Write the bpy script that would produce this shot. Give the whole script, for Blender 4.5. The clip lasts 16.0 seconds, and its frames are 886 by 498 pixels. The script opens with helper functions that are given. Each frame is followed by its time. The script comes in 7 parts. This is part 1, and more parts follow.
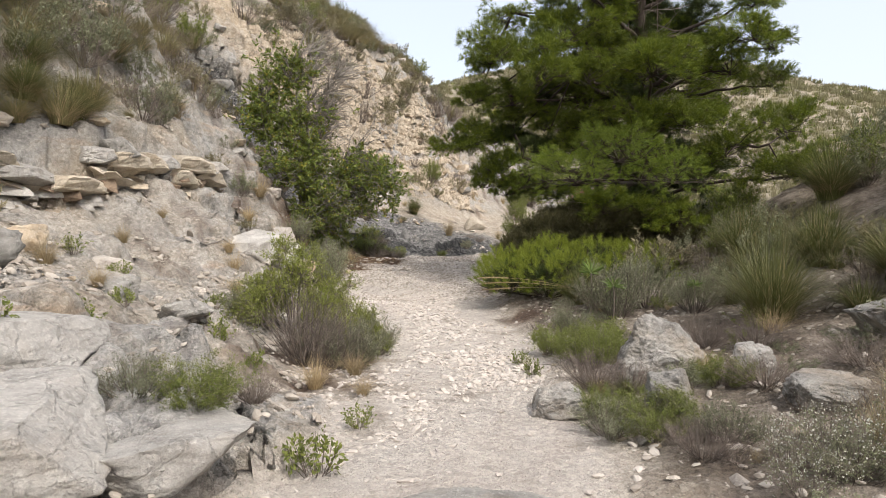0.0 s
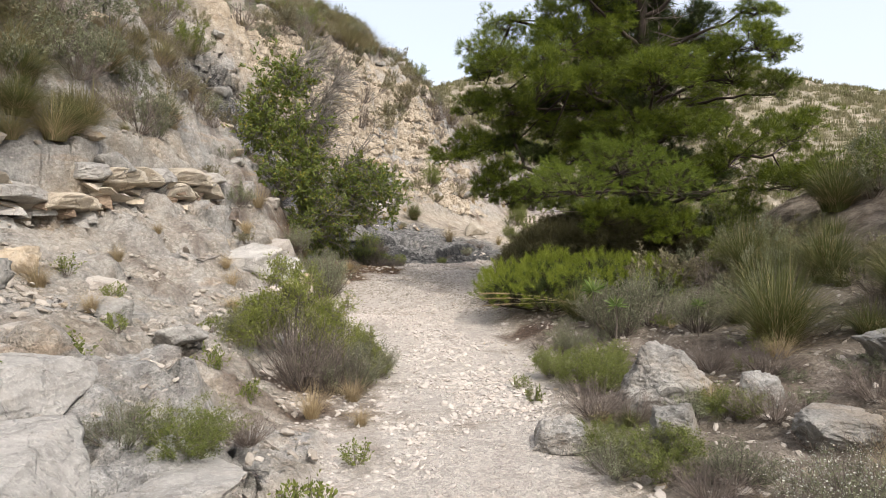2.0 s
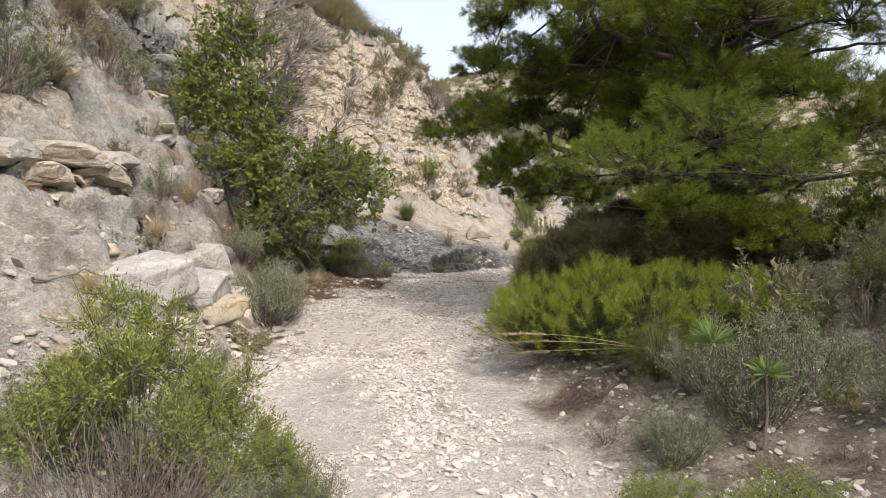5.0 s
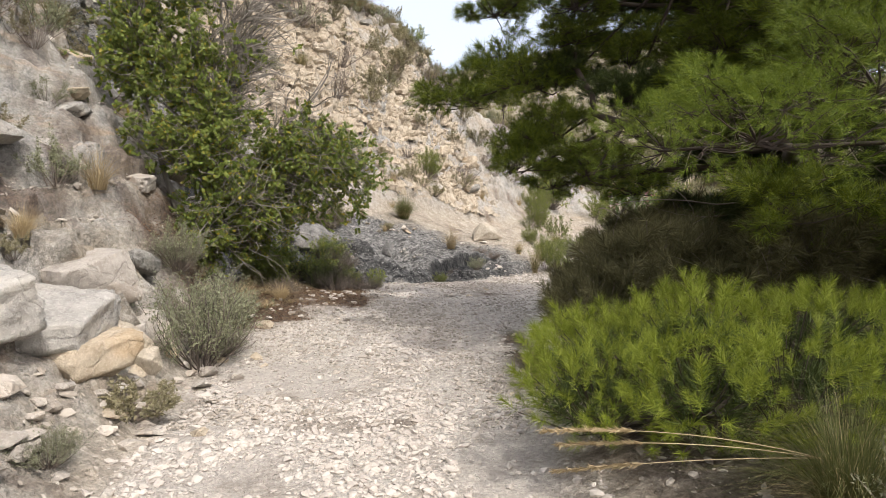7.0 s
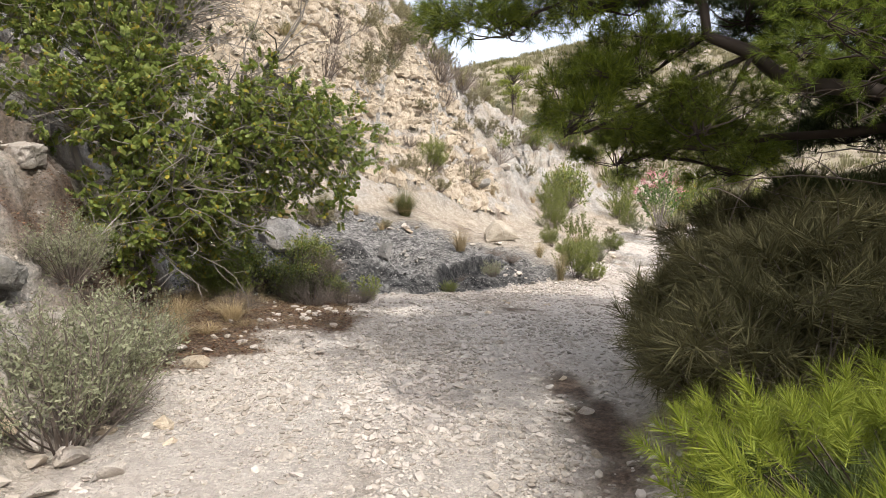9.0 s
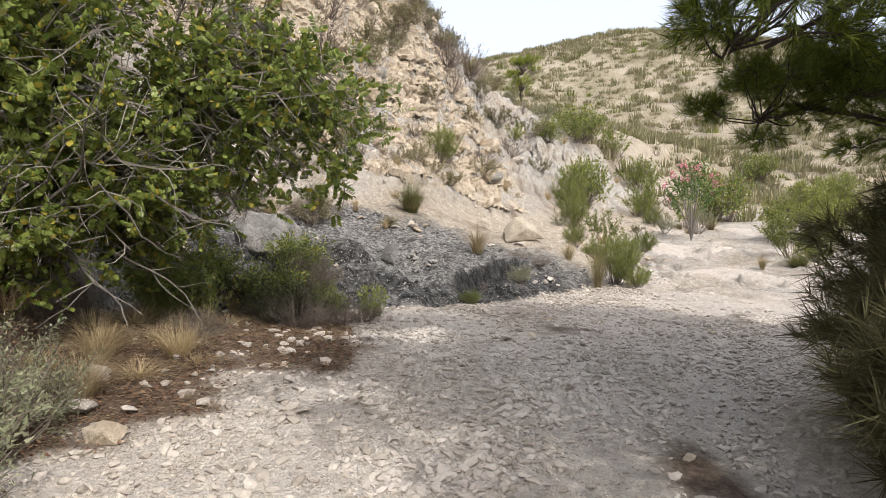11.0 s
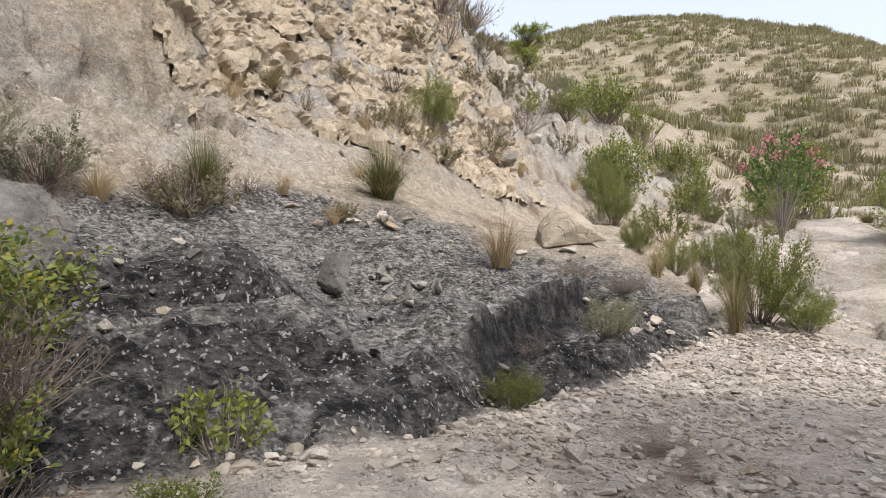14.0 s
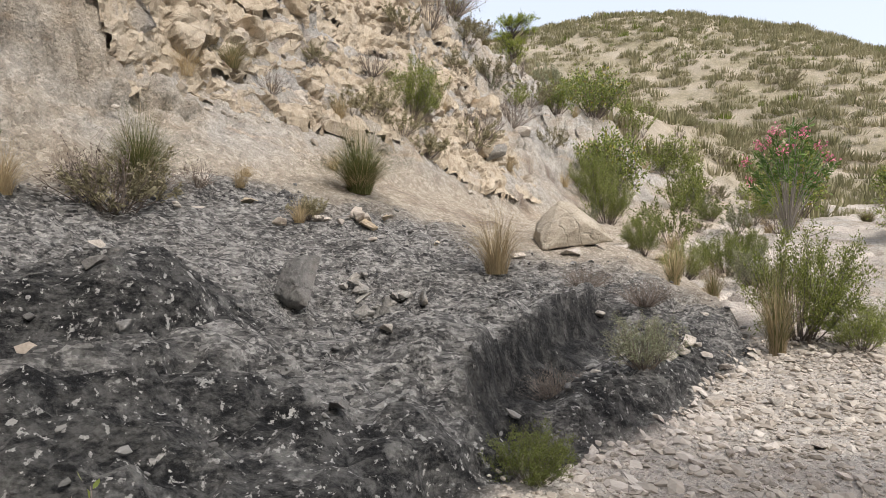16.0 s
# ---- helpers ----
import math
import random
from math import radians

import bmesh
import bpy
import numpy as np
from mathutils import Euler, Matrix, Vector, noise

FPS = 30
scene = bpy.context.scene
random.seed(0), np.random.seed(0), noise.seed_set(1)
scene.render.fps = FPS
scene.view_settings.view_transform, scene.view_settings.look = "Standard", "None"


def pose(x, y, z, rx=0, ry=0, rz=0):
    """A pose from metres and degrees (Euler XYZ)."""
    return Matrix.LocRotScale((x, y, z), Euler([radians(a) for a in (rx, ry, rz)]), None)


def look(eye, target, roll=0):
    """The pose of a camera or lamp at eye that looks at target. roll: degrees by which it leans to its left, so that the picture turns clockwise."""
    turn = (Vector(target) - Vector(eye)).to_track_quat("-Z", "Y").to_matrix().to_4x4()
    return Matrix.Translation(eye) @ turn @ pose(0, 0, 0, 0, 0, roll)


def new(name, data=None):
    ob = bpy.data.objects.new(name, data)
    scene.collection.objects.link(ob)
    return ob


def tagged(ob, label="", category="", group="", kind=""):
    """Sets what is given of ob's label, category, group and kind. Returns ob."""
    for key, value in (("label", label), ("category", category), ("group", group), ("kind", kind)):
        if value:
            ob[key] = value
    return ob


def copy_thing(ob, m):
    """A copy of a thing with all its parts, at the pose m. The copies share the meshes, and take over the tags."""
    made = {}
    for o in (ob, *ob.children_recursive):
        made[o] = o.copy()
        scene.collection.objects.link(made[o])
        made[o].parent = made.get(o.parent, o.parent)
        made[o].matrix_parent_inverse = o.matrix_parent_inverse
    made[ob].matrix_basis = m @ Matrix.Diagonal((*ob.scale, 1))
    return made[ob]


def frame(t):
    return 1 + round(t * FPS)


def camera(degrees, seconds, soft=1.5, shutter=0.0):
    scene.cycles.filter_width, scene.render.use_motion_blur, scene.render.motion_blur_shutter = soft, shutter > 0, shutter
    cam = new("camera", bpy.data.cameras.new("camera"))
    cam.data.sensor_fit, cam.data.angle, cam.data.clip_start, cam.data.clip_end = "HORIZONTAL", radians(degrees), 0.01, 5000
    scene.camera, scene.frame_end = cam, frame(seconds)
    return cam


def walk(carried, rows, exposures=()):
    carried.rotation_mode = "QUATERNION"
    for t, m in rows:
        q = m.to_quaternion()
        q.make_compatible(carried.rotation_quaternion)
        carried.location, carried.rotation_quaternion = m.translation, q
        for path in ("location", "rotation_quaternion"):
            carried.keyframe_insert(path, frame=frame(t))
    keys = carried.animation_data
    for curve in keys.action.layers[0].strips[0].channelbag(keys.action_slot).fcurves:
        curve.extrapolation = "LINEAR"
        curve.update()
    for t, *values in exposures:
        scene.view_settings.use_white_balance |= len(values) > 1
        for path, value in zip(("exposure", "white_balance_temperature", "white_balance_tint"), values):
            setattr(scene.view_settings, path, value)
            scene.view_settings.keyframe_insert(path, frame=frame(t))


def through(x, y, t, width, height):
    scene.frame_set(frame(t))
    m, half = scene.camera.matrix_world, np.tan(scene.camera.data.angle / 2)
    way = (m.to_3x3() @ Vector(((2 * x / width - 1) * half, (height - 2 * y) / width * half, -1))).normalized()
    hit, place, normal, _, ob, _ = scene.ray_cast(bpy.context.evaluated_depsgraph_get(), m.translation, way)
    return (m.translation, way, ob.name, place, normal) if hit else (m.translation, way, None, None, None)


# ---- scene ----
cam = camera(70.0, 16.0, soft=0.6)
PATH = [
    (0, (-0.061, 0.071, 1.316), (-0.007, 2.07, 1.277), 0.1),
    (0.5, (-0.057, 0.074, 1.377), (-0.003, 2.073, 1.336), 0.1),
    (1, (-0.065, 0.072, 1.487), (-0.011, 2.071, 1.446), 0.0),
    (1.5, (-0.061, 0.073, 1.551), (-0.008, 2.072, 1.509), -0.0),
    (2, (-0.044, 0.2, 1.54), (0.008, 2.199, 1.5), -0.1),
    (2.5, (-0.029, 0.574, 1.535), (0.024, 2.573, 1.497), -0.1),
    (3, (-0.02, 1.116, 1.536), (0.034, 3.115, 1.501), -0.1),
    (3.5, (0.002, 1.775, 1.544), (0.059, 3.774, 1.511), -0.1),
    (4, (0.044, 2.52, 1.516), (0.096, 4.52, 1.487), -0.2),
    (6.5, (0.14, 5.482, 1.614), (0.199, 7.481, 1.581), 0.3),
    (7, (0.19, 6.313, 1.602), (0.234, 8.312, 1.571), 0.3),
    (7.5, (0.25, 7.1, 1.599), (0.291, 9.1, 1.571), 0.4),
    (8, (0.31, 7.757, 1.606), (0.348, 9.756, 1.577), 0.4),
    (8.5, (0.23, 8.308, 1.58), (0.267, 10.308, 1.552), 0.5),
    (9, (0.124, 8.817, 1.567), (0.162, 10.816, 1.542), 0.5),
    (11.5, (-0.147, 11.477, 1.545), (-0.102, 13.476, 1.525), 0.3),
    (12, (-0.141, 12.291, 1.539), (-0.097, 14.29, 1.524), 0.2),
    (12.5, (-0.136, 13.168, 1.541), (-0.083, 15.167, 1.528), 0.2),
    (13, (-0.112, 14.083, 1.54), (-0.046, 16.082, 1.53), 0.0),
    (13.5, (-0.087, 15.03, 1.542), (-0.018, 17.029, 1.536), -0.1),
    (14, (-0.07, 16.002, 1.553), (0.005, 18.001, 1.549), -0.1),
    (14.5, (-0.049, 16.812, 1.587), (0.027, 18.81, 1.587), -0.1),
    (15, (-0.042, 17.024, 1.593), (0.051, 19.022, 1.585), -0.1),
    (15.5, (-0.054, 17.011, 1.599), (0.06, 19.008, 1.589), -0.1),
    (16, (-0.064, 16.979, 1.593), (0.068, 18.975, 1.583), -0.1),
]
walk(cam, [(t, look(eye, target, roll)) for t, eye, target, roll in PATH], [(0, 1.38), (3.5, 1.42), (7, 1.53), (9, 1.68), (11.5, 1.52), (12.5, 1.48), (14, 1.38), (16, 1.36)])
# ---- world, sun ----
TO_SUN = Vector((0.52, -0.85, 0.0)).normalized() * math.cos(radians(51)) + Vector((0, 0, math.sin(radians(51))))
world = bpy.data.worlds.new("sky")
scene.world = world
world.use_nodes = True
wn = world.node_tree.nodes
sky = wn.new("ShaderNodeTexSky")
sky.sky_type = "NISHITA"
sky.sun_disc = False
sky.sun_elevation = radians(51)
sky.sun_rotation = math.atan2(0.52, -0.85)
sky.air_density, sky.dust_density, sky.ozone_density = 1.0, 4.5, 0.6
wn["Background"].inputs["Strength"].default_value = 0.06
world.node_tree.links.new(sky.outputs["Color"], wn["Background"].inputs["Color"])
# thin high cloud over the blue
veil = wn.new("ShaderNodeBackground")
veil.inputs["Color"].default_value, veil.inputs["Strength"].default_value = (1.0, 0.985, 0.955, 1), 0.235
both = wn.new("ShaderNodeAddShader")
world.node_tree.links.new(wn["Background"].outputs[0], both.inputs[0])
world.node_tree.links.new(veil.outputs[0], both.inputs[1])
world.node_tree.links.new(both.outputs[0], wn["World Output"].inputs["Surface"])
sun_data = bpy.data.lights.new("sun", "SUN")
sun_data.energy, sun_data.angle, sun_data.color = 0.95, radians(0.8), (1.0, 0.97, 0.92)
sun = new("sun", sun_data)
sun.matrix_world = look(TO_SUN * 60, (0, 0, 0))


# ---- mesh helpers ----
def mesh_of(name, verts, faces, material, smooth=False):
    """A mesh from arrays: verts (n, 3), faces (m, 3) or (m, 4)."""
    verts, faces = np.asarray(verts, np.float32), np.asarray(faces, np.int32)
    me = bpy.data.meshes.new(name)
    k = faces.shape[1]
    me.vertices.add(len(verts))
    me.vertices.foreach_set("co", verts.ravel())
    me.loops.add(faces.size)
    me.loops.foreach_set("vertex_index", faces.ravel())
    me.polygons.add(len(faces))
    me.polygons.foreach_set("loop_start", np.arange(0, faces.size, k, dtype=np.int32))
    me.polygons.foreach_set("use_smooth", np.full(len(faces), smooth))
    me.update(calc_edges=True)
    me.materials.append(material)
    return me


def part(name, me, parent, label=""):
    ob = new(name, me)
    ob.parent = parent
    return tagged(ob, label)


def empty(name, x, y, z):
    ob = new(name)
    ob.empty_display_size = 0.1
    ob.location = (x, y, z)
    return ob


class Acc:
    """Gathers triangles."""

    def __init__(self):
        self.v, self.f, self.n = [], [], 0

    def add(self, v, f):
        self.v.append(np.asarray(v, float))
        self.f.append(np.asarray(f, int) + self.n)
        self.n += len(v)

    def mesh(self, name, material, smooth=False):
        return mesh_of(name, np.concatenate(self.v), np.concatenate(self.f), material, smooth)


def unit(v):
    return v / (np.linalg.norm(v, axis=-1, keepdims=True) + 1e-9)


def frames_of(dirs, roll):
    """Turns whose z axis is dirs, as (n, 3, 3)."""
    z = unit(np.asarray(dirs, float))
    ref = np.where(np.abs(z[:, 2:3]) > 0.95, np.array([[1.0, 0, 0]]), np.array([[0, 0, 1.0]]))
    x = unit(np.cross(ref, z))
    y = np.cross(z, x)
    c, s = np.cos(roll)[:, None], np.sin(roll)[:, None]
    return np.stack([c * x + s * y, c * y - s * x, z], -1)


def scatter(acc, tv, tf, pos, dirs, roll, size):
    """Adds one copy of a template for each place."""
    pos = np.asarray(pos, float)
    if not len(pos):
        return
    size = np.asarray(size, float)
    if size.ndim == 1:
        size = size[:, None] * np.ones(3)
    local = tv[None] * size[:, None, :]
    v = np.einsum("nij,nvj->nvi", frames_of(dirs, roll), local) + pos[:, None]
    f = tf[None] + (np.arange(len(pos)) * len(tv))[:, None, None]
    acc.add(v.reshape(-1, 3), f.reshape(-1, tf.shape[1]))


def tube(acc, pts, r0, r1, sides=3):
    pts = np.asarray(pts, float)
    n = len(pts)
    d = unit(np.gradient(pts, axis=0))
    fr = frames_of(d, np.zeros(n))
    a = np.arange(sides) * 2 * math.pi / sides
    ring = np.stack([np.cos(a), np.sin(a), 0 * a], -1)
    r = np.linspace(r0, r1, n)[:, None, None]
    v = pts[:, None] + np.einsum("nij,sj->nsi", fr, ring) * r
    i, j = np.meshgrid(np.arange(n - 1), np.arange(sides), indexing="ij")
    a0, b0 = i * sides + j, i * sides + (j + 1) % sides
    c0, d0 = b0 + sides, a0 + sides
    f = np.concatenate([np.stack([a0, b0, c0], -1).reshape(-1, 3), np.stack([a0, c0, d0], -1).reshape(-1, 3)])
    acc.add(v.reshape(-1, 3), f)


# ---- noise ----
def hashed(ix, iy, iz, seed):
    h = (ix * 374761393 + iy * 668265263 + iz * 2147483647 + seed * 974711) & 0xFFFFFFFF
    h = ((h ^ (h >> 13)) * 1274126177) & 0xFFFFFFFF
    return ((h ^ (h >> 16)) & 0xFFFF) / 32767.5 - 1.0


def vnoise(x, y, z=None, seed=0):
    z = np.zeros_like(x) if z is None else z
    fx, fy, fz = np.floor(x), np.floor(y), np.floor(z)
    ix, iy, iz = fx.astype(np.int64), fy.astype(np.int64), fz.astype(np.int64)
    u, v, w = x - fx, y - fy, z - fz
    u, v, w = (t * t * t * (t * (t * 6 - 15) + 10) for t in (u, v, w))

    def layer(k):
        a, b = hashed(ix, iy, iz + k, seed), hashed(ix + 1, iy, iz + k, seed)
        c, d = hashed(ix, iy + 1, iz + k, seed), hashed(ix + 1, iy + 1, iz + k, seed)
        return (a + (b - a) * u) * (1 - v) + (c + (d - c) * u) * v

    low = layer(0)
    return low + (layer(1) - low) * w if w.any() else low


def fbm(x, y, z=None, octaves=4, seed=0, gain=0.5):
    total, amp = 0.0, 1.0
    for o in range(octaves):
        k = 2.03**o
        total = total + amp * vnoise(x * k + 17.3 * o, y * k - 9.1 * o, None if z is None else z * k + 3.7 * o, seed + o)
        amp *= gain
    return total


def cells(x, y, seed=0):
    """Distances to the two nearest of scattered points, and a number for the nearest."""
    fx, fy = np.floor(x), np.floor(y)
    f1, f2, num = np.full(x.shape, 9.0), np.full(x.shape, 9.0), np.zeros(x.shape)
    for i in (-1, 0, 1):
        for j in (-1, 0, 1):
            ix, iy = (fx + i).astype(np.int64), (fy + j).astype(np.int64)
            z = np.zeros_like(ix)
            q = np.hypot(ix + 0.5 + 0.45 * hashed(ix, iy, z, seed) - x, iy + 0.5 + 0.45 * hashed(ix, iy, z + 1, seed) - y)
            near = q < f1
            f2 = np.where(near, f1, np.minimum(f2, q))
            num = np.where(near, hashed(ix, iy, z + 2, seed), num)
            f1 = np.where(near, q, f1)
    return f1, f2, num


def lumps(p, seed=0):
    """As cells(), for points in space."""
    f = np.floor(p)
    f1, f2, num = np.full(len(p), 9.0), np.full(len(p), 9.0), np.zeros(len(p))
    for i in (-1, 0, 1):
        for j in (-1, 0, 1):
            for k in (-1, 0, 1):
                q = (f + (i, j, k)).astype(np.int64)
                x, y, z = q.T
                at = q + 0.5 + 0.45 * np.stack([hashed(x, y, z, seed), hashed(x, y, z, seed + 1), hashed(x, y, z, seed + 2)], -1)
                r = np.linalg.norm(at - p, axis=1)
                near = r < f1
                f2 = np.where(near, f1, np.minimum(f2, r))
                num = np.where(near, hashed(x, y, z, seed + 3), num)
                f1 = np.where(near, r, f1)
    return f1, f2, num


def step01(a, b, t):
    t = np.clip((t - a) / (b - a), 0, 1)
    return t * t * (3 - 2 * t)


# ---- the lie of the land ----
FOOT = [(-1.1, -40), (-1.1, 3), (-1.2, 6), (-1.6, 9), (-2.1, 12.5), (-2.9, 15.5), (-3.4, 18), (-3.2, 21.5), (-0.2, 25.6), (4, 31), (9, 35.5), (18, 43), (45, 62)]
FRONT = [(-3.6, 15.9), (-2.2, 17.0), (-0.9, 18.25), (0.1, 19.15), (1.15, 20.1), (1.65, 20.6), (2.4, 21.3), (3.0, 22.6), (3.6, 25), (5.2, 28.5), (9, 33.5), (18, 41), (45, 60)]
SCARP = [(-0.2, 19.0), (0.16, 19.7), (0.4, 20.2), (0.75, 20.8), (1.2, 21.35), (1.5, 21.9)]
LEDGE = [(-6.6, 5), (-5.6, 7.6), (-4.77, 9.1), (-4.3, 12), (-4.9, 14)]
DD = [-5, 0, 0.3, 0.75, 1.0, 1.5, 1.9, 2.6, 3.1, 3.3, 3.8, 5, 8, 12, 20, 60, 200]
RISE_A = [0, 0, 0.15, 0.36, 0.42, 0.58, 0.75, 1.0, 1.2, 1.3, 1.6, 2.7, 6.4, 10, 16, 26, 30]
RISE_B = [0, 0, 0.25, 0.7, 0.95, 1.35, 1.7, 2.2, 2.75, 3.0, 3.8, 5.2, 8.2, 11.8, 17, 26, 30]
RISE_C = [0, 0.3, 1.1, 1.9, 2.3, 2.9, 3.5, 4.4, 5.1, 5.4, 6.2, 7.8, 11, 14.5, 18, 26, 30]
RISE_D = [0, 0, 0.3, 0.85, 1.25, 2.0, 2.6, 4.0, 5.1, 5.5, 6.5, 7.6, 9.2, 11.2, 14.4, 19, 20]


def along(x, y, line):
    """Distance to a line of points, positive on its left, and the y of its nearest point."""
    best = np.full(x.shape, 1e18)
    signed, near = np.zeros(x.shape), np.zeros(x.shape)
    for (ax, ay), (bx, by) in zip(line[:-1], line[1:]):
        ux, uy = bx - ax, by - ay
        t = np.clip(((x - ax) * ux + (y - ay) * uy) / (ux * ux + uy * uy), 0, 1)
        dx, dy = x - ax - t * ux, y - ay - t * uy
        q = dx * dx + dy * dy
        side = np.sign(ux * (y - ay) - uy * (x - ax))
        hit = q < best
        best = np.where(hit, q, best)
        signed = np.where(hit, side * np.sqrt(q), signed)
        near = np.where(hit, ay + t * uy, near)
    return signed, near


def land(x, y):
    """Height and zones of the ground at arrays x, y."""
    x, y = np.asarray(x, float), np.asarray(y, float)
    wob = 0.25 * fbm(x * 0.9, y * 0.9, seed=3, octaves=3)
    d, fy = along(x, y, FOOT)
    e, gy = along(x, y, FRONT)
    floor = np.interp(y, [-40, 0, 5, 7.2, 12, 16, 19, 21, 24, 28, 34, 40, 46, 400], [-1.4, -0.25, -0.06, 0.03, 0.24, 0.55, 0.63, 0.74, 1.0, 1.55, 2.4, 3.3, 4.6, 6])
    # right bank
    xr = np.interp(y, [-40, 12.5, 15, 18, 22, 28, 36, 60], [1.15, 1.15, 2.2, 5.5, 10, 17, 26, 60])
    r = (x - xr + 0.6 * wob) * np.interp(y, [12, 16], [1, 0.55])
    bank = np.interp(r, [0, 0.4, 1.5, 2.5, 4, 6, 9, 15, 40, 200], [0, 0.12, 0.28, 0.5, 1.0, 2.1, 3.6, 5.2, 9, 16])
    # left hillside
    dn = d + wob * step01(0, 1.5, d)
    pa, pb, pc, pd = (np.interp(dn, DD, v) for v in (RISE_A, RISE_B, RISE_C, RISE_D))
    wb, wc, wd = step01(8, 12, fy), step01(12.5, 15.5, fy), step01(18, 23, fy)
    rise = ((pa * (1 - wb) + pb * wb) * (1 - wc) + pc * wc) * (1 - wd) + pd * wd
    rise = rise * (1 - 0.5 * step01(28, 33.5, fy))
    # dark bench of rock
    en = e + 0.35 * wob
    bench = np.interp(en, [0, 0.1, 0.25, 0.5, 0.62, 0.8, 1.6, 2.2, 2.8, 3.5, 4.1, 6.5], [0, 0.15, 0.2, 0.23, 0.34, 0.37, 0.41, 0.52, 0.8, 1.06, 1.35, 1.4])
    bench = bench * step01(15.8, 18, y + 0.3 * x) * (1 - 0.45 * step01(24.5, 28, gy))
    # step of the upper bed
    jag = 0.5 * wob + 0.025 * fbm(x * 4.5, y * 4.5, seed=47, octaves=2)
    sq, sy = along(x, y, SCARP)
    sq = sq + 0.6 * jag
    run = step01(19.45, 19.9, sy) * (1 - step01(21.6, 21.9, sy)) * (1 - step01(0.9, 1.3, np.abs(sq)))
    bench = bench + run * np.where(sq > 0, 0.13 * step01(-0.02, 0.03, sq) * (1 - step01(0.05, 0.9, sq)), -0.15 * step01(0.0, 0.05, -sq) * (1 - step01(0.12, 0.6, -sq)))
    # riser of this step, coloured nearly black further on
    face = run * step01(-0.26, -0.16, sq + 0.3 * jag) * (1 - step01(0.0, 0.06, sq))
    bench = bench + 0.22 * step01(1.45, 1.56, en + 0.5 * jag) * (1 - step01(1.9, 3.0, en)) * step01(-0.7, -1.2, x) * step01(18, 19, y)
    bench = bench - 0.24 * np.exp(-(((x + 0.7) / 0.9) ** 2 + ((y - 21.5) / 0.8) ** 2)) + 0.24 * np.exp(-(((x - 1.7) / 1.1) ** 2 + ((y - 24.0) / 1.2) ** 2))
    left = step01(0.0, 0.6, d)
    base = np.where(d > 0, np.minimum(floor, 2.6), floor)
    h = base + bench + rise + bank
    # bluff behind the bench
    dc = (x + 3.55) * -0.75 + (y - 23.35) * 0.66 + 0.8
    bluff = step01(0, 0.35, dc + 0.5 * wob) * step01(-2.75, -3.15, x + 0.5 * wob) * step01(19, 21, y)
    h = h + 1.5 * bluff * (1 - 0.8 * step01(1, 4, dc))
    # ledge of broken beds
    dl, ly = along(x, y, LEDGE)
    dl = dl + 0.3 * wob
    ledge = step01(0, 0.14, dl) * (1 - 0.7 * step01(0.6, 3, dl)) * step01(5, 6.5, ly) * (1 - step01(12, 13.5, ly))
    h = h + 0.62 * ledge
    # far hill
    yy = y + 0.18 * (x - 15)
    hill = np.interp(yy, [40, 45, 55, 66, 76, 84, 100, 160, 400], [0, 0.8, 4.8, 10.4, 15.0, 16.0, 14.6, 13, 11])
    hill = hill * (1 + 0.16 * np.sin(x * 0.06 - 0.35)) + 0.6 * step01(40, 50, yy) * fbm(x * 0.12, y * 0.12, seed=9)
    hill = hill + step01(50, 74, yy) * np.interp(x, [-40, 4, 12, 18, 21.5, 26, 30, 35, 40, 43, 48, 70, 300], [0.5, 1.0, 0.8, 1.05, 1.7, 1.7, 0.6, -0.4, -2.1, -3.0, -3.5, -5, -5])
    far = floor + hill * np.interp(x, [-40, 70, 130, 300], [1, 1, 0.8, 0.6])
    h = np.maximum(h, far + bank * 0.5)
    # rock beds and roughness
    rocky = step01(0.25, 1.1, dn) * (0.35 + 0.65 * step01(-0.25, 0.35, fbm(x * 0.45, y * 0.45, seed=21, octaves=3)))
    rocky = np.maximum(rocky * (1 - step01(34, 42, y)), bluff * (1 - step01(2, 4, dc)))
    n1 = fbm(x * 0.8, y * 0.8, seed=31, octaves=3)
    tilt = h + 0.12 * x - 0.05 * y + 0.22 * n1
    stp = 0.42
    k = np.floor(tilt / stp)
    fr = tilt / stp - k
    beds = (k + step01(0.3, 0.72, fr)) * stp - tilt
    steep = 1.3 + 1.1 * step01(1.2, 2.5, dn) * step01(10, 14, fy)
    slab = step01(0.0, 0.14, d + 0.12 * wob + 0.4 * step01(3.2, 4.2, y)) * step01(2.2, 3.0, y) * (1 - step01(4.9, 5.3, y + 0.2 * wob)) * (1 - step01(1.6, 2.2, d))
    h = h + 0.2 * slab
    paved = slab
    rocky = np.maximum(rocky, slab)
    rocky = np.maximum(rocky, step01(0.35, 0.7, np.exp(-(((x + 3.3) / 1.1) ** 2 + ((y - 11.6) / 1.6) ** 2))))
    h = h + 0.9 * (0.6 + 0.4 * steep) * rocky * beds
    path = (1 - step01(-0.25, 0.25, d + 0.3 * wob)) * (1 - step01(-0.2, 0.3, r)) * (1 - step01(-0.15, 0.1, en))
    rough = 0.012 * path + (1 - path) * (0.04 + 0.07 * rocky)
    h = h + rough * fbm(x * 2.6, y * 2.6, seed=41, octaves=4, gain=0.6) + 0.12 * rough * np.abs(fbm(x * 9, y * 9, seed=43, octaves=2))
    h = h + 0.02 * path * fbm(x * 0.9, y * 0.9, seed=44, octaves=2)
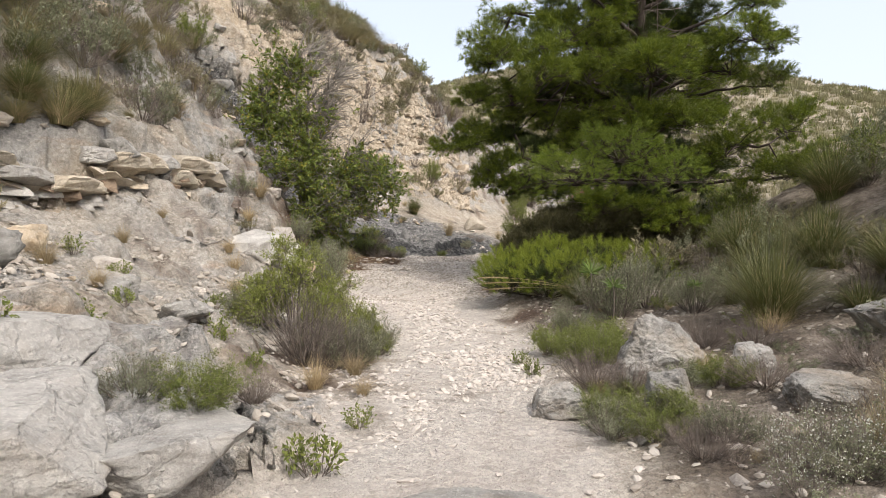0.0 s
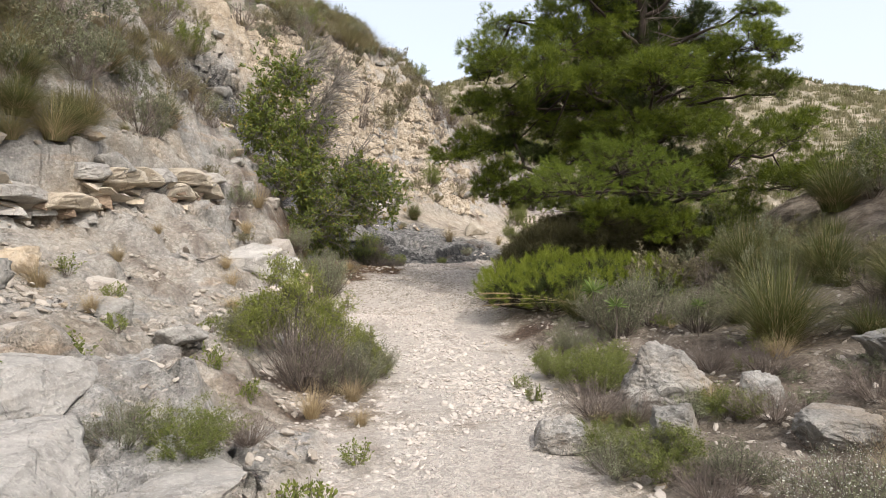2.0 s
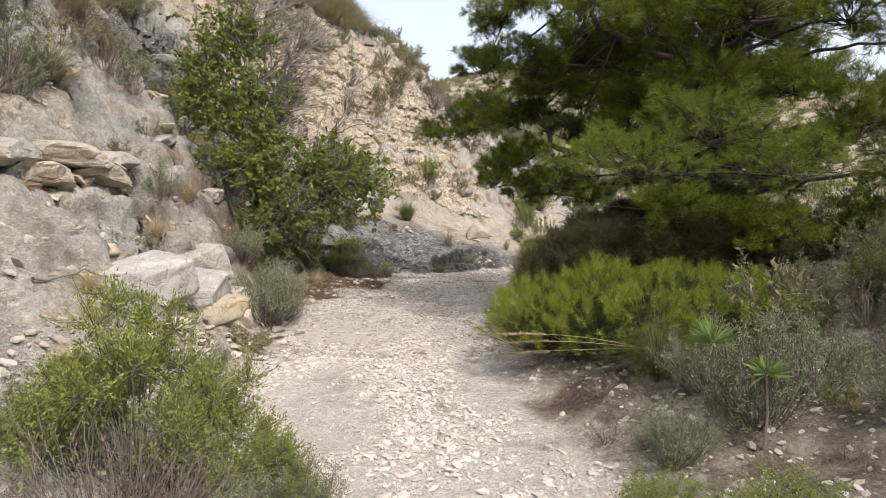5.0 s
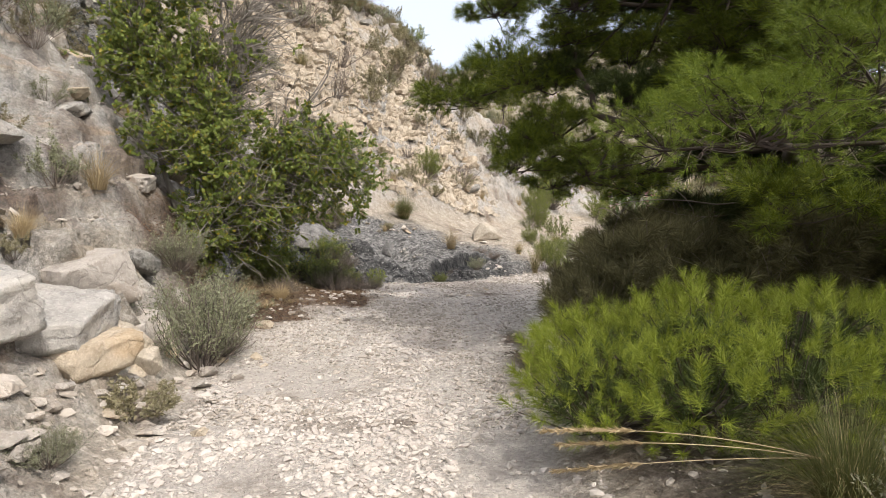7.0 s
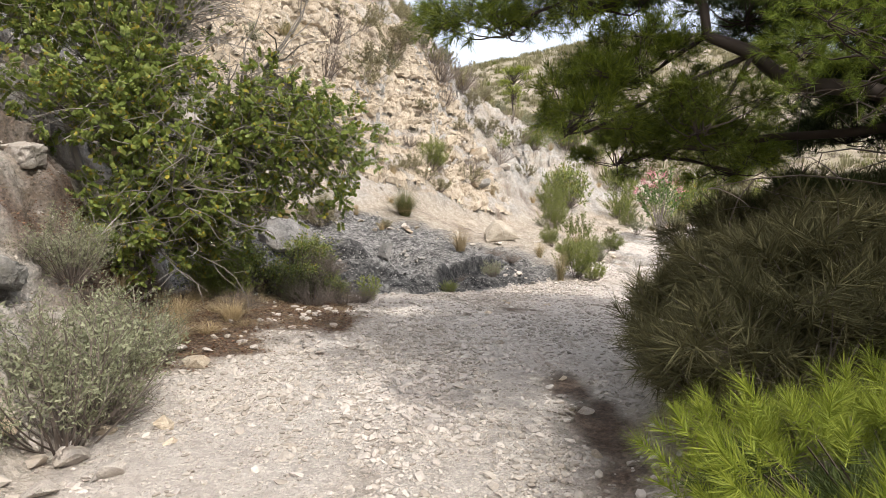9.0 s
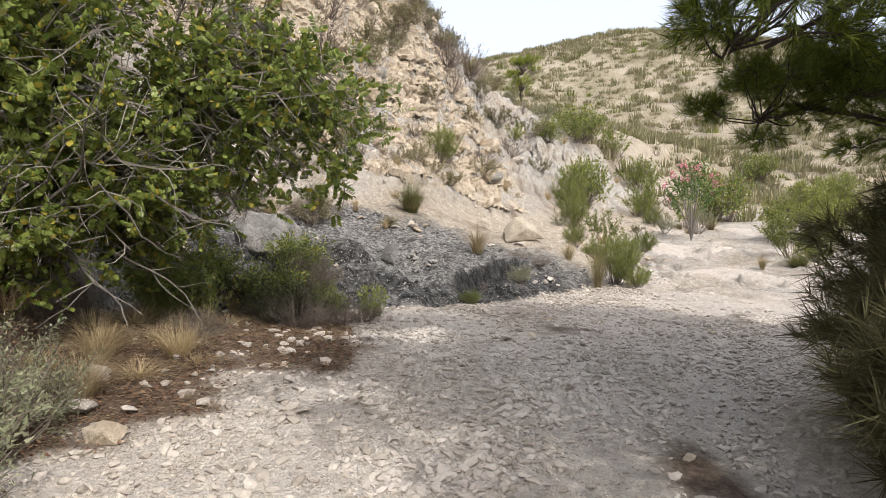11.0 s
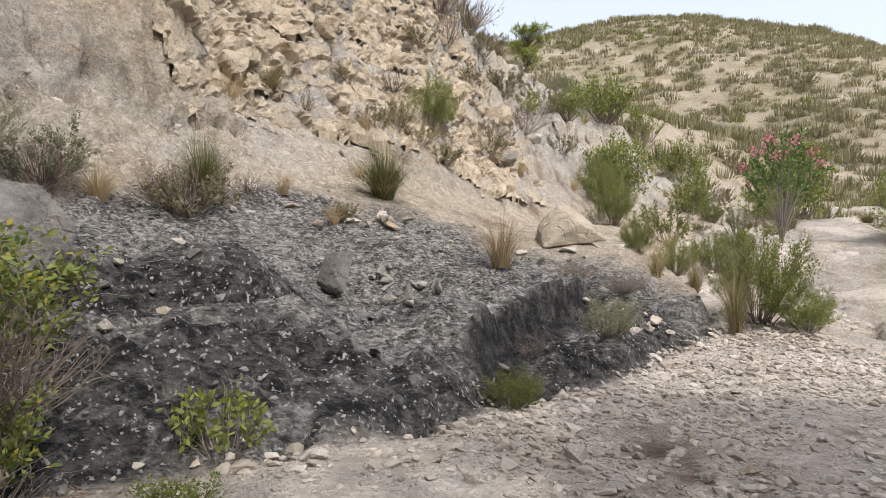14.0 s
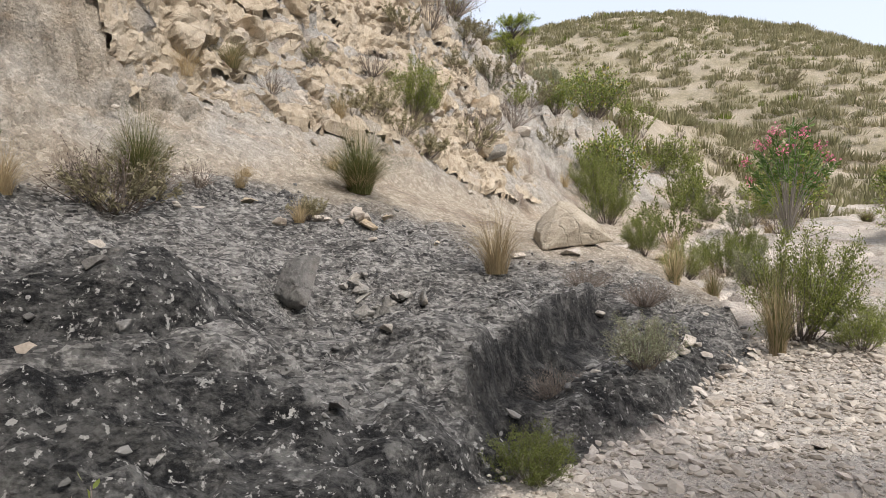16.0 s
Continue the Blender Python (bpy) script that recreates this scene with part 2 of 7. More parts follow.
    # knobbly face of the dark bench
    dark = step01(-0.12, 0.0, en) * (1 - step01(2.9, 3.7, en + 0.5 * n1 - 0.5 * step01(0, -2, x))) * step01(16.2, 17.5, y) * (1 - step01(21.5, 23.5, gy))
    k1, k2, kn = cells((x * 1.0 + y * 0.5) * 1.6 + 0.4 * n1, (y - 0.7 * x) * 3.2 + 0.5 * n1, 81)
    l1, l2, ln = cells((x + 0.5 * y) * 5 + n1, (y - 0.7 * x) * 8 + n1, 83)
    h = h + dark * (0.045 * kn + 0.03 * ln - 0.035 * (1 - step01(0, 0.2, k2 - k1)))
    ph = en / 0.3 + 0.8 * n1 + 1.2 * wob
    saw = ph - np.floor(ph)
    h = h + 0.055 * dark * (step01(0, 0.14, saw) - saw) * step01(-0.6, 0.3, fbm(x * 0.9, y * 0.9, seed=49, octaves=2))
    litter = np.exp(-(((x + 2.2) / 1.05) ** 2 + ((y - 16.3) / 1.7) ** 2)) + np.exp(-(((x + 1.2) / 0.6) ** 2 + ((y - 7.2) / 1.4) ** 2)) + np.exp(-(((x + 1.9) / 0.7) ** 2 + ((y - 18.0) / 0.8) ** 2))
    litter = litter + np.exp(-(((x + 1.25 + 0.25 * (y - 16)) / 0.42) ** 2 + ((y - 16.3) / 1.2) ** 2))
    litter = litter + np.exp(-(((x + 2.15) / 0.6) ** 2 + ((y - 14.6) / 0.7) ** 2))
    crust = step01(-0.1, 0.05, en) * (1 - step01(0.4, 0.8, en + 0.6 * n1)) * (1 - step01(20.8, 21.6, gy)) + step01(1.2, 1.4, en) * (1 - step01(1.7, 2.3, en + 0.3 * n1)) * step01(-0.4, -1.0, x)
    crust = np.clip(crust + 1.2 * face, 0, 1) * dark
    litter = litter + 0.9 * np.exp(-(((x - 1.3) / 0.3) ** 2 + ((y - 13.0) / 1.4) ** 2)) + 0.9 * np.exp(-(((x - 1.4) / 0.4) ** 2 + ((y - 9.1) / 0.5) ** 2))
    litter = step01(0.2, 0.9, litter + 0.45 * n1 + 0.25 * fbm(x * 4, y * 4, seed=46, octaves=3))
    path = path * (1 - litter) * (1 - paved)
    bed = path * step01(20.5, 23.5, y + 0.4 * x - 1 + 0.8 * n1)
    h = h + 0.05 * bed * (0.6 * fbm(x * 1.1, y * 1.1, seed=48, octaves=4) + 0.5 * beds / 0.2)
    path = path * (1 - 0.9 * step01(-0.3, 0.2, n1 + 0.2) * bed)
    rocky = np.maximum(rocky, 0.8 * bed)
    return h, {"crust": crust, "litter": litter, "path": path, "dark": dark, "rocky": np.maximum(rocky, 0.75 * step01(-0.1, 0.5, d) * (1 - step01(36, 42, y))), "side": step01(0, 0.5, r) * (1 - step01(38, 44, yy)), "far": step01(34, 42, yy + 1.5 * n1), "face": face * dark, "bluff": bluff * (1 - step01(2.2, 5.0, dc + wob))}


def ground_z(x, y):
    return float(land(np.array([x]), np.array([y]))[0][0])
# ---- materials ----
def node_material(name, rough=0.9):
    m = bpy.data.materials.new(name)
    m.use_nodes = True
    nt = m.node_tree
    bsdf = nt.nodes["Principled BSDF"]
    bsdf.inputs["Roughness"].default_value = rough
    bsdf.inputs["Specular IOR Level"].default_value = 0.25
    return m, nt, bsdf


def add(nt, kind, **sets):
    n = nt.nodes.new(kind)
    for key, value in sets.items():
        n.inputs[key].default_value = value
    return n


def mix(nt, fac, a, b):
    n = nt.nodes.new("ShaderNodeMix")
    n.data_type = "RGBA"
    for socket, value in ((n.inputs[0], fac), (n.inputs[6], a), (n.inputs[7], b)):
        if isinstance(value, (int, float)):
            socket.default_value = value
        elif isinstance(value, tuple):
            socket.default_value = (*value, 1)
        else:
            nt.links.new(value, socket)
    return n.outputs[2]


def ramp(nt, value, lo, hi):
    n = nt.nodes.new("ShaderNodeMapRange")
    n.inputs["From Min"].default_value, n.inputs["From Max"].default_value = lo, hi
    nt.links.new(value, n.inputs["Value"])
    return n.outputs["Result"]


def times(nt, a, b, op="MULTIPLY"):
    n = nt.nodes.new("ShaderNodeMath")
    n.operation = op
    n.use_clamp = True
    for socket, value in zip(n.inputs, (a, b)):
        if isinstance(value, (int, float)):
            socket.default_value = value
        else:
            nt.links.new(value, socket)
    return n.outputs[0]


def tex_noise(nt, pos, scale, detail=6, rough=0.6, stretch=None):
    if stretch:
        mp = nt.nodes.new("ShaderNodeMapping")
        mp.inputs["Scale"].default_value = stretch
        mp.inputs["Rotation"].default_value = (0.1, -0.15, 0.6)
        nt.links.new(pos, mp.inputs["Vector"])
        pos = mp.outputs["Vector"]
    n = add(nt, "ShaderNodeTexNoise", Scale=scale, Detail=detail, Roughness=rough)
    nt.links.new(pos, n.inputs["Vector"])
    return n.outputs["Fac"]


def tex_cells(nt, pos, scale, output="Color"):
    n = add(nt, "ShaderNodeTexVoronoi", Scale=scale)
    nt.links.new(pos, n.inputs["Vector"])
    return n.outputs[output]


def bumped(nt, bsdf, heights):
    """Chains bumps: (height, strength, distance)."""
    last = None
    for height, strength, distance in heights:
        b = add(nt, "ShaderNodeBump", Strength=strength, Distance=distance)
        nt.links.new(height, b.inputs["Height"])
        if last:
            nt.links.new(last, b.inputs["Normal"])
        last = b.outputs["Normal"]
    nt.links.new(last, bsdf.inputs["Normal"])


def ground_material():
    m, nt, bsdf = node_material("stony_ground", 0.95)
    pos = nt.nodes.new("ShaderNodeNewGeometry").outputs["Position"]

    def zone(name):
        a = nt.nodes.new("ShaderNodeAttribute")
        a.attribute_name = name
        return a.outputs["Fac"]

    big, mid, fine = tex_noise(nt, pos, 0.55, 5), tex_noise(nt, pos, 3.2, 8, 0.65), tex_noise(nt, pos, 22, 6, 0.7)
    cell = nt.nodes.new("ShaderNodeSeparateColor")
    nt.links.new(tex_cells(nt, pos, 24), cell.inputs[0])
    grain = cell.outputs[0]
    small = nt.nodes.new("ShaderNodeSeparateColor")
    nt.links.new(tex_cells(nt, pos, 55), small.inputs[0])
    speck = tex_noise(nt, pos, 90, 5, 0.8)
    marl = mix(nt, ramp(nt, mid, 0.35, 0.68), (0.285, 0.238, 0.185), (0.455, 0.40, 0.325))
    marl = mix(nt, ramp(nt, big, 0.55, 0.75), marl, (0.40, 0.315, 0.225))
    marl = mix(nt, times(nt, ramp(nt, grain, 0.55, 1.0), 0.5), marl, (0.53, 0.475, 0.40))
    # grey limestone beds
    beds = tex_noise(nt, pos, 1.1, 8, 0.62, (1, 1, 4))
    lime = mix(nt, ramp(nt, tex_noise(nt, pos, 6, 8, 0.7), 0.3, 0.72), (0.21, 0.20, 0.19), (0.53, 0.51, 0.475))
    lime = mix(nt, times(nt, ramp(nt, fine, 0.56, 0.72), 0.7), lime, (0.63, 0.59, 0.52))
    lime = mix(nt, ramp(nt, beds, 0.58, 0.7), lime, (0.44, 0.34, 0.255))
    rocky = times(nt, zone("rocky"), ramp(nt, tex_noise(nt, pos, 0.8, 8, 0.68), 0.36, 0.56))
    col = mix(nt, rocky, marl, lime)
    # litter and brown soil under the scrub
    soil = mix(nt, ramp(nt, fine, 0.35, 0.7), (0.05, 0.037, 0.028), (0.17, 0.135, 0.105))
    soil = mix(nt, ramp(nt, mid, 0.4, 0.62), soil, (0.27, 0.23, 0.19))
    col = mix(nt, times(nt, zone("side"), 0.85), col, soil)
    col = mix(nt, times(nt, zone("litter"), 0.9), col, mix(nt, ramp(nt, fine, 0.35, 0.65), (0.045, 0.028, 0.02), (0.16, 0.105, 0.075)))
    # gravel of the path
    gravel = mix(nt, ramp(nt, mid, 0.3, 0.7), (0.47, 0.415, 0.365), (0.58, 0.53, 0.475))
    gravel = mix(nt, times(nt, ramp(nt, grain, 0.2, 1.0), 0.45), gravel, (0.63, 0.58, 0.52))
    col = mix(nt, zone("path"), col, gravel)
    # stained bench: pale grey beds, black crust in streaks along them, lichen
    stain = tex_noise(nt, pos, 1.5, 9, 0.7, (1.0, 2.6, 1.6))
    flake = tex_noise(nt, pos, 5, 9, 0.8, (1.0, 2.4, 3.0))
    dark = mix(nt, ramp(nt, flake, 0.40, 0.60), (0.10, 0.096, 0.093), (0.31, 0.30, 0.285))
    dark = mix(nt, times(nt, ramp(nt, stain, 0.47, 0.57), 0.85), dark, mix(nt, ramp(nt, flake, 0.42, 0.6), (0.03, 0.029, 0.029), (0.13, 0.126, 0.12)))
    dark = mix(nt, times(nt, ramp(nt, flake, 0.44, 0.40), 0.9), dark, (0.022, 0.022, 0.023))
    chip = nt.nodes.new("ShaderNodeSeparateColor")
    mp = nt.nodes.new("ShaderNodeMapping")
    mp.inputs["Scale"].default_value, mp.inputs["Rotation"].default_value = (0.8, 1.5, 2.2), (0, 0, 0.6)
    nt.links.new(pos, mp.inputs["Vector"])
    nt.links.new(tex_cells(nt, mp.outputs["Vector"], 17), chip.inputs[0])
    dark = mix(nt, times(nt, ramp(nt, chip.outputs[0], 0.78, 0.92), 0.6), dark, (0.40, 0.385, 0.36))
    dark = mix(nt, times(nt, ramp(nt, chip.outputs[1], 0.72, 0.9), 0.55), dark, (0.028, 0.028, 0.029))
    dark = mix(nt, times(nt, ramp(nt, tex_noise(nt, pos, 26, 5, 0.7), 0.57, 0.63), 0.75), dark, (0.45, 0.435, 0.41))
    fleck = nt.nodes.new("ShaderNodeSeparateColor")
    nt.links.new(tex_cells(nt, mp.outputs["Vector"], 36), fleck.inputs[0])
    dark = mix(nt, times(nt, ramp(nt, fleck.outputs[0], 0.74, 0.86), 0.5), dark, (0.43, 0.42, 0.40))
    dark = mix(nt, times(nt, ramp(nt, fleck.outputs[1], 0.68, 0.82), 0.6), dark, (0.024, 0.024, 0.025))
    black = mix(nt, ramp(nt, flake, 0.44, 0.58), (0.012, 0.012, 0.013), (0.10, 0.098, 0.094))
    black = mix(nt, times(nt, ramp(nt, tex_noise(nt, pos, 3.2, 9, 0.7), 0.56, 0.63), 0.7), black, (0.21, 0.205, 0.195))
    black = mix(nt, times(nt, ramp(nt, tex_noise(nt, pos, 10, 7, 0.66), 0.63, 0.67), 0.75), black, (0.42, 0.415, 0.40))
    black = mix(nt, times(nt, ramp(nt, tex_noise(nt, pos, 30, 5, 0.6), 0.60, 0.63), 0.85), black, (0.44, 0.43, 0.41))
    dark = mix(nt, times(nt, zone("crust"), ramp(nt, tex_noise(nt, pos, 2.2, 8, 0.75), 0.33, 0.47)), dark, black)
    # the step's riser goes nearly black, with faint paler streaks
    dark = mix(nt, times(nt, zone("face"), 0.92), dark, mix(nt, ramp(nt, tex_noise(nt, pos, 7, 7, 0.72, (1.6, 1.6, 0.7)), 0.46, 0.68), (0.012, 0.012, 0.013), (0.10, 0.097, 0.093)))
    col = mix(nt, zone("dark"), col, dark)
    # far slopes: dry grass between pale soil
    grass = mix(nt, ramp(nt, mid, 0.35, 0.65), (0.20, 0.175, 0.115), (0.30, 0.265, 0.185))
    farcol = mix(nt, ramp(nt, tex_noise(nt, pos, 0.35, 7, 0.7), 0.42, 0.6), grass, (0.38, 0.33, 0.26))
    col = mix(nt, zone("far"), col, farcol)
    clay = mix(nt, ramp(nt, mid, 0.35, 0.65), (0.40, 0.31, 0.21), (0.60, 0.50, 0.37))
    clay = mix(nt, times(nt, ramp(nt, tex_noise(nt, pos, 2.2, 8, 0.7, (1, 1, 4.5)), 0.5, 0.62), 0.8), clay, (0.20, 0.15, 0.10))
    clay = mix(nt, times(nt, ramp(nt, tex_noise(nt, pos, 1.2, 6, 0.6), 0.52, 0.66), 0.6), clay, (0.46, 0.43, 0.39))
    col = mix(nt, times(nt, zone("bluff"), 0.8), col, clay)
    # grain of single stones and grit
    vary = nt.nodes.new("ShaderNodeHueSaturation")
    terms = times(nt, times(nt, small.outputs[1], 0.26), times(nt, ramp(nt, speck, 0.3, 0.7), 0.34), "ADD")
    terms = times(nt, terms, times(nt, grain, 0.22), "ADD")
    lift = nt.nodes.new("ShaderNodeMath")
    lift.operation = "ADD"
    lift.inputs[1].default_value = 0.6
    terms = times(nt, terms, times(nt, 1.0, times(nt, times(nt, zone("path"), ramp(nt, tex_noise(nt, pos, 0.8, 3, 0.5, (1.6, 0.5, 1)), 0.36, 0.6)), 0.55), "SUBTRACT"))
    terms = times(nt, terms, times(nt, times(nt, zone("path"), ramp(nt, tex_noise(nt, pos, 0.8, 3, 0.5, (1.6, 0.5, 1)), 0.36, 0.6)), 0.2), "ADD")
    nt.links.new(terms, lift.inputs[0])
    nt.links.new(lift.outputs[0], vary.inputs["Value"])
    nt.links.new(col, vary.inputs["Color"])
    nt.links.new(vary.outputs["Color"], bsdf.inputs["Base Color"])
    dome = times(nt, 1.0, tex_cells(nt, pos, 19, "Distance"), "SUBTRACT")
    bumped(nt, bsdf, [(mid, 0.7, 0.11), (fine, 0.9, 0.05), (dome, 0.4, 0.03), (times(nt, 1.0, tex_cells(nt, pos, 55, "Distance"), "SUBTRACT"), 0.6, 0.015), (speck, 0.5, 0.01)])
    return m


def rock_material(name, low, high, tint, stain=0.5):
    m, nt, bsdf = node_material(name, 0.92)
    pos = nt.nodes.new("ShaderNodeNewGeometry").outputs["Position"]
    rnd = nt.nodes.new("ShaderNodeObjectInfo").outputs["Random"]
    a, b = tex_noise(nt, pos, 4.5, 9, 0.68), tex_noise(nt, pos, 34, 6, 0.7)
    c = mix(nt, ramp(nt, a, 0.32, 0.68), low, high)
    c = mix(nt, times(nt, ramp(nt, b, 0.5, 0.7), 0.6), c, tuple(min(1, 1.25 * v) for v in high))
    c = mix(nt, times(nt, ramp(nt, tex_noise(nt, pos, 1.8, 6, 0.6), 0.52, 0.68), stain), c, tint)
    c = mix(nt, times(nt, ramp(nt, tex_noise(nt, pos, 11, 4, 0.6), 0.62, 0.7), 0.35), c, tuple(0.45 * v for v in low))
    v = nt.nodes.new("ShaderNodeHueSaturation")
    nt.links.new(ramp(nt, rnd, -1.0, 1.5), v.inputs["Value"])
    v.inputs["Value"].default_value = 1
    mr = nt.nodes.new("ShaderNodeMapRange")
    mr.inputs["To Min"].default_value, mr.inputs["To Max"].default_value = 0.8, 1.15
    nt.links.new(rnd, mr.inputs["Value"])
    nt.links.new(mr.outputs["Result"], v.inputs["Value"])
    nt.links.new(c, v.inputs["Color"])
    nt.links.new(v.outputs["Color"], bsdf.inputs["Base Color"])
    crack = add(nt, "ShaderNodeTexVoronoi", Scale=3.5)
    crack.feature = "DISTANCE_TO_EDGE"
    warp = nt.nodes.new("ShaderNodeVectorMath")
    warp.operation = "MULTIPLY_ADD"
    nz = add(nt, "ShaderNodeTexNoise", Scale=3.0, Detail=5.0)
    nt.links.new(pos, nz.inputs["Vector"])
    nt.links.new(nz.outputs["Color"], warp.inputs[0])
    warp.inputs[1].default_value = (0.5, 0.5, 0.5)
    nt.links.new(pos, warp.inputs[2])
    nt.links.new(warp.outputs[0], crack.inputs["Vector"])
    bumped(nt, bsdf, [(a, 0.6, 0.05), (ramp(nt, crack.outputs["Distance"], 0.0, 0.05), 0.6, 0.03), (tex_noise(nt, pos, 14, 8, 0.75), 0.7, 0.03), (b, 0.9, 0.02)])
    return m


def plant_material(name, low, high, through=0.3, rough=0.55, odd=None, apart=0.0):
    """Leaves or stems that vary from piece to piece."""
    m, nt, bsdf = node_material(name, rough)
    geo = nt.nodes.new("ShaderNodeNewGeometry")
    rnd = geo.outputs["Random Per Island"]
    n = tex_noise(nt, geo.outputs["Position"], 1.6, 3)
    c = mix(nt, rnd, low, high)
    c = mix(nt, times(nt, ramp(nt, n, 0.4, 0.65), 0.4), c, tuple(0.5 * (a + b) * 0.75 for a, b in zip(low, high)))
    if odd:
        c = mix(nt, times(nt, ramp(nt, rnd, 0.9, 0.93), 0.85), c, odd)
    if apart:
        v = nt.nodes.new("ShaderNodeHueSaturation")
        mr = nt.nodes.new("ShaderNodeMapRange")
        mr.inputs["To Min"].default_value, mr.inputs["To Max"].default_value = 1 - apart, 1 + apart
        nt.links.new(nt.nodes.new("ShaderNodeObjectInfo").outputs["Random"], mr.inputs["Value"])
        nt.links.new(mr.outputs["Result"], v.inputs["Value"])
        nt.links.new(c, v.inputs["Color"])
        c = v.outputs["Color"]
    nt.links.new(c, bsdf.inputs["Base Color"])
    if through:
        tr = nt.nodes.new("ShaderNodeBsdfTranslucent")
        nt.links.new(c, tr.inputs["Color"])
        mx = nt.nodes.new("ShaderNodeMixShader")
        mx.inputs[0].default_value = through
        nt.links.new(bsdf.outputs[0], mx.inputs[1])
        nt.links.new(tr.outputs[0], mx.inputs[2])
        nt.links.new(mx.outputs[0], nt.nodes["Material Output"].inputs["Surface"])
    return m


GROUND = ground_material()
LIME = rock_material("grey_limestone", (0.19, 0.18, 0.165), (0.44, 0.42, 0.385), (0.40, 0.32, 0.235))
TAN = rock_material("tan_limestone", (0.38, 0.30, 0.21), (0.60, 0.52, 0.41), (0.50, 0.34, 0.18))
PALE = rock_material("pale_stone", (0.42, 0.37, 0.32), (0.62, 0.57, 0.51), (0.55, 0.42, 0.3), 0.35)
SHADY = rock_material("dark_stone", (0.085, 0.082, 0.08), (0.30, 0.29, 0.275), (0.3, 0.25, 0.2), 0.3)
CREAM = rock_material("cream_limestone", (0.40, 0.34, 0.26), (0.60, 0.535, 0.44), (0.5, 0.4, 0.28), 0.4)
BROWN = rock_material("brown_limestone", (0.17, 0.115, 0.08), (0.40, 0.31, 0.225), (0.30, 0.16, 0.09))
BEDROCK = rock_material("pale_bedrock", (0.31, 0.29, 0.265), (0.55, 0.525, 0.485), (0.46, 0.39, 0.31), 0.4)
BLUFFROCK = rock_material("tan_bluff_rock", (0.37, 0.30, 0.22), (0.60, 0.52, 0.41), (0.44, 0.40, 0.35), 0.5)
OCHRE = rock_material("ochre_stone", (0.45, 0.26, 0.10), (0.62, 0.45, 0.26), (0.55, 0.33, 0.13))
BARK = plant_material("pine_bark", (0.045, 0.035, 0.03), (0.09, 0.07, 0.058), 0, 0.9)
GREYBARK = plant_material("grey_bark", (0.13, 0.115, 0.1), (0.33, 0.30, 0.265), 0, 0.9)
NEEDLE = plant_material("pine_needles", (0.03, 0.052, 0.008), (0.25, 0.30, 0.032), 0.3, 0.5, None, 0.3)
# darker copy of the pine green: shade inside foliage put into the colour
SHADENEEDLE = plant_material("shaded_needles", (0.03, 0.045, 0.012), (0.09, 0.115, 0.03), 0.1, 0.6)
YOUNG = plant_material("young_needles", (0.12, 0.165, 0.015), (0.33, 0.375, 0.055), 0.25)
BOUGH = plant_material("bough_needles", (0.06, 0.10, 0.012), (0.25, 0.31, 0.038), 0.25, 0.5, None, 0.15)
DEADNEEDLE = plant_material("dead_needles", (0.06, 0.058, 0.026), (0.18, 0.165, 0.08), 0.2, 0.8)
CAROB = plant_material("carob_leaves", (0.10, 0.15, 0.03), (0.30, 0.34, 0.09), 0.25, 0.4, (0.35, 0.28, 0.04))
BROOM = plant_material("green_scrub", (0.11, 0.14, 0.03), (0.27, 0.30, 0.08), 0.3, apart=0.2)
GREYLEAF = plant_material("grey_scrub", (0.14, 0.15, 0.085), (0.30, 0.31, 0.20), 0.25, 0.75, apart=0.2)
OLIVE = plant_material("olive_scrub", (0.18, 0.162, 0.095), (0.36, 0.325, 0.205), 0.25, 0.8, apart=0.2)
TWIG = plant_material("dry_twigs", (0.10, 0.08, 0.068), (0.27, 0.225, 0.19), 0, 0.9, apart=0.2)
ESPARTO = plant_material("esparto_blades", (0.07, 0.083, 0.026), (0.21, 0.215, 0.08), 0.25, 0.5, (0.45, 0.36, 0.2))
DRYBLADE = plant_material("dry_blades", (0.14, 0.135, 0.062), (0.36, 0.32, 0.165), 0.25, 0.6, (0.42, 0.32, 0.2), 0.25)
WHITE = plant_material("white_petals", (0.5, 0.5, 0.42), (0.75, 0.75, 0.68), 0.3, 0.6)
FARGRASS = plant_material("far_grass", (0.15, 0.145, 0.075), (0.33, 0.305, 0.175), 0.3, 0.7)
STRAW = plant_material("straw", (0.30, 0.22, 0.12), (0.55, 0.45, 0.28), 0.25, 0.7, apart=0.2)
ROSETTE = plant_material("rosette_leaves", (0.10, 0.17, 0.04), (0.26, 0.33, 0.10), 0.3, 0.5)
OLEANDER = plant_material("oleander_leaves", (0.06, 0.12, 0.03), (0.16, 0.24, 0.06), 0.25, 0.4)
PINK = plant_material("pink_petals", (0.55, 0.14, 0.22), (0.75, 0.32, 0.4), 0.3, 0.6)
# ---- the ground sheet ----
def spaced(core, lo, hi, stepsize, growth=1.07):
    mids = list(np.arange(core[0], core[1], stepsize))
    for sign, end, limit in ((-1, core[0], lo), (1, core[1], hi)):
        s, at = stepsize, end
        out = []
        while (at - limit) * sign < 0:
            s = min(s * growth, 12)
            at += sign * s
            out.append(at)
        mids = out[::-1] + mids if sign < 0 else mids + out
    return np.array(mids)


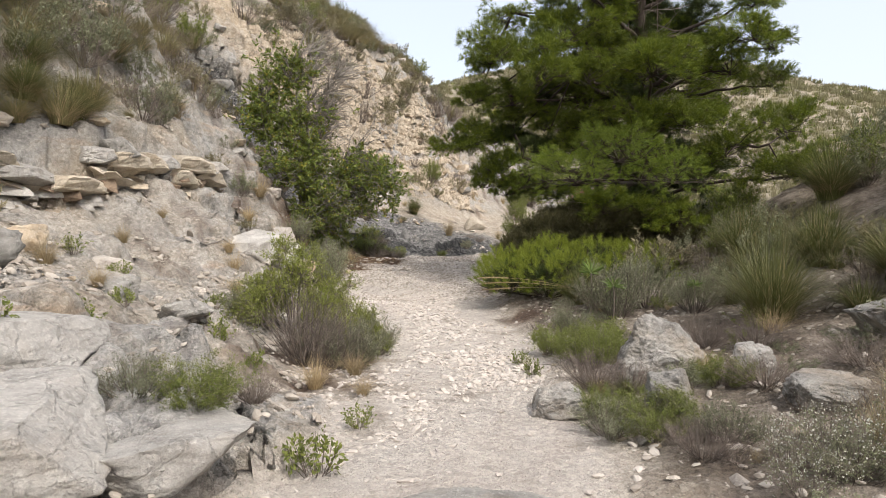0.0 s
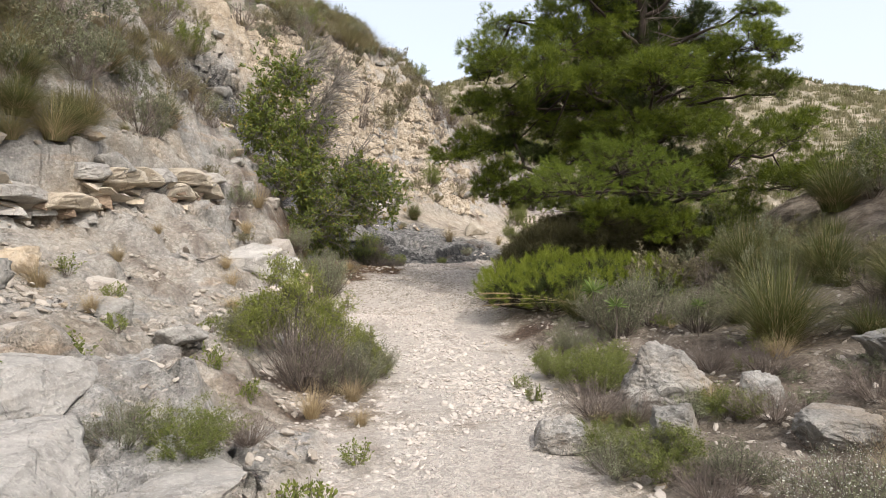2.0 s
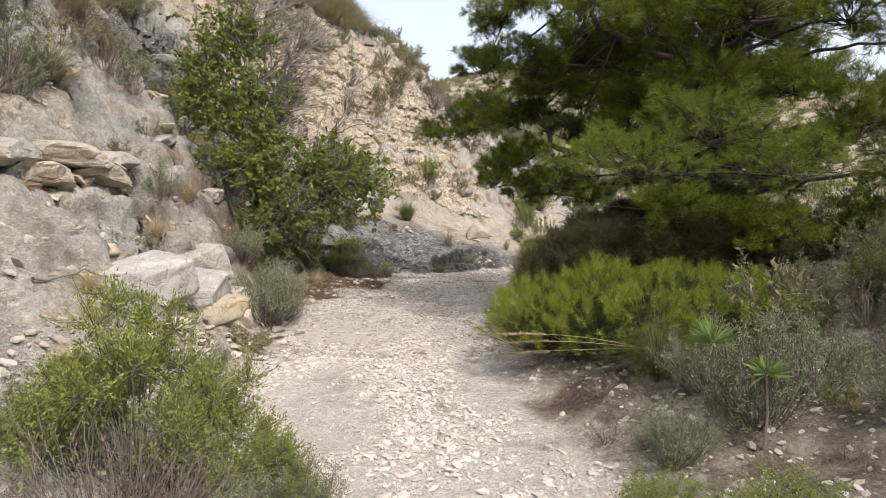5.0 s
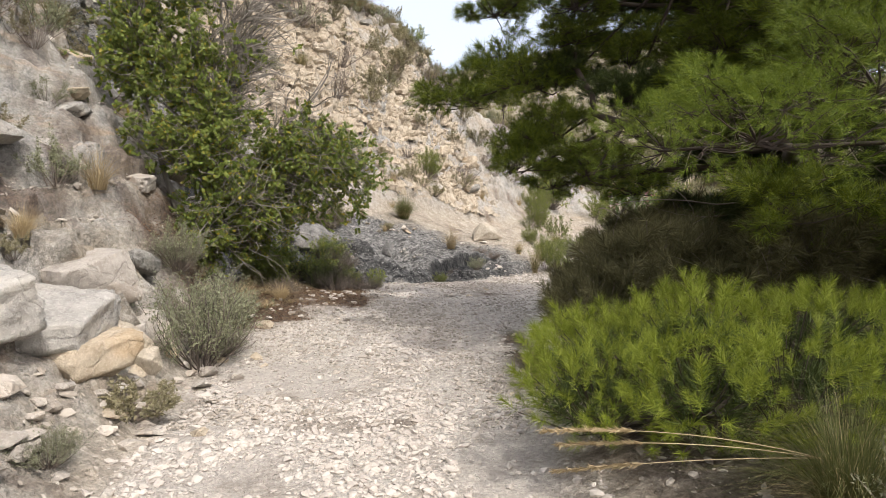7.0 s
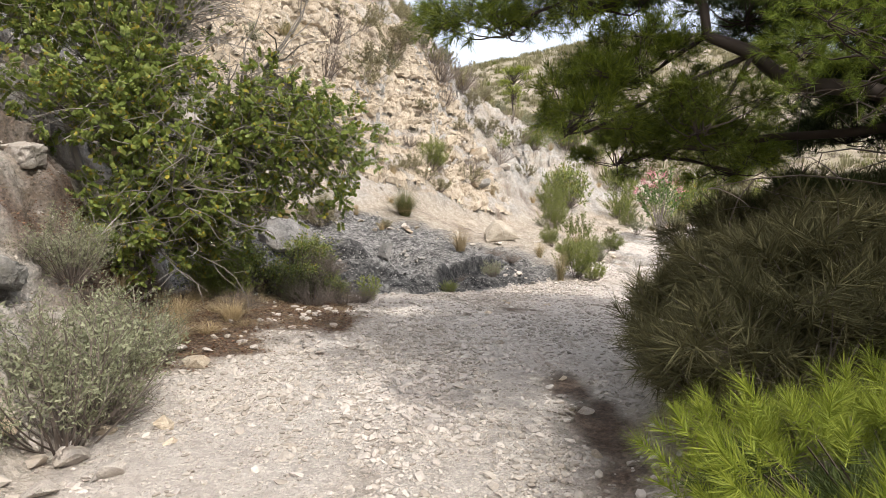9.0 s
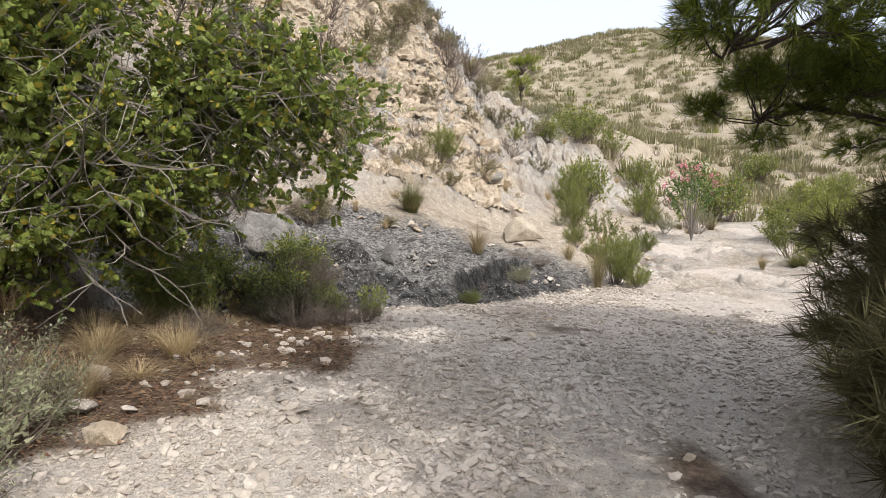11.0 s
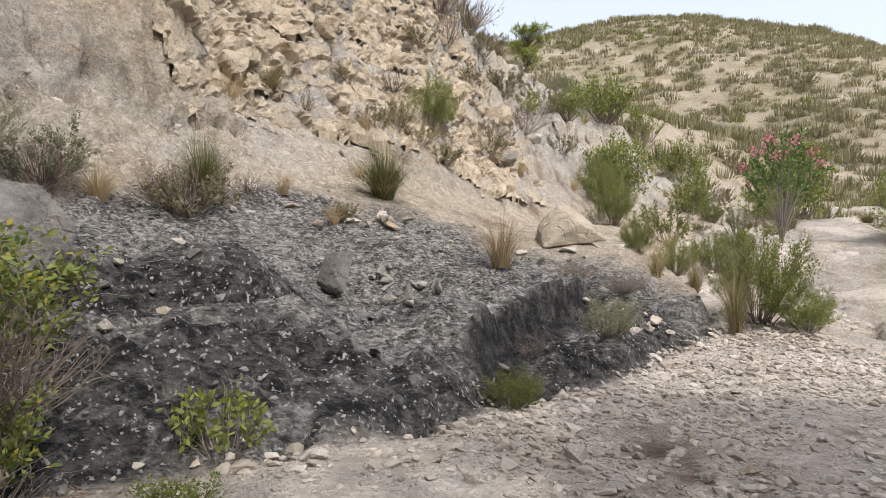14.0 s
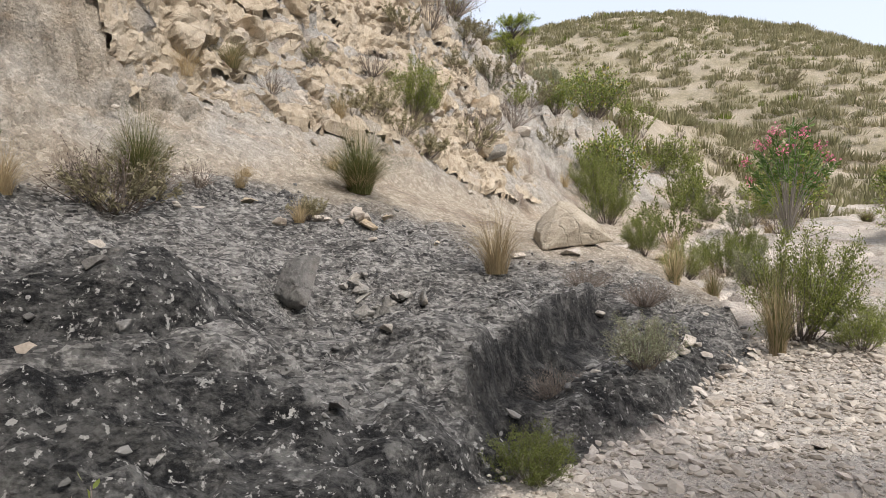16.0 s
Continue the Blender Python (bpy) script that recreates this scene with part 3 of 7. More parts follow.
def build_ground():
    xs = spaced((-6.5, 5.5), -260, 300, 0.056, 1.05)
    ys = spaced((2.0, 30.5), -70, 420, 0.058, 1.04)
    x, y = np.meshgrid(xs, ys, indexing="ij")
    h, zones = land(x.ravel(), y.ravel())
    n, m = len(xs), len(ys)
    idx = np.arange(n * m).reshape(n, m)
    # broken rock: blocks pushed out of the face, with cracks between them
    flat = np.stack([x, y, h.reshape(n, m)], -1)
    gx, gy = np.gradient(flat, axis=0), np.gradient(flat, axis=1)
    normal = unit(np.cross(gx, gy)).reshape(-1, 3)
    flat = flat.reshape(-1, 3)
    amount = zones["rocky"] * (0.3 + 0.7 * step01(-0.35, 0.25, fbm(flat[:, 0] * 0.55, flat[:, 1] * 0.55, flat[:, 2] * 0.55, 3, 71)))
    amount = np.maximum(amount, np.exp(-(((flat[:, 0] + 3.3) / 1.0) ** 2 + ((flat[:, 1] - 11.6) / 1.5) ** 2)))
    s = (amount > 0.02) & (np.abs(flat[:, 0]) < 14) & (flat[:, 1] > 0) & (flat[:, 1] < 40)
    p = flat[s] + 0.18 * np.stack([fbm(flat[s, 0] * 1.3, flat[s, 1] * 1.3, flat[s, 2] * 1.3, 3, k) for k in (91, 92, 93)], -1)
    bed = p @ np.array([[1, 0, 0.1], [0, 1, -0.06], [-0.12, 0.06, 1.0]]).T
    f1, f2, num = lumps(bed * (1.0, 1.0, 2.1), 61)
    g1, g2, num2 = lumps(bed * (2.7, 2.7, 5.5), 63)
    push = 0.13 * num + 0.06 * num2 - 0.12 * (1 - step01(0, 0.10, f2 - f1)) - 0.05 * (1 - step01(0, 0.16, g2 - g1))
    push = push + 0.035 * fbm(p[:, 0] * 4, p[:, 1] * 4, p[:, 2] * 7, 3, 95)
    # jointed beds of the outcrop beside the path
    jointed = np.exp(-(((flat[s, 0] + 3.3) / 1.0) ** 2 + ((flat[s, 1] - 11.6) / 1.5) ** 2))
    j1, j2, jn = lumps(bed @ np.array([[0.9, 0.3, 0.3], [-0.35, 0.93, 0.1], [-0.25, -0.2, 0.95]]).T * (1.1, 1.5, 2.6), 67)
    push = push + jointed * (0.16 * jn + 0.05 - 0.13 * (1 - step01(0, 0.07, j2 - j1)))
    flat[s] += normal[s] * (push * amount[s] * (1 - 0.8 * zones["bluff"][s]))[:, None]
    s = zones["dark"] > 0.02
    p = flat[s]
    k1, k2, kn = lumps(p * (3.2, 3.2, 9.0) + 0.5 * fbm(p[:, 0] * 2, p[:, 1] * 2, p[:, 2] * 2, 3, 12)[:, None], 85)
    push = 0.03 * np.abs(fbm(p[:, 0] * 2.4, p[:, 1] * 2.4, p[:, 2] * 5, 4, 51)) + 0.014 * kn - 0.015 * (1 - step01(0, 0.15, k2 - k1)) - 0.02
    flat[s] += normal[s] * (push * zones["dark"][s])[:, None]
    quads = np.stack([idx[:-1, :-1], idx[1:, :-1], idx[1:, 1:], idx[:-1, 1:]], -1).reshape(-1, 4)
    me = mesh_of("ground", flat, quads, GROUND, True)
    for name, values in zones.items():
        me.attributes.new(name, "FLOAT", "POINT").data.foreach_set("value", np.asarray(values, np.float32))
    tagged(new("ground", me), "pale stony ravine floor with marl and limestone slopes", "ground", kind="structure")


build_ground()


# ---- steep faces of broken rock ----
def rock_face(start, run, length, low, high, reach, material, label, cell=1.5, amount=0.12, step=0.045):
    """Broken rock on the steep parts of a slope, laid over the ground along a line with the slope on its left."""
    run = np.array(run, float) / math.hypot(*run)
    up = np.array([-run[1], run[0]])
    ss, zs = np.arange(0, length, step), np.arange(low, high, step)
    ts = np.arange(0, reach, 0.04)
    hit = np.zeros((len(ss), len(zs)))
    for i, at in enumerate(ss):
        h = np.maximum.accumulate(land(start[0] + run[0] * at + up[0] * ts, start[1] + run[1] * at + up[1] * ts)[0])
        hit[i] = np.interp(zs, h, ts, left=-1, right=-1)
    good = hit > 0
    s, z = np.meshgrid(ss, zs, indexing="ij")
    p = np.stack([start[0] + run[0] * s + up[0] * hit, start[1] + run[1] * s + up[1] * hit, z], -1)
    gs, gz = np.gradient(p, axis=0), np.gradient(p, axis=1)
    normal = unit(np.cross(gs, gz))
    lean = np.abs(np.gradient(hit, axis=1)) / step
    q = p.reshape(-1, 3)
    w = q + 0.16 * np.stack([fbm(q[:, 0] * 1.4, q[:, 1] * 1.4, q[:, 2] * 1.4, 3, k) for k in (191, 192, 193)], -1)
    bed = w @ np.array([[1, 0, 0.12], [0, 1, -0.08], [-0.18, 0.1, 1.0]]).T
    a1, a2, an = lumps(bed * (cell, cell, 1.9 * cell), 161)
    b1, b2, bn = lumps(bed * (2.7 * cell, 2.7 * cell, 4.5 * cell), 163)
    push = 0.7 * an + 0.25 * bn - 0.55 * (1 - step01(0, 0.08, a2 - a1)) - 0.25 * (1 - step01(0, 0.12, b2 - b1)) + 0.25 * fbm(q[:, 0] * 5, q[:, 1] * 5, q[:, 2] * 6, 4, 165)
    # where the slope lies back the rock sinks under the soil
    bare = (1 - step01(0.75, 1.7, lean)).ravel() + 0.5 * fbm(q[:, 0] * 0.7, q[:, 1] * 0.7, q[:, 2] * 0.7, 3, 167)
    push = amount * push + 0.06 - 0.3 * (1 - step01(0.1, 0.6, bare))
    q = q + normal.reshape(-1, 3) * push[:, None]
    n, m = p.shape[:2]
    idx = np.arange(n * m).reshape(n, m)
    quads = np.stack([idx[:-1, :-1], idx[1:, :-1], idx[1:, 1:], idx[:-1, 1:]], -1).reshape(-1, 4)
    deep = (~good).ravel() | (push < -0.23)
    span = np.abs(hit.ravel()[quads] - hit.ravel()[quads][:, :1]).max(axis=1)
    quads = quads[~deep[quads].any(axis=1) & (span < 0.35)]
    used, back = np.unique(quads, return_inverse=True)
    me = mesh_of("rock_face", q[used], back.reshape(-1, 4), material, False)
    return tagged(new("rock_face", me), label, "rock face", kind="structure")


rock_face((-4.7, 21.2), (0.66, 0.75), 11.5, 2.2, 9.5, 8.0, BLUFFROCK, "broken tan rock face above the dark bench", 1.1)


# ---- rocks ----
def finer(v, f):
    """Each triangle split in four."""
    edges = np.sort(np.concatenate([f[:, [0, 1]], f[:, [1, 2]], f[:, [2, 0]]]), axis=1)
    pairs, back = np.unique(edges, axis=0, return_inverse=True)
    mid = back.reshape(3, -1).T + len(v)
    v = np.concatenate([v, 0.5 * (v[pairs[:, 0]] + v[pairs[:, 1]])])
    a, b, c = f.T
    x, y, z = mid.T
    return v, np.concatenate([np.stack(t, -1) for t in ((a, x, z), (x, b, y), (z, y, c), (x, y, z))])


def rock_mesh(seed, level, material, points=14, rough=0.03, smooth=False, corners=None):
    """An angular broken rock: the hull of a few points, with worn and pitted faces."""
    rng = np.random.default_rng(seed)
    bm = bmesh.new()
    for p in corners or unit(rng.normal(size=(points, 3))) * rng.uniform(0.85, 1.05, (points, 1)):
        bm.verts.new(p)
    hull = bmesh.ops.convex_hull(bm, input=bm.verts)
    bmesh.ops.delete(bm, geom=[g for g in hull["geom_interior"] if isinstance(g, bmesh.types.BMVert)], context="VERTS")
    bmesh.ops.triangulate(bm, faces=bm.faces)
    bm.verts.ensure_lookup_table()
    bm.verts.index_update()
    v = np.array([p.co for p in bm.verts])
    f = np.array([[p.index for p in face.verts] for face in bm.faces])
    bm.free()
    for k in range(level):
        v, f = finer(v, f)
        if k == 0:
            v = v * (0.93 + 0.07 * np.linalg.norm(v, axis=1, keepdims=True) ** -1)
    if rough and level > 1:
        o = rng.uniform(0, 50, 3)
        n = fbm(v[:, 0] * 2.2 + o[0], v[:, 1] * 2.2 + o[1], v[:, 2] * 2.2 + o[2], 5, seed, 0.55)
        n2 = np.abs(fbm(v[:, 0] * 5 + o[1], v[:, 1] * 5 + o[2], v[:, 2] * 9 + o[0], 4, seed + 5))
        v = v * (1 + rough * n - 1.2 * rough * n2)[:, None]
    return mesh_of("rock", v, f, material, smooth)


def block_mesh(seed, material, level=9, rough=0.05, smooth=True):
    """A broken block of bedded rock: a box with worn edges, cut by a few breaks."""
    r = np.random.default_rng(seed)
    bm = bmesh.new()
    bmesh.ops.create_cube(bm, size=2)
    bmesh.ops.subdivide_edges(bm, edges=bm.edges, cuts=level, use_grid_fill=True)
    bmesh.ops.triangulate(bm, faces=bm.faces)
    bm.verts.ensure_lookup_table()
    v = np.array([p.co for p in bm.verts])
    f = np.array([[p.index for p in face.verts] for face in bm.faces])
    bm.free()
    p = 14.0
    v = v / (np.sum(np.abs(v) ** p, axis=1, keepdims=True)) ** (1 / p)
    for _ in range(8):
        n = unit(np.array([r.normal(), r.normal(), r.normal(0, 0.45)]))
        cut = r.uniform(0.72, 1.0)
        over = np.maximum(v @ n - cut, 0)
        v = v - over[:, None] * n
    o = r.uniform(0, 40, 3)
    k = fbm(v[:, 0] * 1.8 + o[0], v[:, 1] * 1.8 + o[1], v[:, 2] * 1.2 + o[2], 4, seed, 0.6)
    k2 = np.abs(fbm(v[:, 0] * 4 + o[1], v[:, 1] * 4 + o[2], v[:, 2] * 3 + o[0], 4, seed + 9, 0.6))
    v = v * (1 + rough * (0.8 * k - 1.0 * k2)[:, None] * np.array([1.6, 1.6, 1.2]))
    return mesh_of("block", v, f, material, smooth)


def lay(ob, x, y, size, turn=(0, 0, 0), sink=0.35):
    z = ground_z(x, y)
    ob.matrix_basis = pose(x, y, z + size[2] * (1 - 2 * sink), *turn) @ Matrix.Diagonal((*size, 1))
    return ob


BOULDER_LIME = [rock_mesh(s, 4, LIME, 18, 0.07, True) for s in (3, 5, 8)]
BOULDER_TAN = [rock_mesh(s, 4, m, 13, 0.03, True) for s, m in ((13, CREAM), (17, TAN))]
BOULDER_DARK = [rock_mesh(s, 4, SHADY, 13, 0.03, True) for s in (23, 29)]
STONES = [rock_mesh(40 + s, 1, PALE, 12) for s in range(5)] + [rock_mesh(50 + s, 1, TAN, 12) for s in range(2)]
DARKSTONES = [rock_mesh(60 + s, 1, SHADY, 12) for s in range(2)]
OCHRESTONE = rock_mesh(70, 2, OCHRE, 12)


def boulder(mesh, x, y, size, turn, label, sink=0.35, name="boulder"):
    return tagged(lay(new(name, mesh), x, y, size, turn, sink), label, "rock")


RIDGE = [(-1, -0.6, -0.8), (1, -0.6, -0.8), (0.9, 0.7, -0.8), (-0.9, 0.7, -0.8), (-0.5, -0.1, 0.92), (-0.15, 0.15, 1.0), (0.1, -0.3, 0.75), (0.4, 0.1, 0.66), (0.85, -0.1, 0.0), (-0.85, -0.35, 0.0), (-0.3, -0.75, 0.1), (0.5, -0.7, 0.05)]
boulder(rock_mesh(313, 5, LIME, 12, 0.075, True, RIDGE), 1.98, 5.5, (0.47, 0.36, 0.36), (0, 0, 8), "weathered grey limestone boulder among dry scrub", 0.3)
boulder(BOULDER_LIME[1], 1.78, 4.6, (0.30, 0.24, 0.22), (0, 18, 15), "grey limestone boulder beside leafy scrub", 0.3)
boulder(BOULDER_LIME[2], 2.6, 5.15, (0.22, 0.2, 0.2), (0, 0, 60), "rounded grey boulder in dry grass", 0.3)
boulder(BOULDER_LIME[0], 0.98, 4.95, (0.30, 0.24, 0.2), (0, 10, 120), "pale grey boulder at the edge of the path", 0.4)
boulder(BOULDER_LIME[1], 3.9, 5.2, (0.5, 0.4, 0.3), (0, 0, 80), "grey boulder half hidden by dry grass", 0.4)
boulder(BOULDER_LIME[2], 2.7, 4.3, (0.42, 0.3, 0.18), (0, 5, 10), "flat grey rock among litter", 0.4)
SLABS = [block_mesh(201 + k, BEDROCK, 16, 0.025) for k in range(4)]
for k, (x, y, w, l, t, a) in enumerate(((-1.5, 3.35, 0.5, 0.42, 0.14, 40), (-2.6, 3.7, 0.7, 0.55, 0.16, 60), (-2.2, 2.8, 0.7, 0.5, 0.16, 30), (-3.2, 3.1, 0.8, 0.6, 0.2, 0))):
    boulder(SLABS[k % 4], x, y, (w, l, t), (3 * (k % 3), 4, a), "weathered grey limestone slab beside the path", 0.66, "rock_slab")
boulder(BOULDER_LIME[2], 0.15, 3.25, (0.8, 0.4, 0.13), (0, 0, 10), "flat grey slab sunk in the gravel path", 0.6, "rock_slab")
WEDGE = [(-1, -0.7, -0.7), (1, -0.5, -0.7), (0.9, 0.7, -0.7), (-0.9, 0.7, -0.7), (-0.35, -0.35, 0.95), (0.2, 0.4, 0.85), (0.75, -0.3, -0.1), (-0.85, 0.1, 0.25), (0.1, -0.8, 0.1)]
boulder(rock_mesh(311, 4, CREAM, 11, 0.035, True, WEDGE), 1.77, 23.76, (0.44, 0.32, 0.31), (0, -6, 10), "angular tan boulder resting on the pale slope", 0.2)
boulder(BOULDER_DARK[0], -2.26, 19.05, (0.55, 0.4, 0.36), (0, -10, 10), "dark grey angular boulder below the carob tree", 0.25)
boulder(BOULDER_DARK[1], -0.76, 21.5, (0.2, 0.17, 0.25), (0, 12, 30), "small dark stone standing on the bench", 0.22, "stone")
boulder(BOULDER_TAN[1], -3.1, 18.2, (0.3, 0.25, 0.3), (0, 0, 30), "tan block under the carob tree", 0.3)
boulder(BOULDER_TAN[0], -2.35, 11.75, (0.30, 0.22, 0.22), (0, 0, 15), "yellowish block fallen beside the path", 0.35)
BLUFF = [block_mesh(210 + k, (BEDROCK, PALE, CREAM, BEDROCK)[k], 13, 0.03, True) for k in range(4)]
r = np.random.default_rng(77)
for k, (x, y, w, l, t) in enumerate(((-2.62, 11.0, 0.42, 0.34, 0.18), (-2.6, 12.35, 0.3, 0.28, 0.2), (-2.5, 11.75, 0.3, 0.24, 0.16), (-2.75, 11.45, 0.45, 0.36, 0.2), (-2.9, 10.4, 0.45, 0.4, 0.2), (-3.0, 12.1, 0.45, 0.4, 0.24))):
    boulder(BLUFF[k % 4], x, y, (w, l, t), (8 + r.normal(0, 3), -18 + r.normal(0, 4), 66 + r.normal(0, 8)), "jointed pale limestone block at the foot of the slope", 0.5)
boulder(block_mesh(219, TAN, 9, 0.04), -2.4, 11.1, (0.36, 0.26, 0.18), (5, -10, 50), "ochre-stained block fallen beside the path", 0.35)
boulder(OCHRESTONE, -1.42, 17.2, (0.11, 0.08, 0.06), (0, 0, 20), "small ochre stone at the edge of the path", 0.25, "stone")

# ---- gravel and loose stones ----
rng = np.random.default_rng(7)


def pebbles(name, xy, sizes, material, label, seed):
    acc = Acc()
    r = np.random.default_rng(seed)
    bm = bmesh.new()
    bmesh.ops.create_icosphere(bm, subdivisions=1, radius=1)
    tv = np.array([p.co for p in bm.verts])
    bmesh.ops.triangulate(bm, faces=bm.faces)
    tf = np.array([[p.index for p in face.verts] for face in bm.faces])
    bm.free()
    z = land(xy[:, 0], xy[:, 1])[0]
    gx, gy = (land(xy[:, 0] + 0.06, xy[:, 1])[0] - z) / 0.06, (land(xy[:, 0], xy[:, 1] + 0.06)[0] - z) / 0.06
    flat = np.hypot(gx, gy) < 1.1
    xy, z, sizes, gx, gy = xy[flat], z[flat], sizes[flat], gx[flat], gy[flat]
    kind = r.integers(0, 6, len(xy))
    for k in range(6):
        s = kind == k
        shape = tv * r.uniform(0.6, 1.15, (len(tv), 1))
        d = np.stack([r.normal(0, 0.2, s.sum()) - gx[s], r.normal(0, 0.2, s.sum()) - gy[s], np.ones(s.sum())], -1)
        sz = sizes[s][:, None] * np.stack([r.uniform(0.8, 1.4, s.sum()), r.uniform(0.6, 1.0, s.sum()), r.uniform(0.32, 0.62, s.sum())], -1)
        scatter(acc, shape, tf, np.stack([xy[s, 0], xy[s, 1], z[s] + 0.15 * sizes[s]], -1), d, r.uniform(0, 6.28, s.sum()), sz)
    return tagged(new(name, acc.mesh(name, material)), label, "gravel", kind="stuff")


def pebble_material(name, low, high):
    m, nt, bsdf = node_material(name, 0.9)
    geo = nt.nodes.new("ShaderNodeNewGeometry")
    c = mix(nt, geo.outputs["Random Per Island"], low, high)
    c = mix(nt, times(nt, ramp(nt, tex_noise(nt, geo.outputs["Position"], 45, 5, 0.7), 0.45, 0.7), 0.3), c, tuple(1.05 * v for v in high))
    nt.links.new(c, bsdf.inputs["Base Color"])
    bumped(nt, bsdf, [(tex_noise(nt, geo.outputs["Position"], 60, 4), 0.4, 0.01)])
    return m


PEBBLE = pebble_material("path_gravel", (0.43, 0.382, 0.338), (0.55, 0.502, 0.45))
SCREE = pebble_material("slope_scree", (0.27, 0.235, 0.195), (0.47, 0.425, 0.37))
CHIPS = pebble_material("grey_chips", (0.05, 0.048, 0.047), (0.25, 0.243, 0.23))


def scattered(count, box, zone, power=1.0, seed=1):
    r = np.random.default_rng(seed)
    xy = np.stack([r.uniform(box[0], box[1], count), r.uniform(box[2], box[3], count)], -1)
    zones = land(xy[:, 0], xy[:, 1])[1]
    keep = r.uniform(size=count) < zones[zone] ** power
    return xy[keep], r


xy, r = scattered(190000, (-3, 4.5, 1.5, 24), "path", 1, 11)
clump = fbm(xy[:, 0] * 1.3, xy[:, 1] * 0.8, seed=77, octaves=3)
keep = r.uniform(size=len(xy)) < np.clip(0.17 + 1.0 * clump, 0.03, 0.8)
xy = xy[keep]
pebbles("path_gravel", xy, 0.007 + 0.034 * r.random(len(xy)) ** 4 + 0.012 * r.random(len(xy)), PEBBLE, "loose pale limestone gravel over the path", 12)
xy, r = scattered(90000, (-2.5, 3.5, 11, 22), "path", 1, 21)
keep = r.uniform(size=len(xy)) < np.clip(0.5 + 0.9 * fbm(xy[:, 0] * 0.9, xy[:, 1] * 0.9, seed=78, octaves=3), 0.1, 0.9)
xy = xy[keep]
pebbles("coarse_gravel", xy, 0.006 + 0.012 * r.random(len(xy)) + 0.034 * r.random(len(xy)) ** 8, SCREE, "coarse pale gravel over the upper path", 22)
xy, r = scattered(34000, (-6.5, 1.8, 2, 29), "rocky", 0.6, 13)
pebbles("slope_scree", xy, 0.009 + 0.012 * r.random(len(xy)) + 0.06 * r.random(len(xy)) ** 6, SCREE, "loose stone chips on the marl slope", 14)
xy, r = scattered(3200, (-3.5, 3.5, 16.5, 24), "dark", 1, 15)
pebbles("grey_chips", xy, 0.005 + 0.012 * r.random(len(xy)) + 0.025 * r.random(len(xy)) ** 9, CHIPS, "grey stone chips strewn over the dark bench", 16)
xy, r = scattered(9000, (1, 6, 2, 16), "side", 0.8, 17)
pebbles("bank_stones", xy, 0.008 + 0.04 * r.random(len(xy)) ** 4, SCREE, "small stones in the soil of the bank", 18)


def loose_stones(count, centre, spread, size, label, seed, pool):
    r = np.random.default_rng(seed)
    for i in range(count):
        x, y = centre[0] + r.normal(0, spread[0]), centre[1] + r.normal(0, spread[1])
        s = size * r.uniform(0.6, 1.5)
        ob = new("stone", pool[r.integers(len(pool))])
        lay(ob, x, y, (s, s * r.uniform(0.6, 0.9), s * r.uniform(0.4, 0.7)), (r.uniform(-15, 15), r.uniform(-15, 15), r.uniform(0, 360)), 0.36)
        tagged(ob, label, "stone", "loose stones")


loose_stones(20, (-0.28, 21.85), (0.2, 0.1), 0.075, "grey stone slab in a small heap on the bench", 81, [rock_mesh(76 + k, 1, LIME, 12) for k in range(4)])
loose_stones(70, (-1.65, 15.9), (0.35, 0.9), 0.042, "pale loose stone in leaf litter at the path's edge", 82, STONES[:5])
loose_stones(36, (-2.15, 10.5), (0.3, 0.7), 0.10, "fallen white stone at the foot of the outcrop", 92, STONES[:5])
loose_stones(34, (-0.85, 15.6), (0.3, 1.1), 0.05, "white loose stone along the path's edge", 93, STONES[:5])
loose_stones(12, (-1.8, 19.9), (0.5, 0.8), 0.045, "grey loose stone on the dark bench", 94, DARKSTONES + STONES[:1])
loose_stones(30, (1.9, 20.6), (0.35, 0.5), 0.05, "pale loose stone at the foot of the bench", 95, STONES[:5])
loose_stones(26, (0.2, 17.6), (1.0, 1.2), 0.06, "pale loose stone on the gravel path", 83, STONES)
loose_stones(24, (-2.0, 12.4), (0.35, 1.0), 0.10, "fallen pale stone at the foot of the slope", 84, STONES)
loose_stones(26, (-3.2, 7.2), (0.5, 0.8), 0.055, "broken white stone on the slope", 85, STONES)
loose_stones(18, (1.1, 13.3), (0.18, 1.3), 0.05, "loose stone along the path's edge", 86, STONES)
loose_stones(22, (1.2, 7.5), (0.35, 1.6), 0.035, "small loose stone along the path's edge", 87, STONES)
loose_stones(24, (-0.6, 22.9), (1.1, 0.35), 0.08, "tan stone at the foot of the slope", 88, STONES)
loose_stones(22, (2.0, 3.6), (0.7, 0.6), 0.06, "loose stone among dry scrub", 89, STONES)
loose_stones(8, (-1.2, 19.6), (0.5, 0.7), 0.05, "grey loose stone on the dark bench", 90, DARKSTONES + STONES[:2])
loose_stones(20, (3.4, 24.6), (0.8, 1.2), 0.09, "pale stone beside the dry stream bed", 91, STONES)


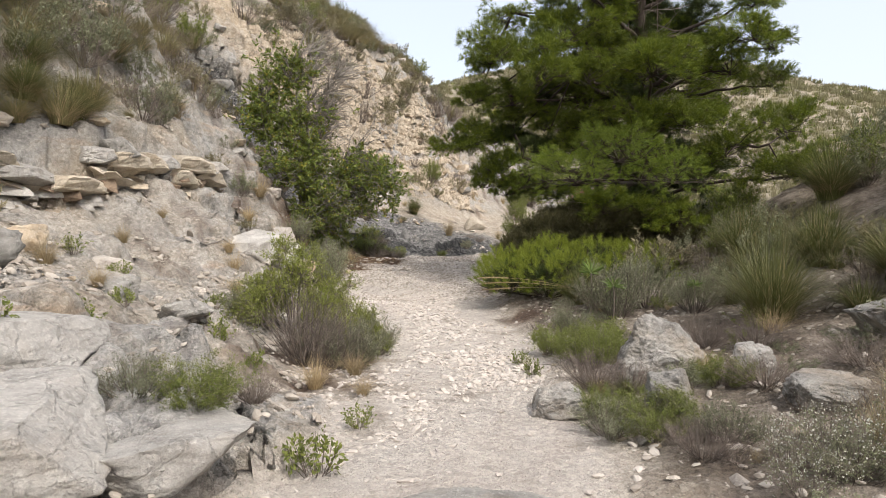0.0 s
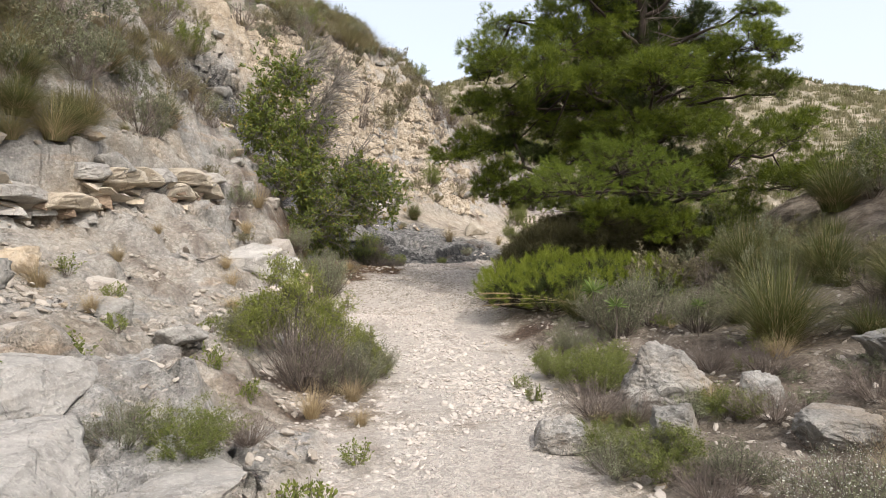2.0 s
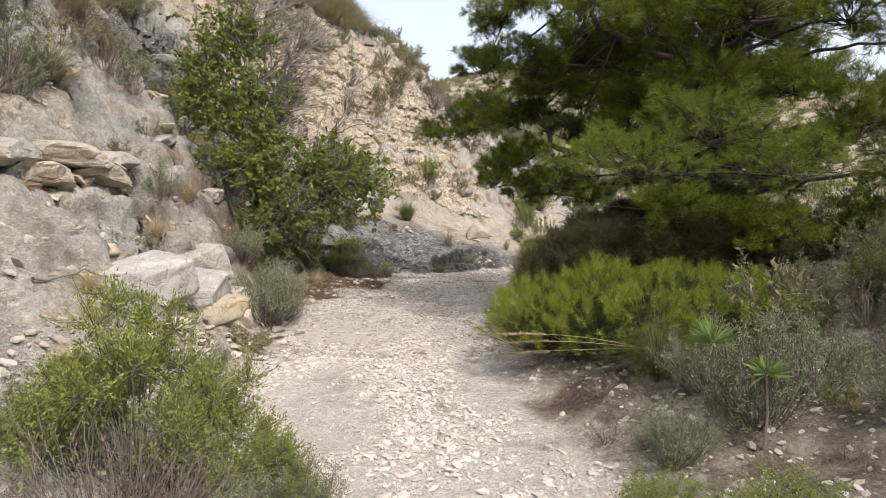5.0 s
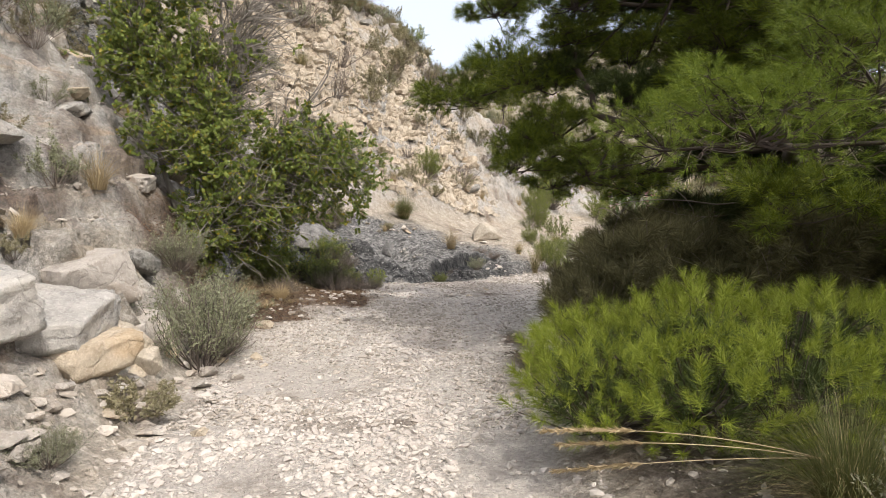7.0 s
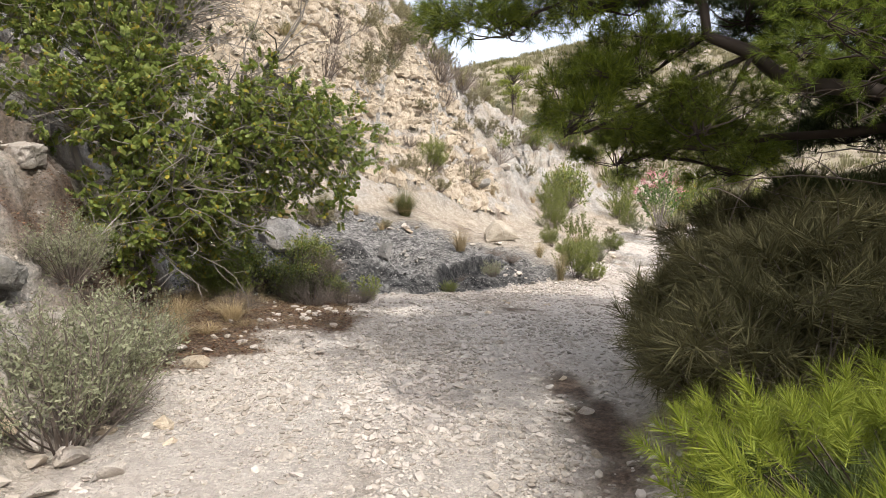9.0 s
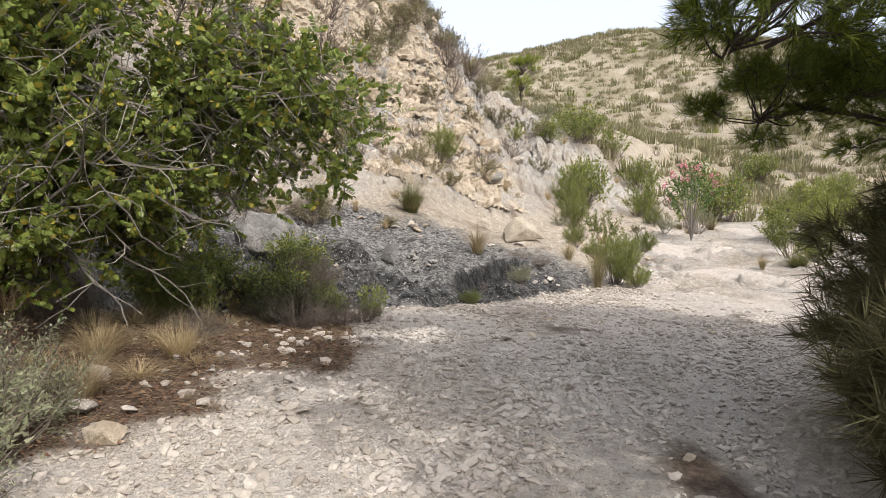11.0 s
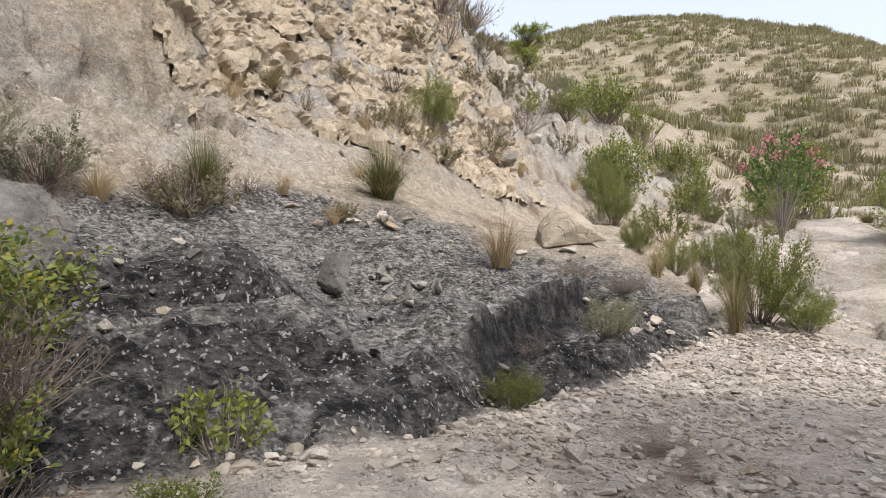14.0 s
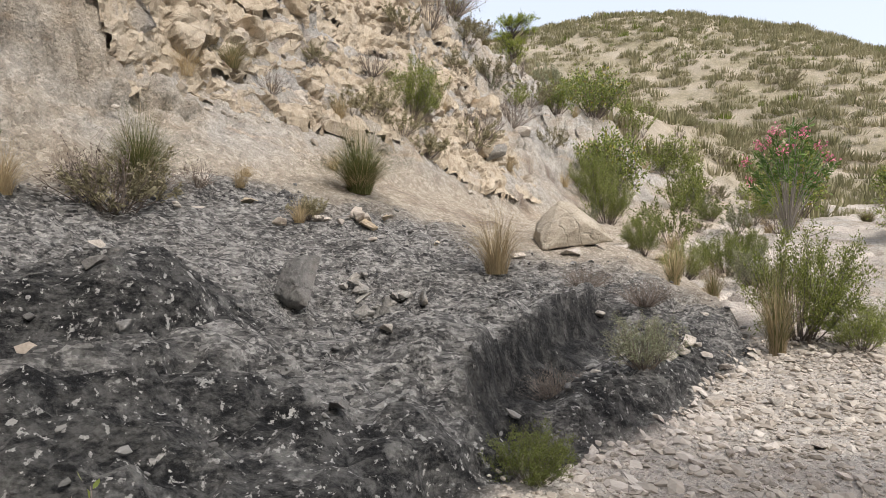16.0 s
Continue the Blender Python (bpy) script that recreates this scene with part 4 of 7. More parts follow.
# ---- dead leaves and stalks on the ground ----
def leaf_litter():
    r = np.random.default_rng(19)
    for name, count, low, high, sizes in (("leaf_litter", 14000, (0.07, 0.035, 0.022), (0.26, 0.15, 0.09), (0.012, 0.035)), ("straw_litter", 15000, (0.16, 0.11, 0.065), (0.40, 0.31, 0.2), (0.03, 0.1))):
        xy = np.concatenate([np.stack([r.uniform(-3.4, -0.5, 12 * count), r.uniform(13.5, 19, 12 * count)], -1), np.stack([r.uniform(0.8, 5, 5 * count), r.uniform(2.5, 14.5, 5 * count)], -1)])
        z, zones = land(xy[:, 0], xy[:, 1])
        keep = (r.random(len(xy)) < zones["litter"] * (1 - zones["path"]) + 0.3 * zones["side"]) & (zones["dark"] < 0.3)
        xy, z = xy[keep][:count], z[keep][:count]
        n = len(xy)
        acc = Acc()
        narrow = 0.5 if name == "leaf_litter" else 0.035
        tv = np.array([[0, 0, 0], [-narrow / 2, 0.04, 0.5], [narrow / 2, 0.02, 0.5], [0, 0.0, 1.0]])
        a = r.uniform(0, 6.28, n)
        scatter(acc, tv, np.array([[0, 2, 1], [1, 2, 3]]), np.stack([xy[:, 0], xy[:, 1], z + 0.012], -1), np.stack([np.cos(a), np.sin(a), r.normal(0.12, 0.15, n)], -1), r.normal(0, 0.6, n), r.uniform(*sizes, n))
        tagged(new(name, acc.mesh(name, plant_material(name, low, high, 0.1, 0.85))), "dry brown leaves and stalks strewn under the scrub", "litter", kind="stuff")


leaf_litter()


# ---- ledge of broken beds ----
def rock_ledge():
    base = empty("rock_ledge", -4.9, 9.8, ground_z(-4.9, 9.8))
    tagged(base, "overhanging ledge of broken grey and tan limestone beds", "rock ledge")
    r = np.random.default_rng(5)
    slabs = [block_mesh(93 + k, (BEDROCK, CREAM)[k], 9, 0.035, False) for k in range(2)]
    line = np.array([(-5.75, 7.3), *LEDGE[2:4], (-4.45, 12.9)])
    run = np.r_[0, np.cumsum(np.linalg.norm(np.diff(line, axis=0), axis=1))]
    wedges = [rock_mesh(340 + k, 3, (CREAM, TAN, BEDROCK, CREAM, BROWN)[k], 9, 0.04) for k in range(5)]
    for layer in range(5):
        t = r.uniform(0, 0.2)
        cap = layer > 3
        while t < run[-1]:
            x, y = np.interp(t, run, line[:, 0]), np.interp(t, run, line[:, 1])
            w = r.uniform(0.32, 0.6) if cap else r.uniform(0.16, 0.36)
            ob = part("slab", slabs[r.integers(2)] if cap else wedges[r.choice([0, 1, 2, 3, 3, 0, 4])], base)
            z = ground_z(x + 0.45, y - 0.1) + 0.04 + 0.13 * layer + (0.03 if cap else 0) + r.normal(0, 0.025)
            out = r.uniform(-0.05, 0.06) if cap else r.uniform(-0.16, 0.12)
            ob.matrix_basis = base.matrix_basis.inverted() @ pose(x + out, y - 0.4 * out, z, r.normal(0, 4 if cap else 12), (-4 if cap else -16) + r.normal(0, 4), 66 + r.normal(0, 8 if cap else 20)) @ Matrix.Diagonal((w, r.uniform(0.34, 0.45), r.uniform(0.12, 0.17) if cap else r.uniform(0.08, 0.16), 1))
            t += (1.15 if cap else 1.05) * w


bpy.context.view_layer.update()
rock_ledge()

# blocks that stand out of the slopes
BLOCKS = [block_mesh(120 + k, (LIME, TAN, PALE)[k % 3], 8, 0.07) for k in range(6)]
r = np.random.default_rng(44)
made = 0
while made < 90:
    x, y = r.uniform(-9, 3.5), r.uniform(3, 33)
    d = along(np.array([x]), np.array([y]), FOOT)[0][0]
    if d < 0.5 or d > 6 or (y < 13 and d < 1.6 and r.random() < 0.7) or (abs(x + 3) < 0.8 and abs(y - 15.7) < 0.8) or (x < -2.3 and 20 < y < 27):
        continue
    made += 1
    s = r.uniform(0.12, 0.34)
    ob = new("rock_block", BLOCKS[r.integers(6)])
    lay(ob, x, y, (s * r.uniform(0.8, 1.4), s, s * r.uniform(0.4, 0.75)), (r.normal(0, 8), 12 + r.normal(0, 8), r.uniform(0, 360)), 0.3)
    tagged(ob, "weathered limestone block standing out of the slope", "rock", "blocks on the slope")
# ---- plants: growing ----
def wander(r, start, way, length, count=6, bend=0.25, lift=0.0):
    """A bent shoot as points."""
    pts, d = [np.array(start, float)], np.array(way, float)
    for _ in range(count - 1):
        d = unit(d + r.normal(0, bend, 3) + (0, 0, lift))
        pts.append(pts[-1] + d * length / (count - 1))
    return np.array(pts)


def leaf_template(width, length, fold=0.15, points=6):
    """A pointed leaf along z."""
    if points == 3:
        return np.array([[-width / 2, 0, 0], [width / 2, 0, 0], [0, 0, length]]), np.array([[0, 1, 2]])
    v = np.array([[0, 0, 0], [-width / 2, fold * width, 0.35 * length], [width / 2, fold * width, 0.35 * length], [-width * 0.42, fold * width, 0.7 * length], [width * 0.42, fold * width, 0.7 * length], [0, 0, length]])
    return v, np.array([[0, 2, 1], [1, 2, 4], [1, 4, 3], [3, 4, 5]])


def dome_way(r, up=0.5):
    d = r.normal(size=3)
    d[2] = abs(d[2]) + up
    return unit(d)


def bush_meshes(seed, stems, reach, height, leaves, leaf, wood, green, leaf_size, twigs=4, lean=0.6, thick=0.006):
    """Stems and leaves of a bush about reach wide and height high, standing at the origin."""
    r = np.random.default_rng(seed)
    sa, la = Acc(), Acc()
    spots, ways = [], []
    for _ in range(stems):
        a, q = r.uniform(0, 6.28), r.uniform(0.1, 1) ** 0.7
        tip = np.array([math.cos(a) * reach * q, math.sin(a) * reach * q, height * (1 - 0.45 * q * q) * r.uniform(0.75, 1.08)])
        root = np.array([math.cos(a), math.sin(a), 0]) * reach * 0.25 * r.random()
        mid = root * 0.5 + tip * 0.5 + np.array([math.cos(a) * 0.1, math.sin(a) * 0.1, -0.05]) * height * lean + r.normal(0, 0.04 * height, 3)
        t = np.linspace(0, 1, 7)[:, None]
        pts = (1 - t) ** 2 * root + 2 * t * (1 - t) * mid + t * t * tip + r.normal(0, 0.012 * height, (7, 3)) * t
        tube(sa, pts, thick, thick * 0.3)
        for _ in range(twigs):
            k = r.integers(2, 7)
            way = unit(unit(pts[k] - pts[k - 1]) + r.normal(0, 0.55, 3))
            tw = wander(r, pts[k], way, height * r.uniform(0.15, 0.32), 4, 0.25, 0.08)
            tube(sa, tw, thick * 0.45, thick * 0.2)
            spots.append(tw)
        spots.append(pts[3:])
    if leaves:
        pos, way = [], []
        for _ in range(leaves):
            s = spots[r.integers(len(spots))]
            k = r.integers(1, len(s))
            u = r.random()
            pos.append(s[k - 1] * (1 - u) + s[k] * u + r.normal(0, 0.028 * height, 3))
            way.append(unit(s[k] - s[k - 1]) * 0.7 + r.normal(0, 0.6, 3))
        tv, tf = leaf
        scatter(la, tv, tf, np.array(pos), np.array(way), r.uniform(0, 6.28, leaves), leaf_size * r.uniform(0.6, 1.3, leaves))
        return sa.mesh("brushwood", wood), la.mesh("foliage", green)
    return sa.mesh("brushwood", wood), None


def tussock_mesh(seed, blades, reach, height, width, material, droop=1.0, name="grass"):
    """Arching grass blades from one root."""
    r = np.random.default_rng(seed)
    a = r.uniform(0, 6.28, blades)
    q = r.uniform(0, 1, blades) ** 0.7
    h = height * r.uniform(0.55, 1.1, blades)
    out = reach * q * r.uniform(0.7, 1.2, blades)
    rr = reach * 0.15 * np.sqrt(r.random(blades))
    ra = a + r.normal(0, 0.5, blades)
    t = np.linspace(0, 1, 5)
    side = np.stack([-np.sin(a), np.cos(a)], -1)
    twist = r.normal(0, 0.25, blades)
    x = (rr * np.cos(ra))[:, None] + (out * np.cos(a + twist))[:, None] * t**1.6
    y = (rr * np.sin(ra))[:, None] + (out * np.sin(a + twist))[:, None] * t**1.6
    z = h[:, None] * (t - droop * 0.5 * (q**1.3)[:, None] * t**2.4)
    c = np.stack([x, y, z], -1)
    w = width * (1 - t**1.5 * 0.9)
    off = side[:, None, :] * w[None, :, None] / 2
    off = np.concatenate([off, np.zeros(off.shape[:2] + (1,))], -1)
    v = np.stack([c - off, c + off], 2).reshape(blades, 10, 3)
    f = []
    for k in range(4):
        f += [[2 * k, 2 * k + 1, 2 * k + 3], [2 * k, 2 * k + 3, 2 * k + 2]]
    f = np.array(f)[None] + (np.arange(blades) * 10)[:, None, None]
    return mesh_of(name, v.reshape(-1, 3), f.reshape(-1, 3), material)


def plant(name, label, category, meshes, group=""):
    """The first plant of a kind, from (part name, mesh) pairs, kept aside until it is placed."""
    base = empty(name, 0, 0, 0)
    tagged(base, label, category, group)
    for n, me in meshes:
        if me:
            tagged(part(n, me, base), kind="stuff" if n == "blossom" else "")
    return base


class Kind:
    """Plants of one kind: the first place takes the first plant, each further one a copy."""

    def __init__(self, name, label, category, variants, group):
        self.made = [plant(name, label, category, v, group) for v in variants]
        self.free, self.count = list(self.made), 0

    def put(self, x, y, size=1.0, turn=0.0, tall=1.0, lift=0.0, label=""):
        k = self.count % len(self.made)
        self.count += 1
        m = pose(x, y, ground_z(x, y) - 0.02 + lift, 0, 0, turn)
        first = self.made[k]
        if first in self.free:
            self.free.remove(first)
            ob = first
            ob.matrix_basis = m @ Matrix.Diagonal((size, size, size * tall, 1))
        else:
            ob = copy_thing(first, m)
            ob.scale = (size, size, size * tall)
        return tagged(ob, label) if label else ob


SMALL = leaf_template(0.42, 1.0, points=3)
BROAD = leaf_template(0.4, 1.0)
broom = Kind("green_bush", "bushy green broom-like scrub with fine leaves", "bush", [[("brushwood", s), ("foliage", f)] for s, f in (bush_meshes(k, 60, 0.62, 0.85, 15000, SMALL, TWIG, BROOM, 0.028) for k in (1, 2))], "green bushes")
grey = Kind("grey_bush", "grey-green aromatic scrub with wispy upright stems", "bush", [[("brushwood", s), ("foliage", f)] for s, f in (bush_meshes(k, 60, 0.45, 0.62, 7500, SMALL, TWIG, GREYLEAF, 0.022) for k in (4, 5))], "grey bushes")
brown = Kind("dry_bush", "dry brown twiggy bush with few shrivelled leaves", "bush", [[("brushwood", w), ("dry_leaves", f)] for w, f in (bush_meshes(k, 120, 0.5, 0.55, 900, SMALL, TWIG, TWIG, 0.02, 4, thick=0.0045) for k in (7, 8))], "dry bushes")
olive = Kind("hillside_shrub", "low olive-brown dry shrub on the slope", "bush", [[("brushwood", s), ("foliage", f)] for s, f in (bush_meshes(k, 45, 0.5, 0.48, 2600, SMALL, TWIG, OLIVE, 0.055, 2) for k in (10, 11, 12))], "shrubs on the slope")
leafy = Kind("leafy_bush", "dark green leafy bush", "bush", [[("brushwood", s), ("foliage", f)] for s, f in (bush_meshes(k, 60, 0.55, 0.8, 3200, BROAD, TWIG, CAROB, 0.05) for k in (14, 15))], "leafy bushes")
esparto = Kind("grass_tussock", "arching green-yellow esparto grass tussock", "grass", [[("grass", tussock_mesh(k, 1600, 0.95, 0.9, 0.0042, ESPARTO, 1.3)), ("dead_grass", tussock_mesh(k + 50, 350, 0.55, 0.4, 0.007, STRAW, 1.3))] for k in (20, 21)], "grass tussocks")
dry = Kind("dry_grass", "pale dry grass tuft", "grass", [[("grass", tussock_mesh(k, 420, 0.5, 0.5, 0.0032, STRAW, 1.1))] for k in (24, 25)], "dry grass tufts")
sprig = Kind("small_herb", "small green herb between stones", "herb", [[("brushwood", s), ("foliage", f)] for s, f in (bush_meshes(k, 22, 0.16, 0.22, 420, BROAD, TWIG, BROOM, 0.028, 2, thick=0.003) for k in (27, 28))], "small herbs")
wispy = Kind("tall_grass", "tall wispy straw stems above a grass clump", "grass", [[("grass", tussock_mesh(k, 260, 0.42, 0.8, 0.003, STRAW, 0.7)), ("green_grass", tussock_mesh(k + 9, 160, 0.28, 0.55, 0.005, ESPARTO, 0.5))] for k in (31, 32)], "tall grasses")

# plainer plants for the slopes
slope_shrub = Kind("hillside_shrub", "low olive-brown dry shrub on the slope", "bush", [[("brushwood", s), ("foliage", f)] for s, f in (bush_meshes(k, 22, 0.5, 0.5, 2100, SMALL, TWIG, OLIVE, 0.042, 2, thick=0.005) for k in (110, 111, 112))], "shrubs on the slope")
slope_grey = Kind("grey_bush", "grey-green dry scrub on the slope", "bush", [[("brushwood", s), ("foliage", f)] for s, f in (bush_meshes(k, 22, 0.45, 0.6, 2000, SMALL, TWIG, GREYLEAF, 0.037, 2, thick=0.005) for k in (114, 115))], "shrubs on the slope")
slope_green = Kind("green_bush", "green scrub on the slope", "bush", [[("brushwood", s), ("foliage", f)] for s, f in (bush_meshes(k, 22, 0.5, 0.75, 2300, SMALL, TWIG, BROOM, 0.042, 2, thick=0.005) for k in (117, 118))], "shrubs on the slope")
slope_twigs = Kind("dry_bush", "dry grey-brown twiggy bush on the slope", "bush", [[("brushwood", w), ("dry_leaves", f)] for w, f in (bush_meshes(k, 40, 0.5, 0.5, 500, SMALL, TWIG, TWIG, 0.03, 2, thick=0.006) for k in (120, 121))], "shrubs on the slope")
slope_grass = Kind("grass_tussock", "yellow-green grass tussock on the slope", "grass", [[("grass", tussock_mesh(k, 420, 0.75, 0.66, 0.007, DRYBLADE, 1.3)), ("dead_grass", tussock_mesh(k + 7, 130, 0.55, 0.35, 0.009, STRAW, 1.3))] for k in (124, 125)], "grass tussocks")
slope_straw = Kind("dry_grass", "pale dry grass tuft on the slope", "grass", [[("grass", tussock_mesh(k, 210, 0.5, 0.48, 0.0045, STRAW, 1.2))] for k in (127, 128)], "dry grass tufts")

bank_grass = Kind("grass_tussock", "green grass tussock on the bank", "grass", [[("grass", tussock_mesh(k, 420, 0.75, 0.72, 0.007, ESPARTO, 1.25)), ("dead_grass", tussock_mesh(k + 7, 110, 0.5, 0.33, 0.008, DRYBLADE, 1.3))] for k in (134, 135)], "grass tussocks")

# along the left of the path
def puff_meshes(seed, lobes, leaves, leaf_size):
    """A billowing bush about 1 m across: rounded lobes of fine sprigs on thin stems."""
    r = np.random.default_rng(seed)
    wood, green = Acc(), Acc()
    pos, way = [], []
    for k in range(lobes):
        a, q = 2.4 * k, math.sqrt((k + 0.5) / lobes)
        c = np.array([math.cos(a) * 0.42 * q, math.sin(a) * 0.42 * q, 0.5 + 0.22 * (1 - q * q) + r.uniform(-0.12, 0.1) - 0.5 * q * r.random()])
        w = r.uniform(0.13, 0.2)
        tube(wood, np.array([(c[0] * 0.15, c[1] * 0.15, 0), c * (0.55, 0.55, 0.5), c]), 0.006, 0.003)
        for _ in range(34):
            d = unit(r.normal(size=3) + (0, 0, 0.5))
            s = wander(r, c, d, w * r.uniform(0.7, 1.35), 4, 0.22, 0.1)
            tube(wood, s, 0.002, 0.001)
            for _ in range(leaves // (34 * lobes)):
                j = r.integers(1, 4)
                pos.append(s[j] + r.normal(0, 0.013, 3))
                way.append(unit(s[j] - s[j - 1]) * 0.8 + r.normal(0, 0.5, 3))
    n = len(pos)
    scatter(green, *SMALL, np.array(pos), np.array(way), r.uniform(0, 6.28, n), leaf_size * r.uniform(0.6, 1.3, n))
    return wood.mesh("brushwood", TWIG), green.mesh("foliage", FRESH)


FRESH = plant_material("fresh_scrub", (0.15, 0.18, 0.035), (0.33, 0.36, 0.09), 0.3, apart=0.12)
puff = Kind("green_bush", "billowing fresh green bush beside the path", "bush", [[("brushwood", w), ("foliage", f)] for w, f in (puff_meshes(k, 26, 17000, 0.022) for k in (141, 142))], "green bushes")
puff.put(-1.55, 7.3, 1.15, 30, 1.15)
puff.put(-1.05, 7.3, 0.95, 110, 1.05)
puff.put(-1.95, 7.35, 0.8, 200, 0.95)
puff.put(-0.72, 7.0, 0.65, 70, 1.0)
grey.put(-1.25, 7.0, 0.8, 40, 0.9)
grey.put(-2.2, 7.4, 0.7, 20, 0.8)
grey.put(-2.0, 10.0, 0.5, 20, 0.7)
brown.put(-1.0, 6.5, 0.8, 130, 1.1)
brown.put(-1.3, 6.6, 1.1, 0, 1.2, 0, "dry purple-brown twiggy bush nearly without leaves")
grey.put(-0.8, 6.5, 0.75, 80)
grey.put(-0.65, 7.0, 0.7, 140)
dry.put(-1.05, 5.75, 0.75, 0)
for x, y, s in ((-0.75, 6.2, 0.7), (-0.6, 5.5, 0.5), (-2.6, 8.6, 0.7), (-3.0, 9.6, 0.6), (-3.35, 11.9, 0.8), (-2.9, 11.0, 0.6), (-3.9, 9.4, 0.5), (-3.9, 8.2, 0.6), (-3.2, 6.2, 0.6), (-4.1, 6.9, 0.8)):
    dry.put(x, y, s, 77 * x, 0.9)
broom.put(-1.4, 3.75, 0.5, 0, 0.8)
grey.put(-1.7, 3.65, 0.55, 60, 0.7)
brown.put(-1.15, 4.1, 0.42, 0, 0.9)
sprig.put(-0.72, 3.85, 1.3, 0)
sprig.put(-1.9, 5.7, 0.9, 10, 1.3)
sprig.put(-1.55, 5.6, 0.8, 90, 1.2)
sprig.put(-2.7, 4.9, 1.2, 30)
for x, y, s in ((-2.9, 6.1, 0.9), (-3.5, 7.3, 0.9), (-2.3, 6.9, 0.8), (-0.55, 4.7, 0.8), (0.95, 6.1, 0.8), (0.9, 6.5, 0.7), (-2.5, 3.6, 1.2)):
    sprig.put(x, y, s, 130 * x)
# right of the path
esparto.put(3.45, 6.4, 1.2, 0, 1.1, 0, "large arching green-yellow esparto grass tussock")
esparto.put(4.7, 6.2, 1.15, 70, 0.9)
esparto.put(5.0, 8.0, 1.2, 170, 0.9)
esparto.put(4.6, 9.3, 1.1, 250)
esparto.put(2.15, 9.2, 0.8, 40, 0.95, 0, "esparto grass tussock with long pale flower spikes")
esparto.put(6.6, 7.6, 1.3, 20)
esparto.put(6.4, 10.0, 1.3, 60)
grey.put(2.3, 7.9, 1.1, 0, 1.1)
grey.put(2.25, 8.6, 0.8, 50, 1.0)
grey.put(2.8, 8.2, 1.0, 120, 1.1)
grey.put(1.6, 7.5, 0.6, 200)
grey.put(3.1, 7.4, 0.8, 260)
broom.put(1.45, 6.35, 0.5, 0, 0.85)
broom.put(1.75, 6.5, 0.5, 120, 0.8)
broom.put(1.3, 6.9, 0.45, 240, 0.8)
brown.put(1.35, 5.35, 0.75, 0, 0.75)
brown.put(1.6, 5.15, 0.6, 60, 0.7)
broom.put(2.25, 4.95, 0.42, 30, 0.7)
slope_grey.put(2.0, 4.95, 0.5, 10, 0.8)
broom.put(1.6, 6.1, 0.5, 310, 0.9)
brown.put(2.9, 5.6, 0.7, 20, 0.7)
brown.put(2.7, 6.2, 0.7, 200, 0.8)
broom.put(1.25, 4.75, 0.35, 200, 0.8)
brown.put(2.5, 4.75, 0.75, 60, 0.6)
brown.put(2.35, 6.5, 0.6, 90, 0.6)
broom.put(1.5, 4.25, 0.55, 60, 0.7)
grey.put(1.2, 4.35, 0.6, 10, 0.7)
grey.put(1.85, 4.0, 0.6, 100, 0.7)
brown.put(1.6, 3.8, 0.6, 20, 0.7)
dry.put(2.25, 5.2, 0.7, 0, 0.8)
dry.put(3.2, 5.9, 0.8, 0, 0.8)
brown.put(3.3, 4.8, 0.8, 200, 0.6)
wispy.put(2.5, 3.5, 0.8, 0, 0.75)
wispy.put(2.9, 3.9, 0.7, 90, 0.7)
grey.put(2.2, 3.3, 0.6, 300, 0.7)
wispy.put(3.6, 4.6, 0.7, 10, 0.6)
# undergrowth of the right bank
r = np.random.default_rng(61)
placed = 0
while placed < 120:
    x, y = r.uniform(1.35, 6.0), r.uniform(2.6, 11.0)
    if any(math.hypot(x - bx, y - by) < s for bx, by, s in ((1.95, 5.75, 0.55), (1.9, 4.75, 0.4), (2.75, 5.3, 0.3))) or (y > 9 and x < 3.3):
        continue
    placed += 1
    u = r.random()
    kind = slope_twigs if u < 0.36 else slope_grey if u < 0.56 else slope_straw if u < 0.7 else slope_green if u < 0.8 else bank_grass if u < 0.93 else slope_shrub
    near = 0.34 if x < 3.2 else 0.7
    kind.put(x, y, near * r.uniform(0.7, 1.4), r.uniform(0, 360), r.uniform(0.6, 1.1))
flowers = Kind("flowering_herb", "wispy grey-green herb with tiny white flowers", "herb", [[("brushwood", bush_meshes(k, 40, 0.3, 0.5, 0, SMALL, TWIG, OLIVE, 0.02, 4, thick=0.003)[0]), ("foliage", bush_meshes(k, 40, 0.3, 0.45, 1100, SMALL, TWIG, GREYLEAF, 0.02, 4)[1]), ("blossom", bush_meshes(k, 40, 0.3, 0.5, 420, leaf_template(0.9, 1.0), TWIG, WHITE, 0.011, 4)[1])] for k in (36, 37)], "flowering herbs")
for x, y, s in ((2.1, 3.25, 1.0), (2.45, 3.15, 0.9), (2.0, 3.6, 0.7), (2.75, 3.4, 1.0), (2.35, 3.75, 0.7), (1.8, 3.1, 0.7)):
    flowers.put(x, y, s, 140 * x, 0.9)
# under and beyond the pine
olive.put(3.6, 9.9, 1.2, 0, 1.2)
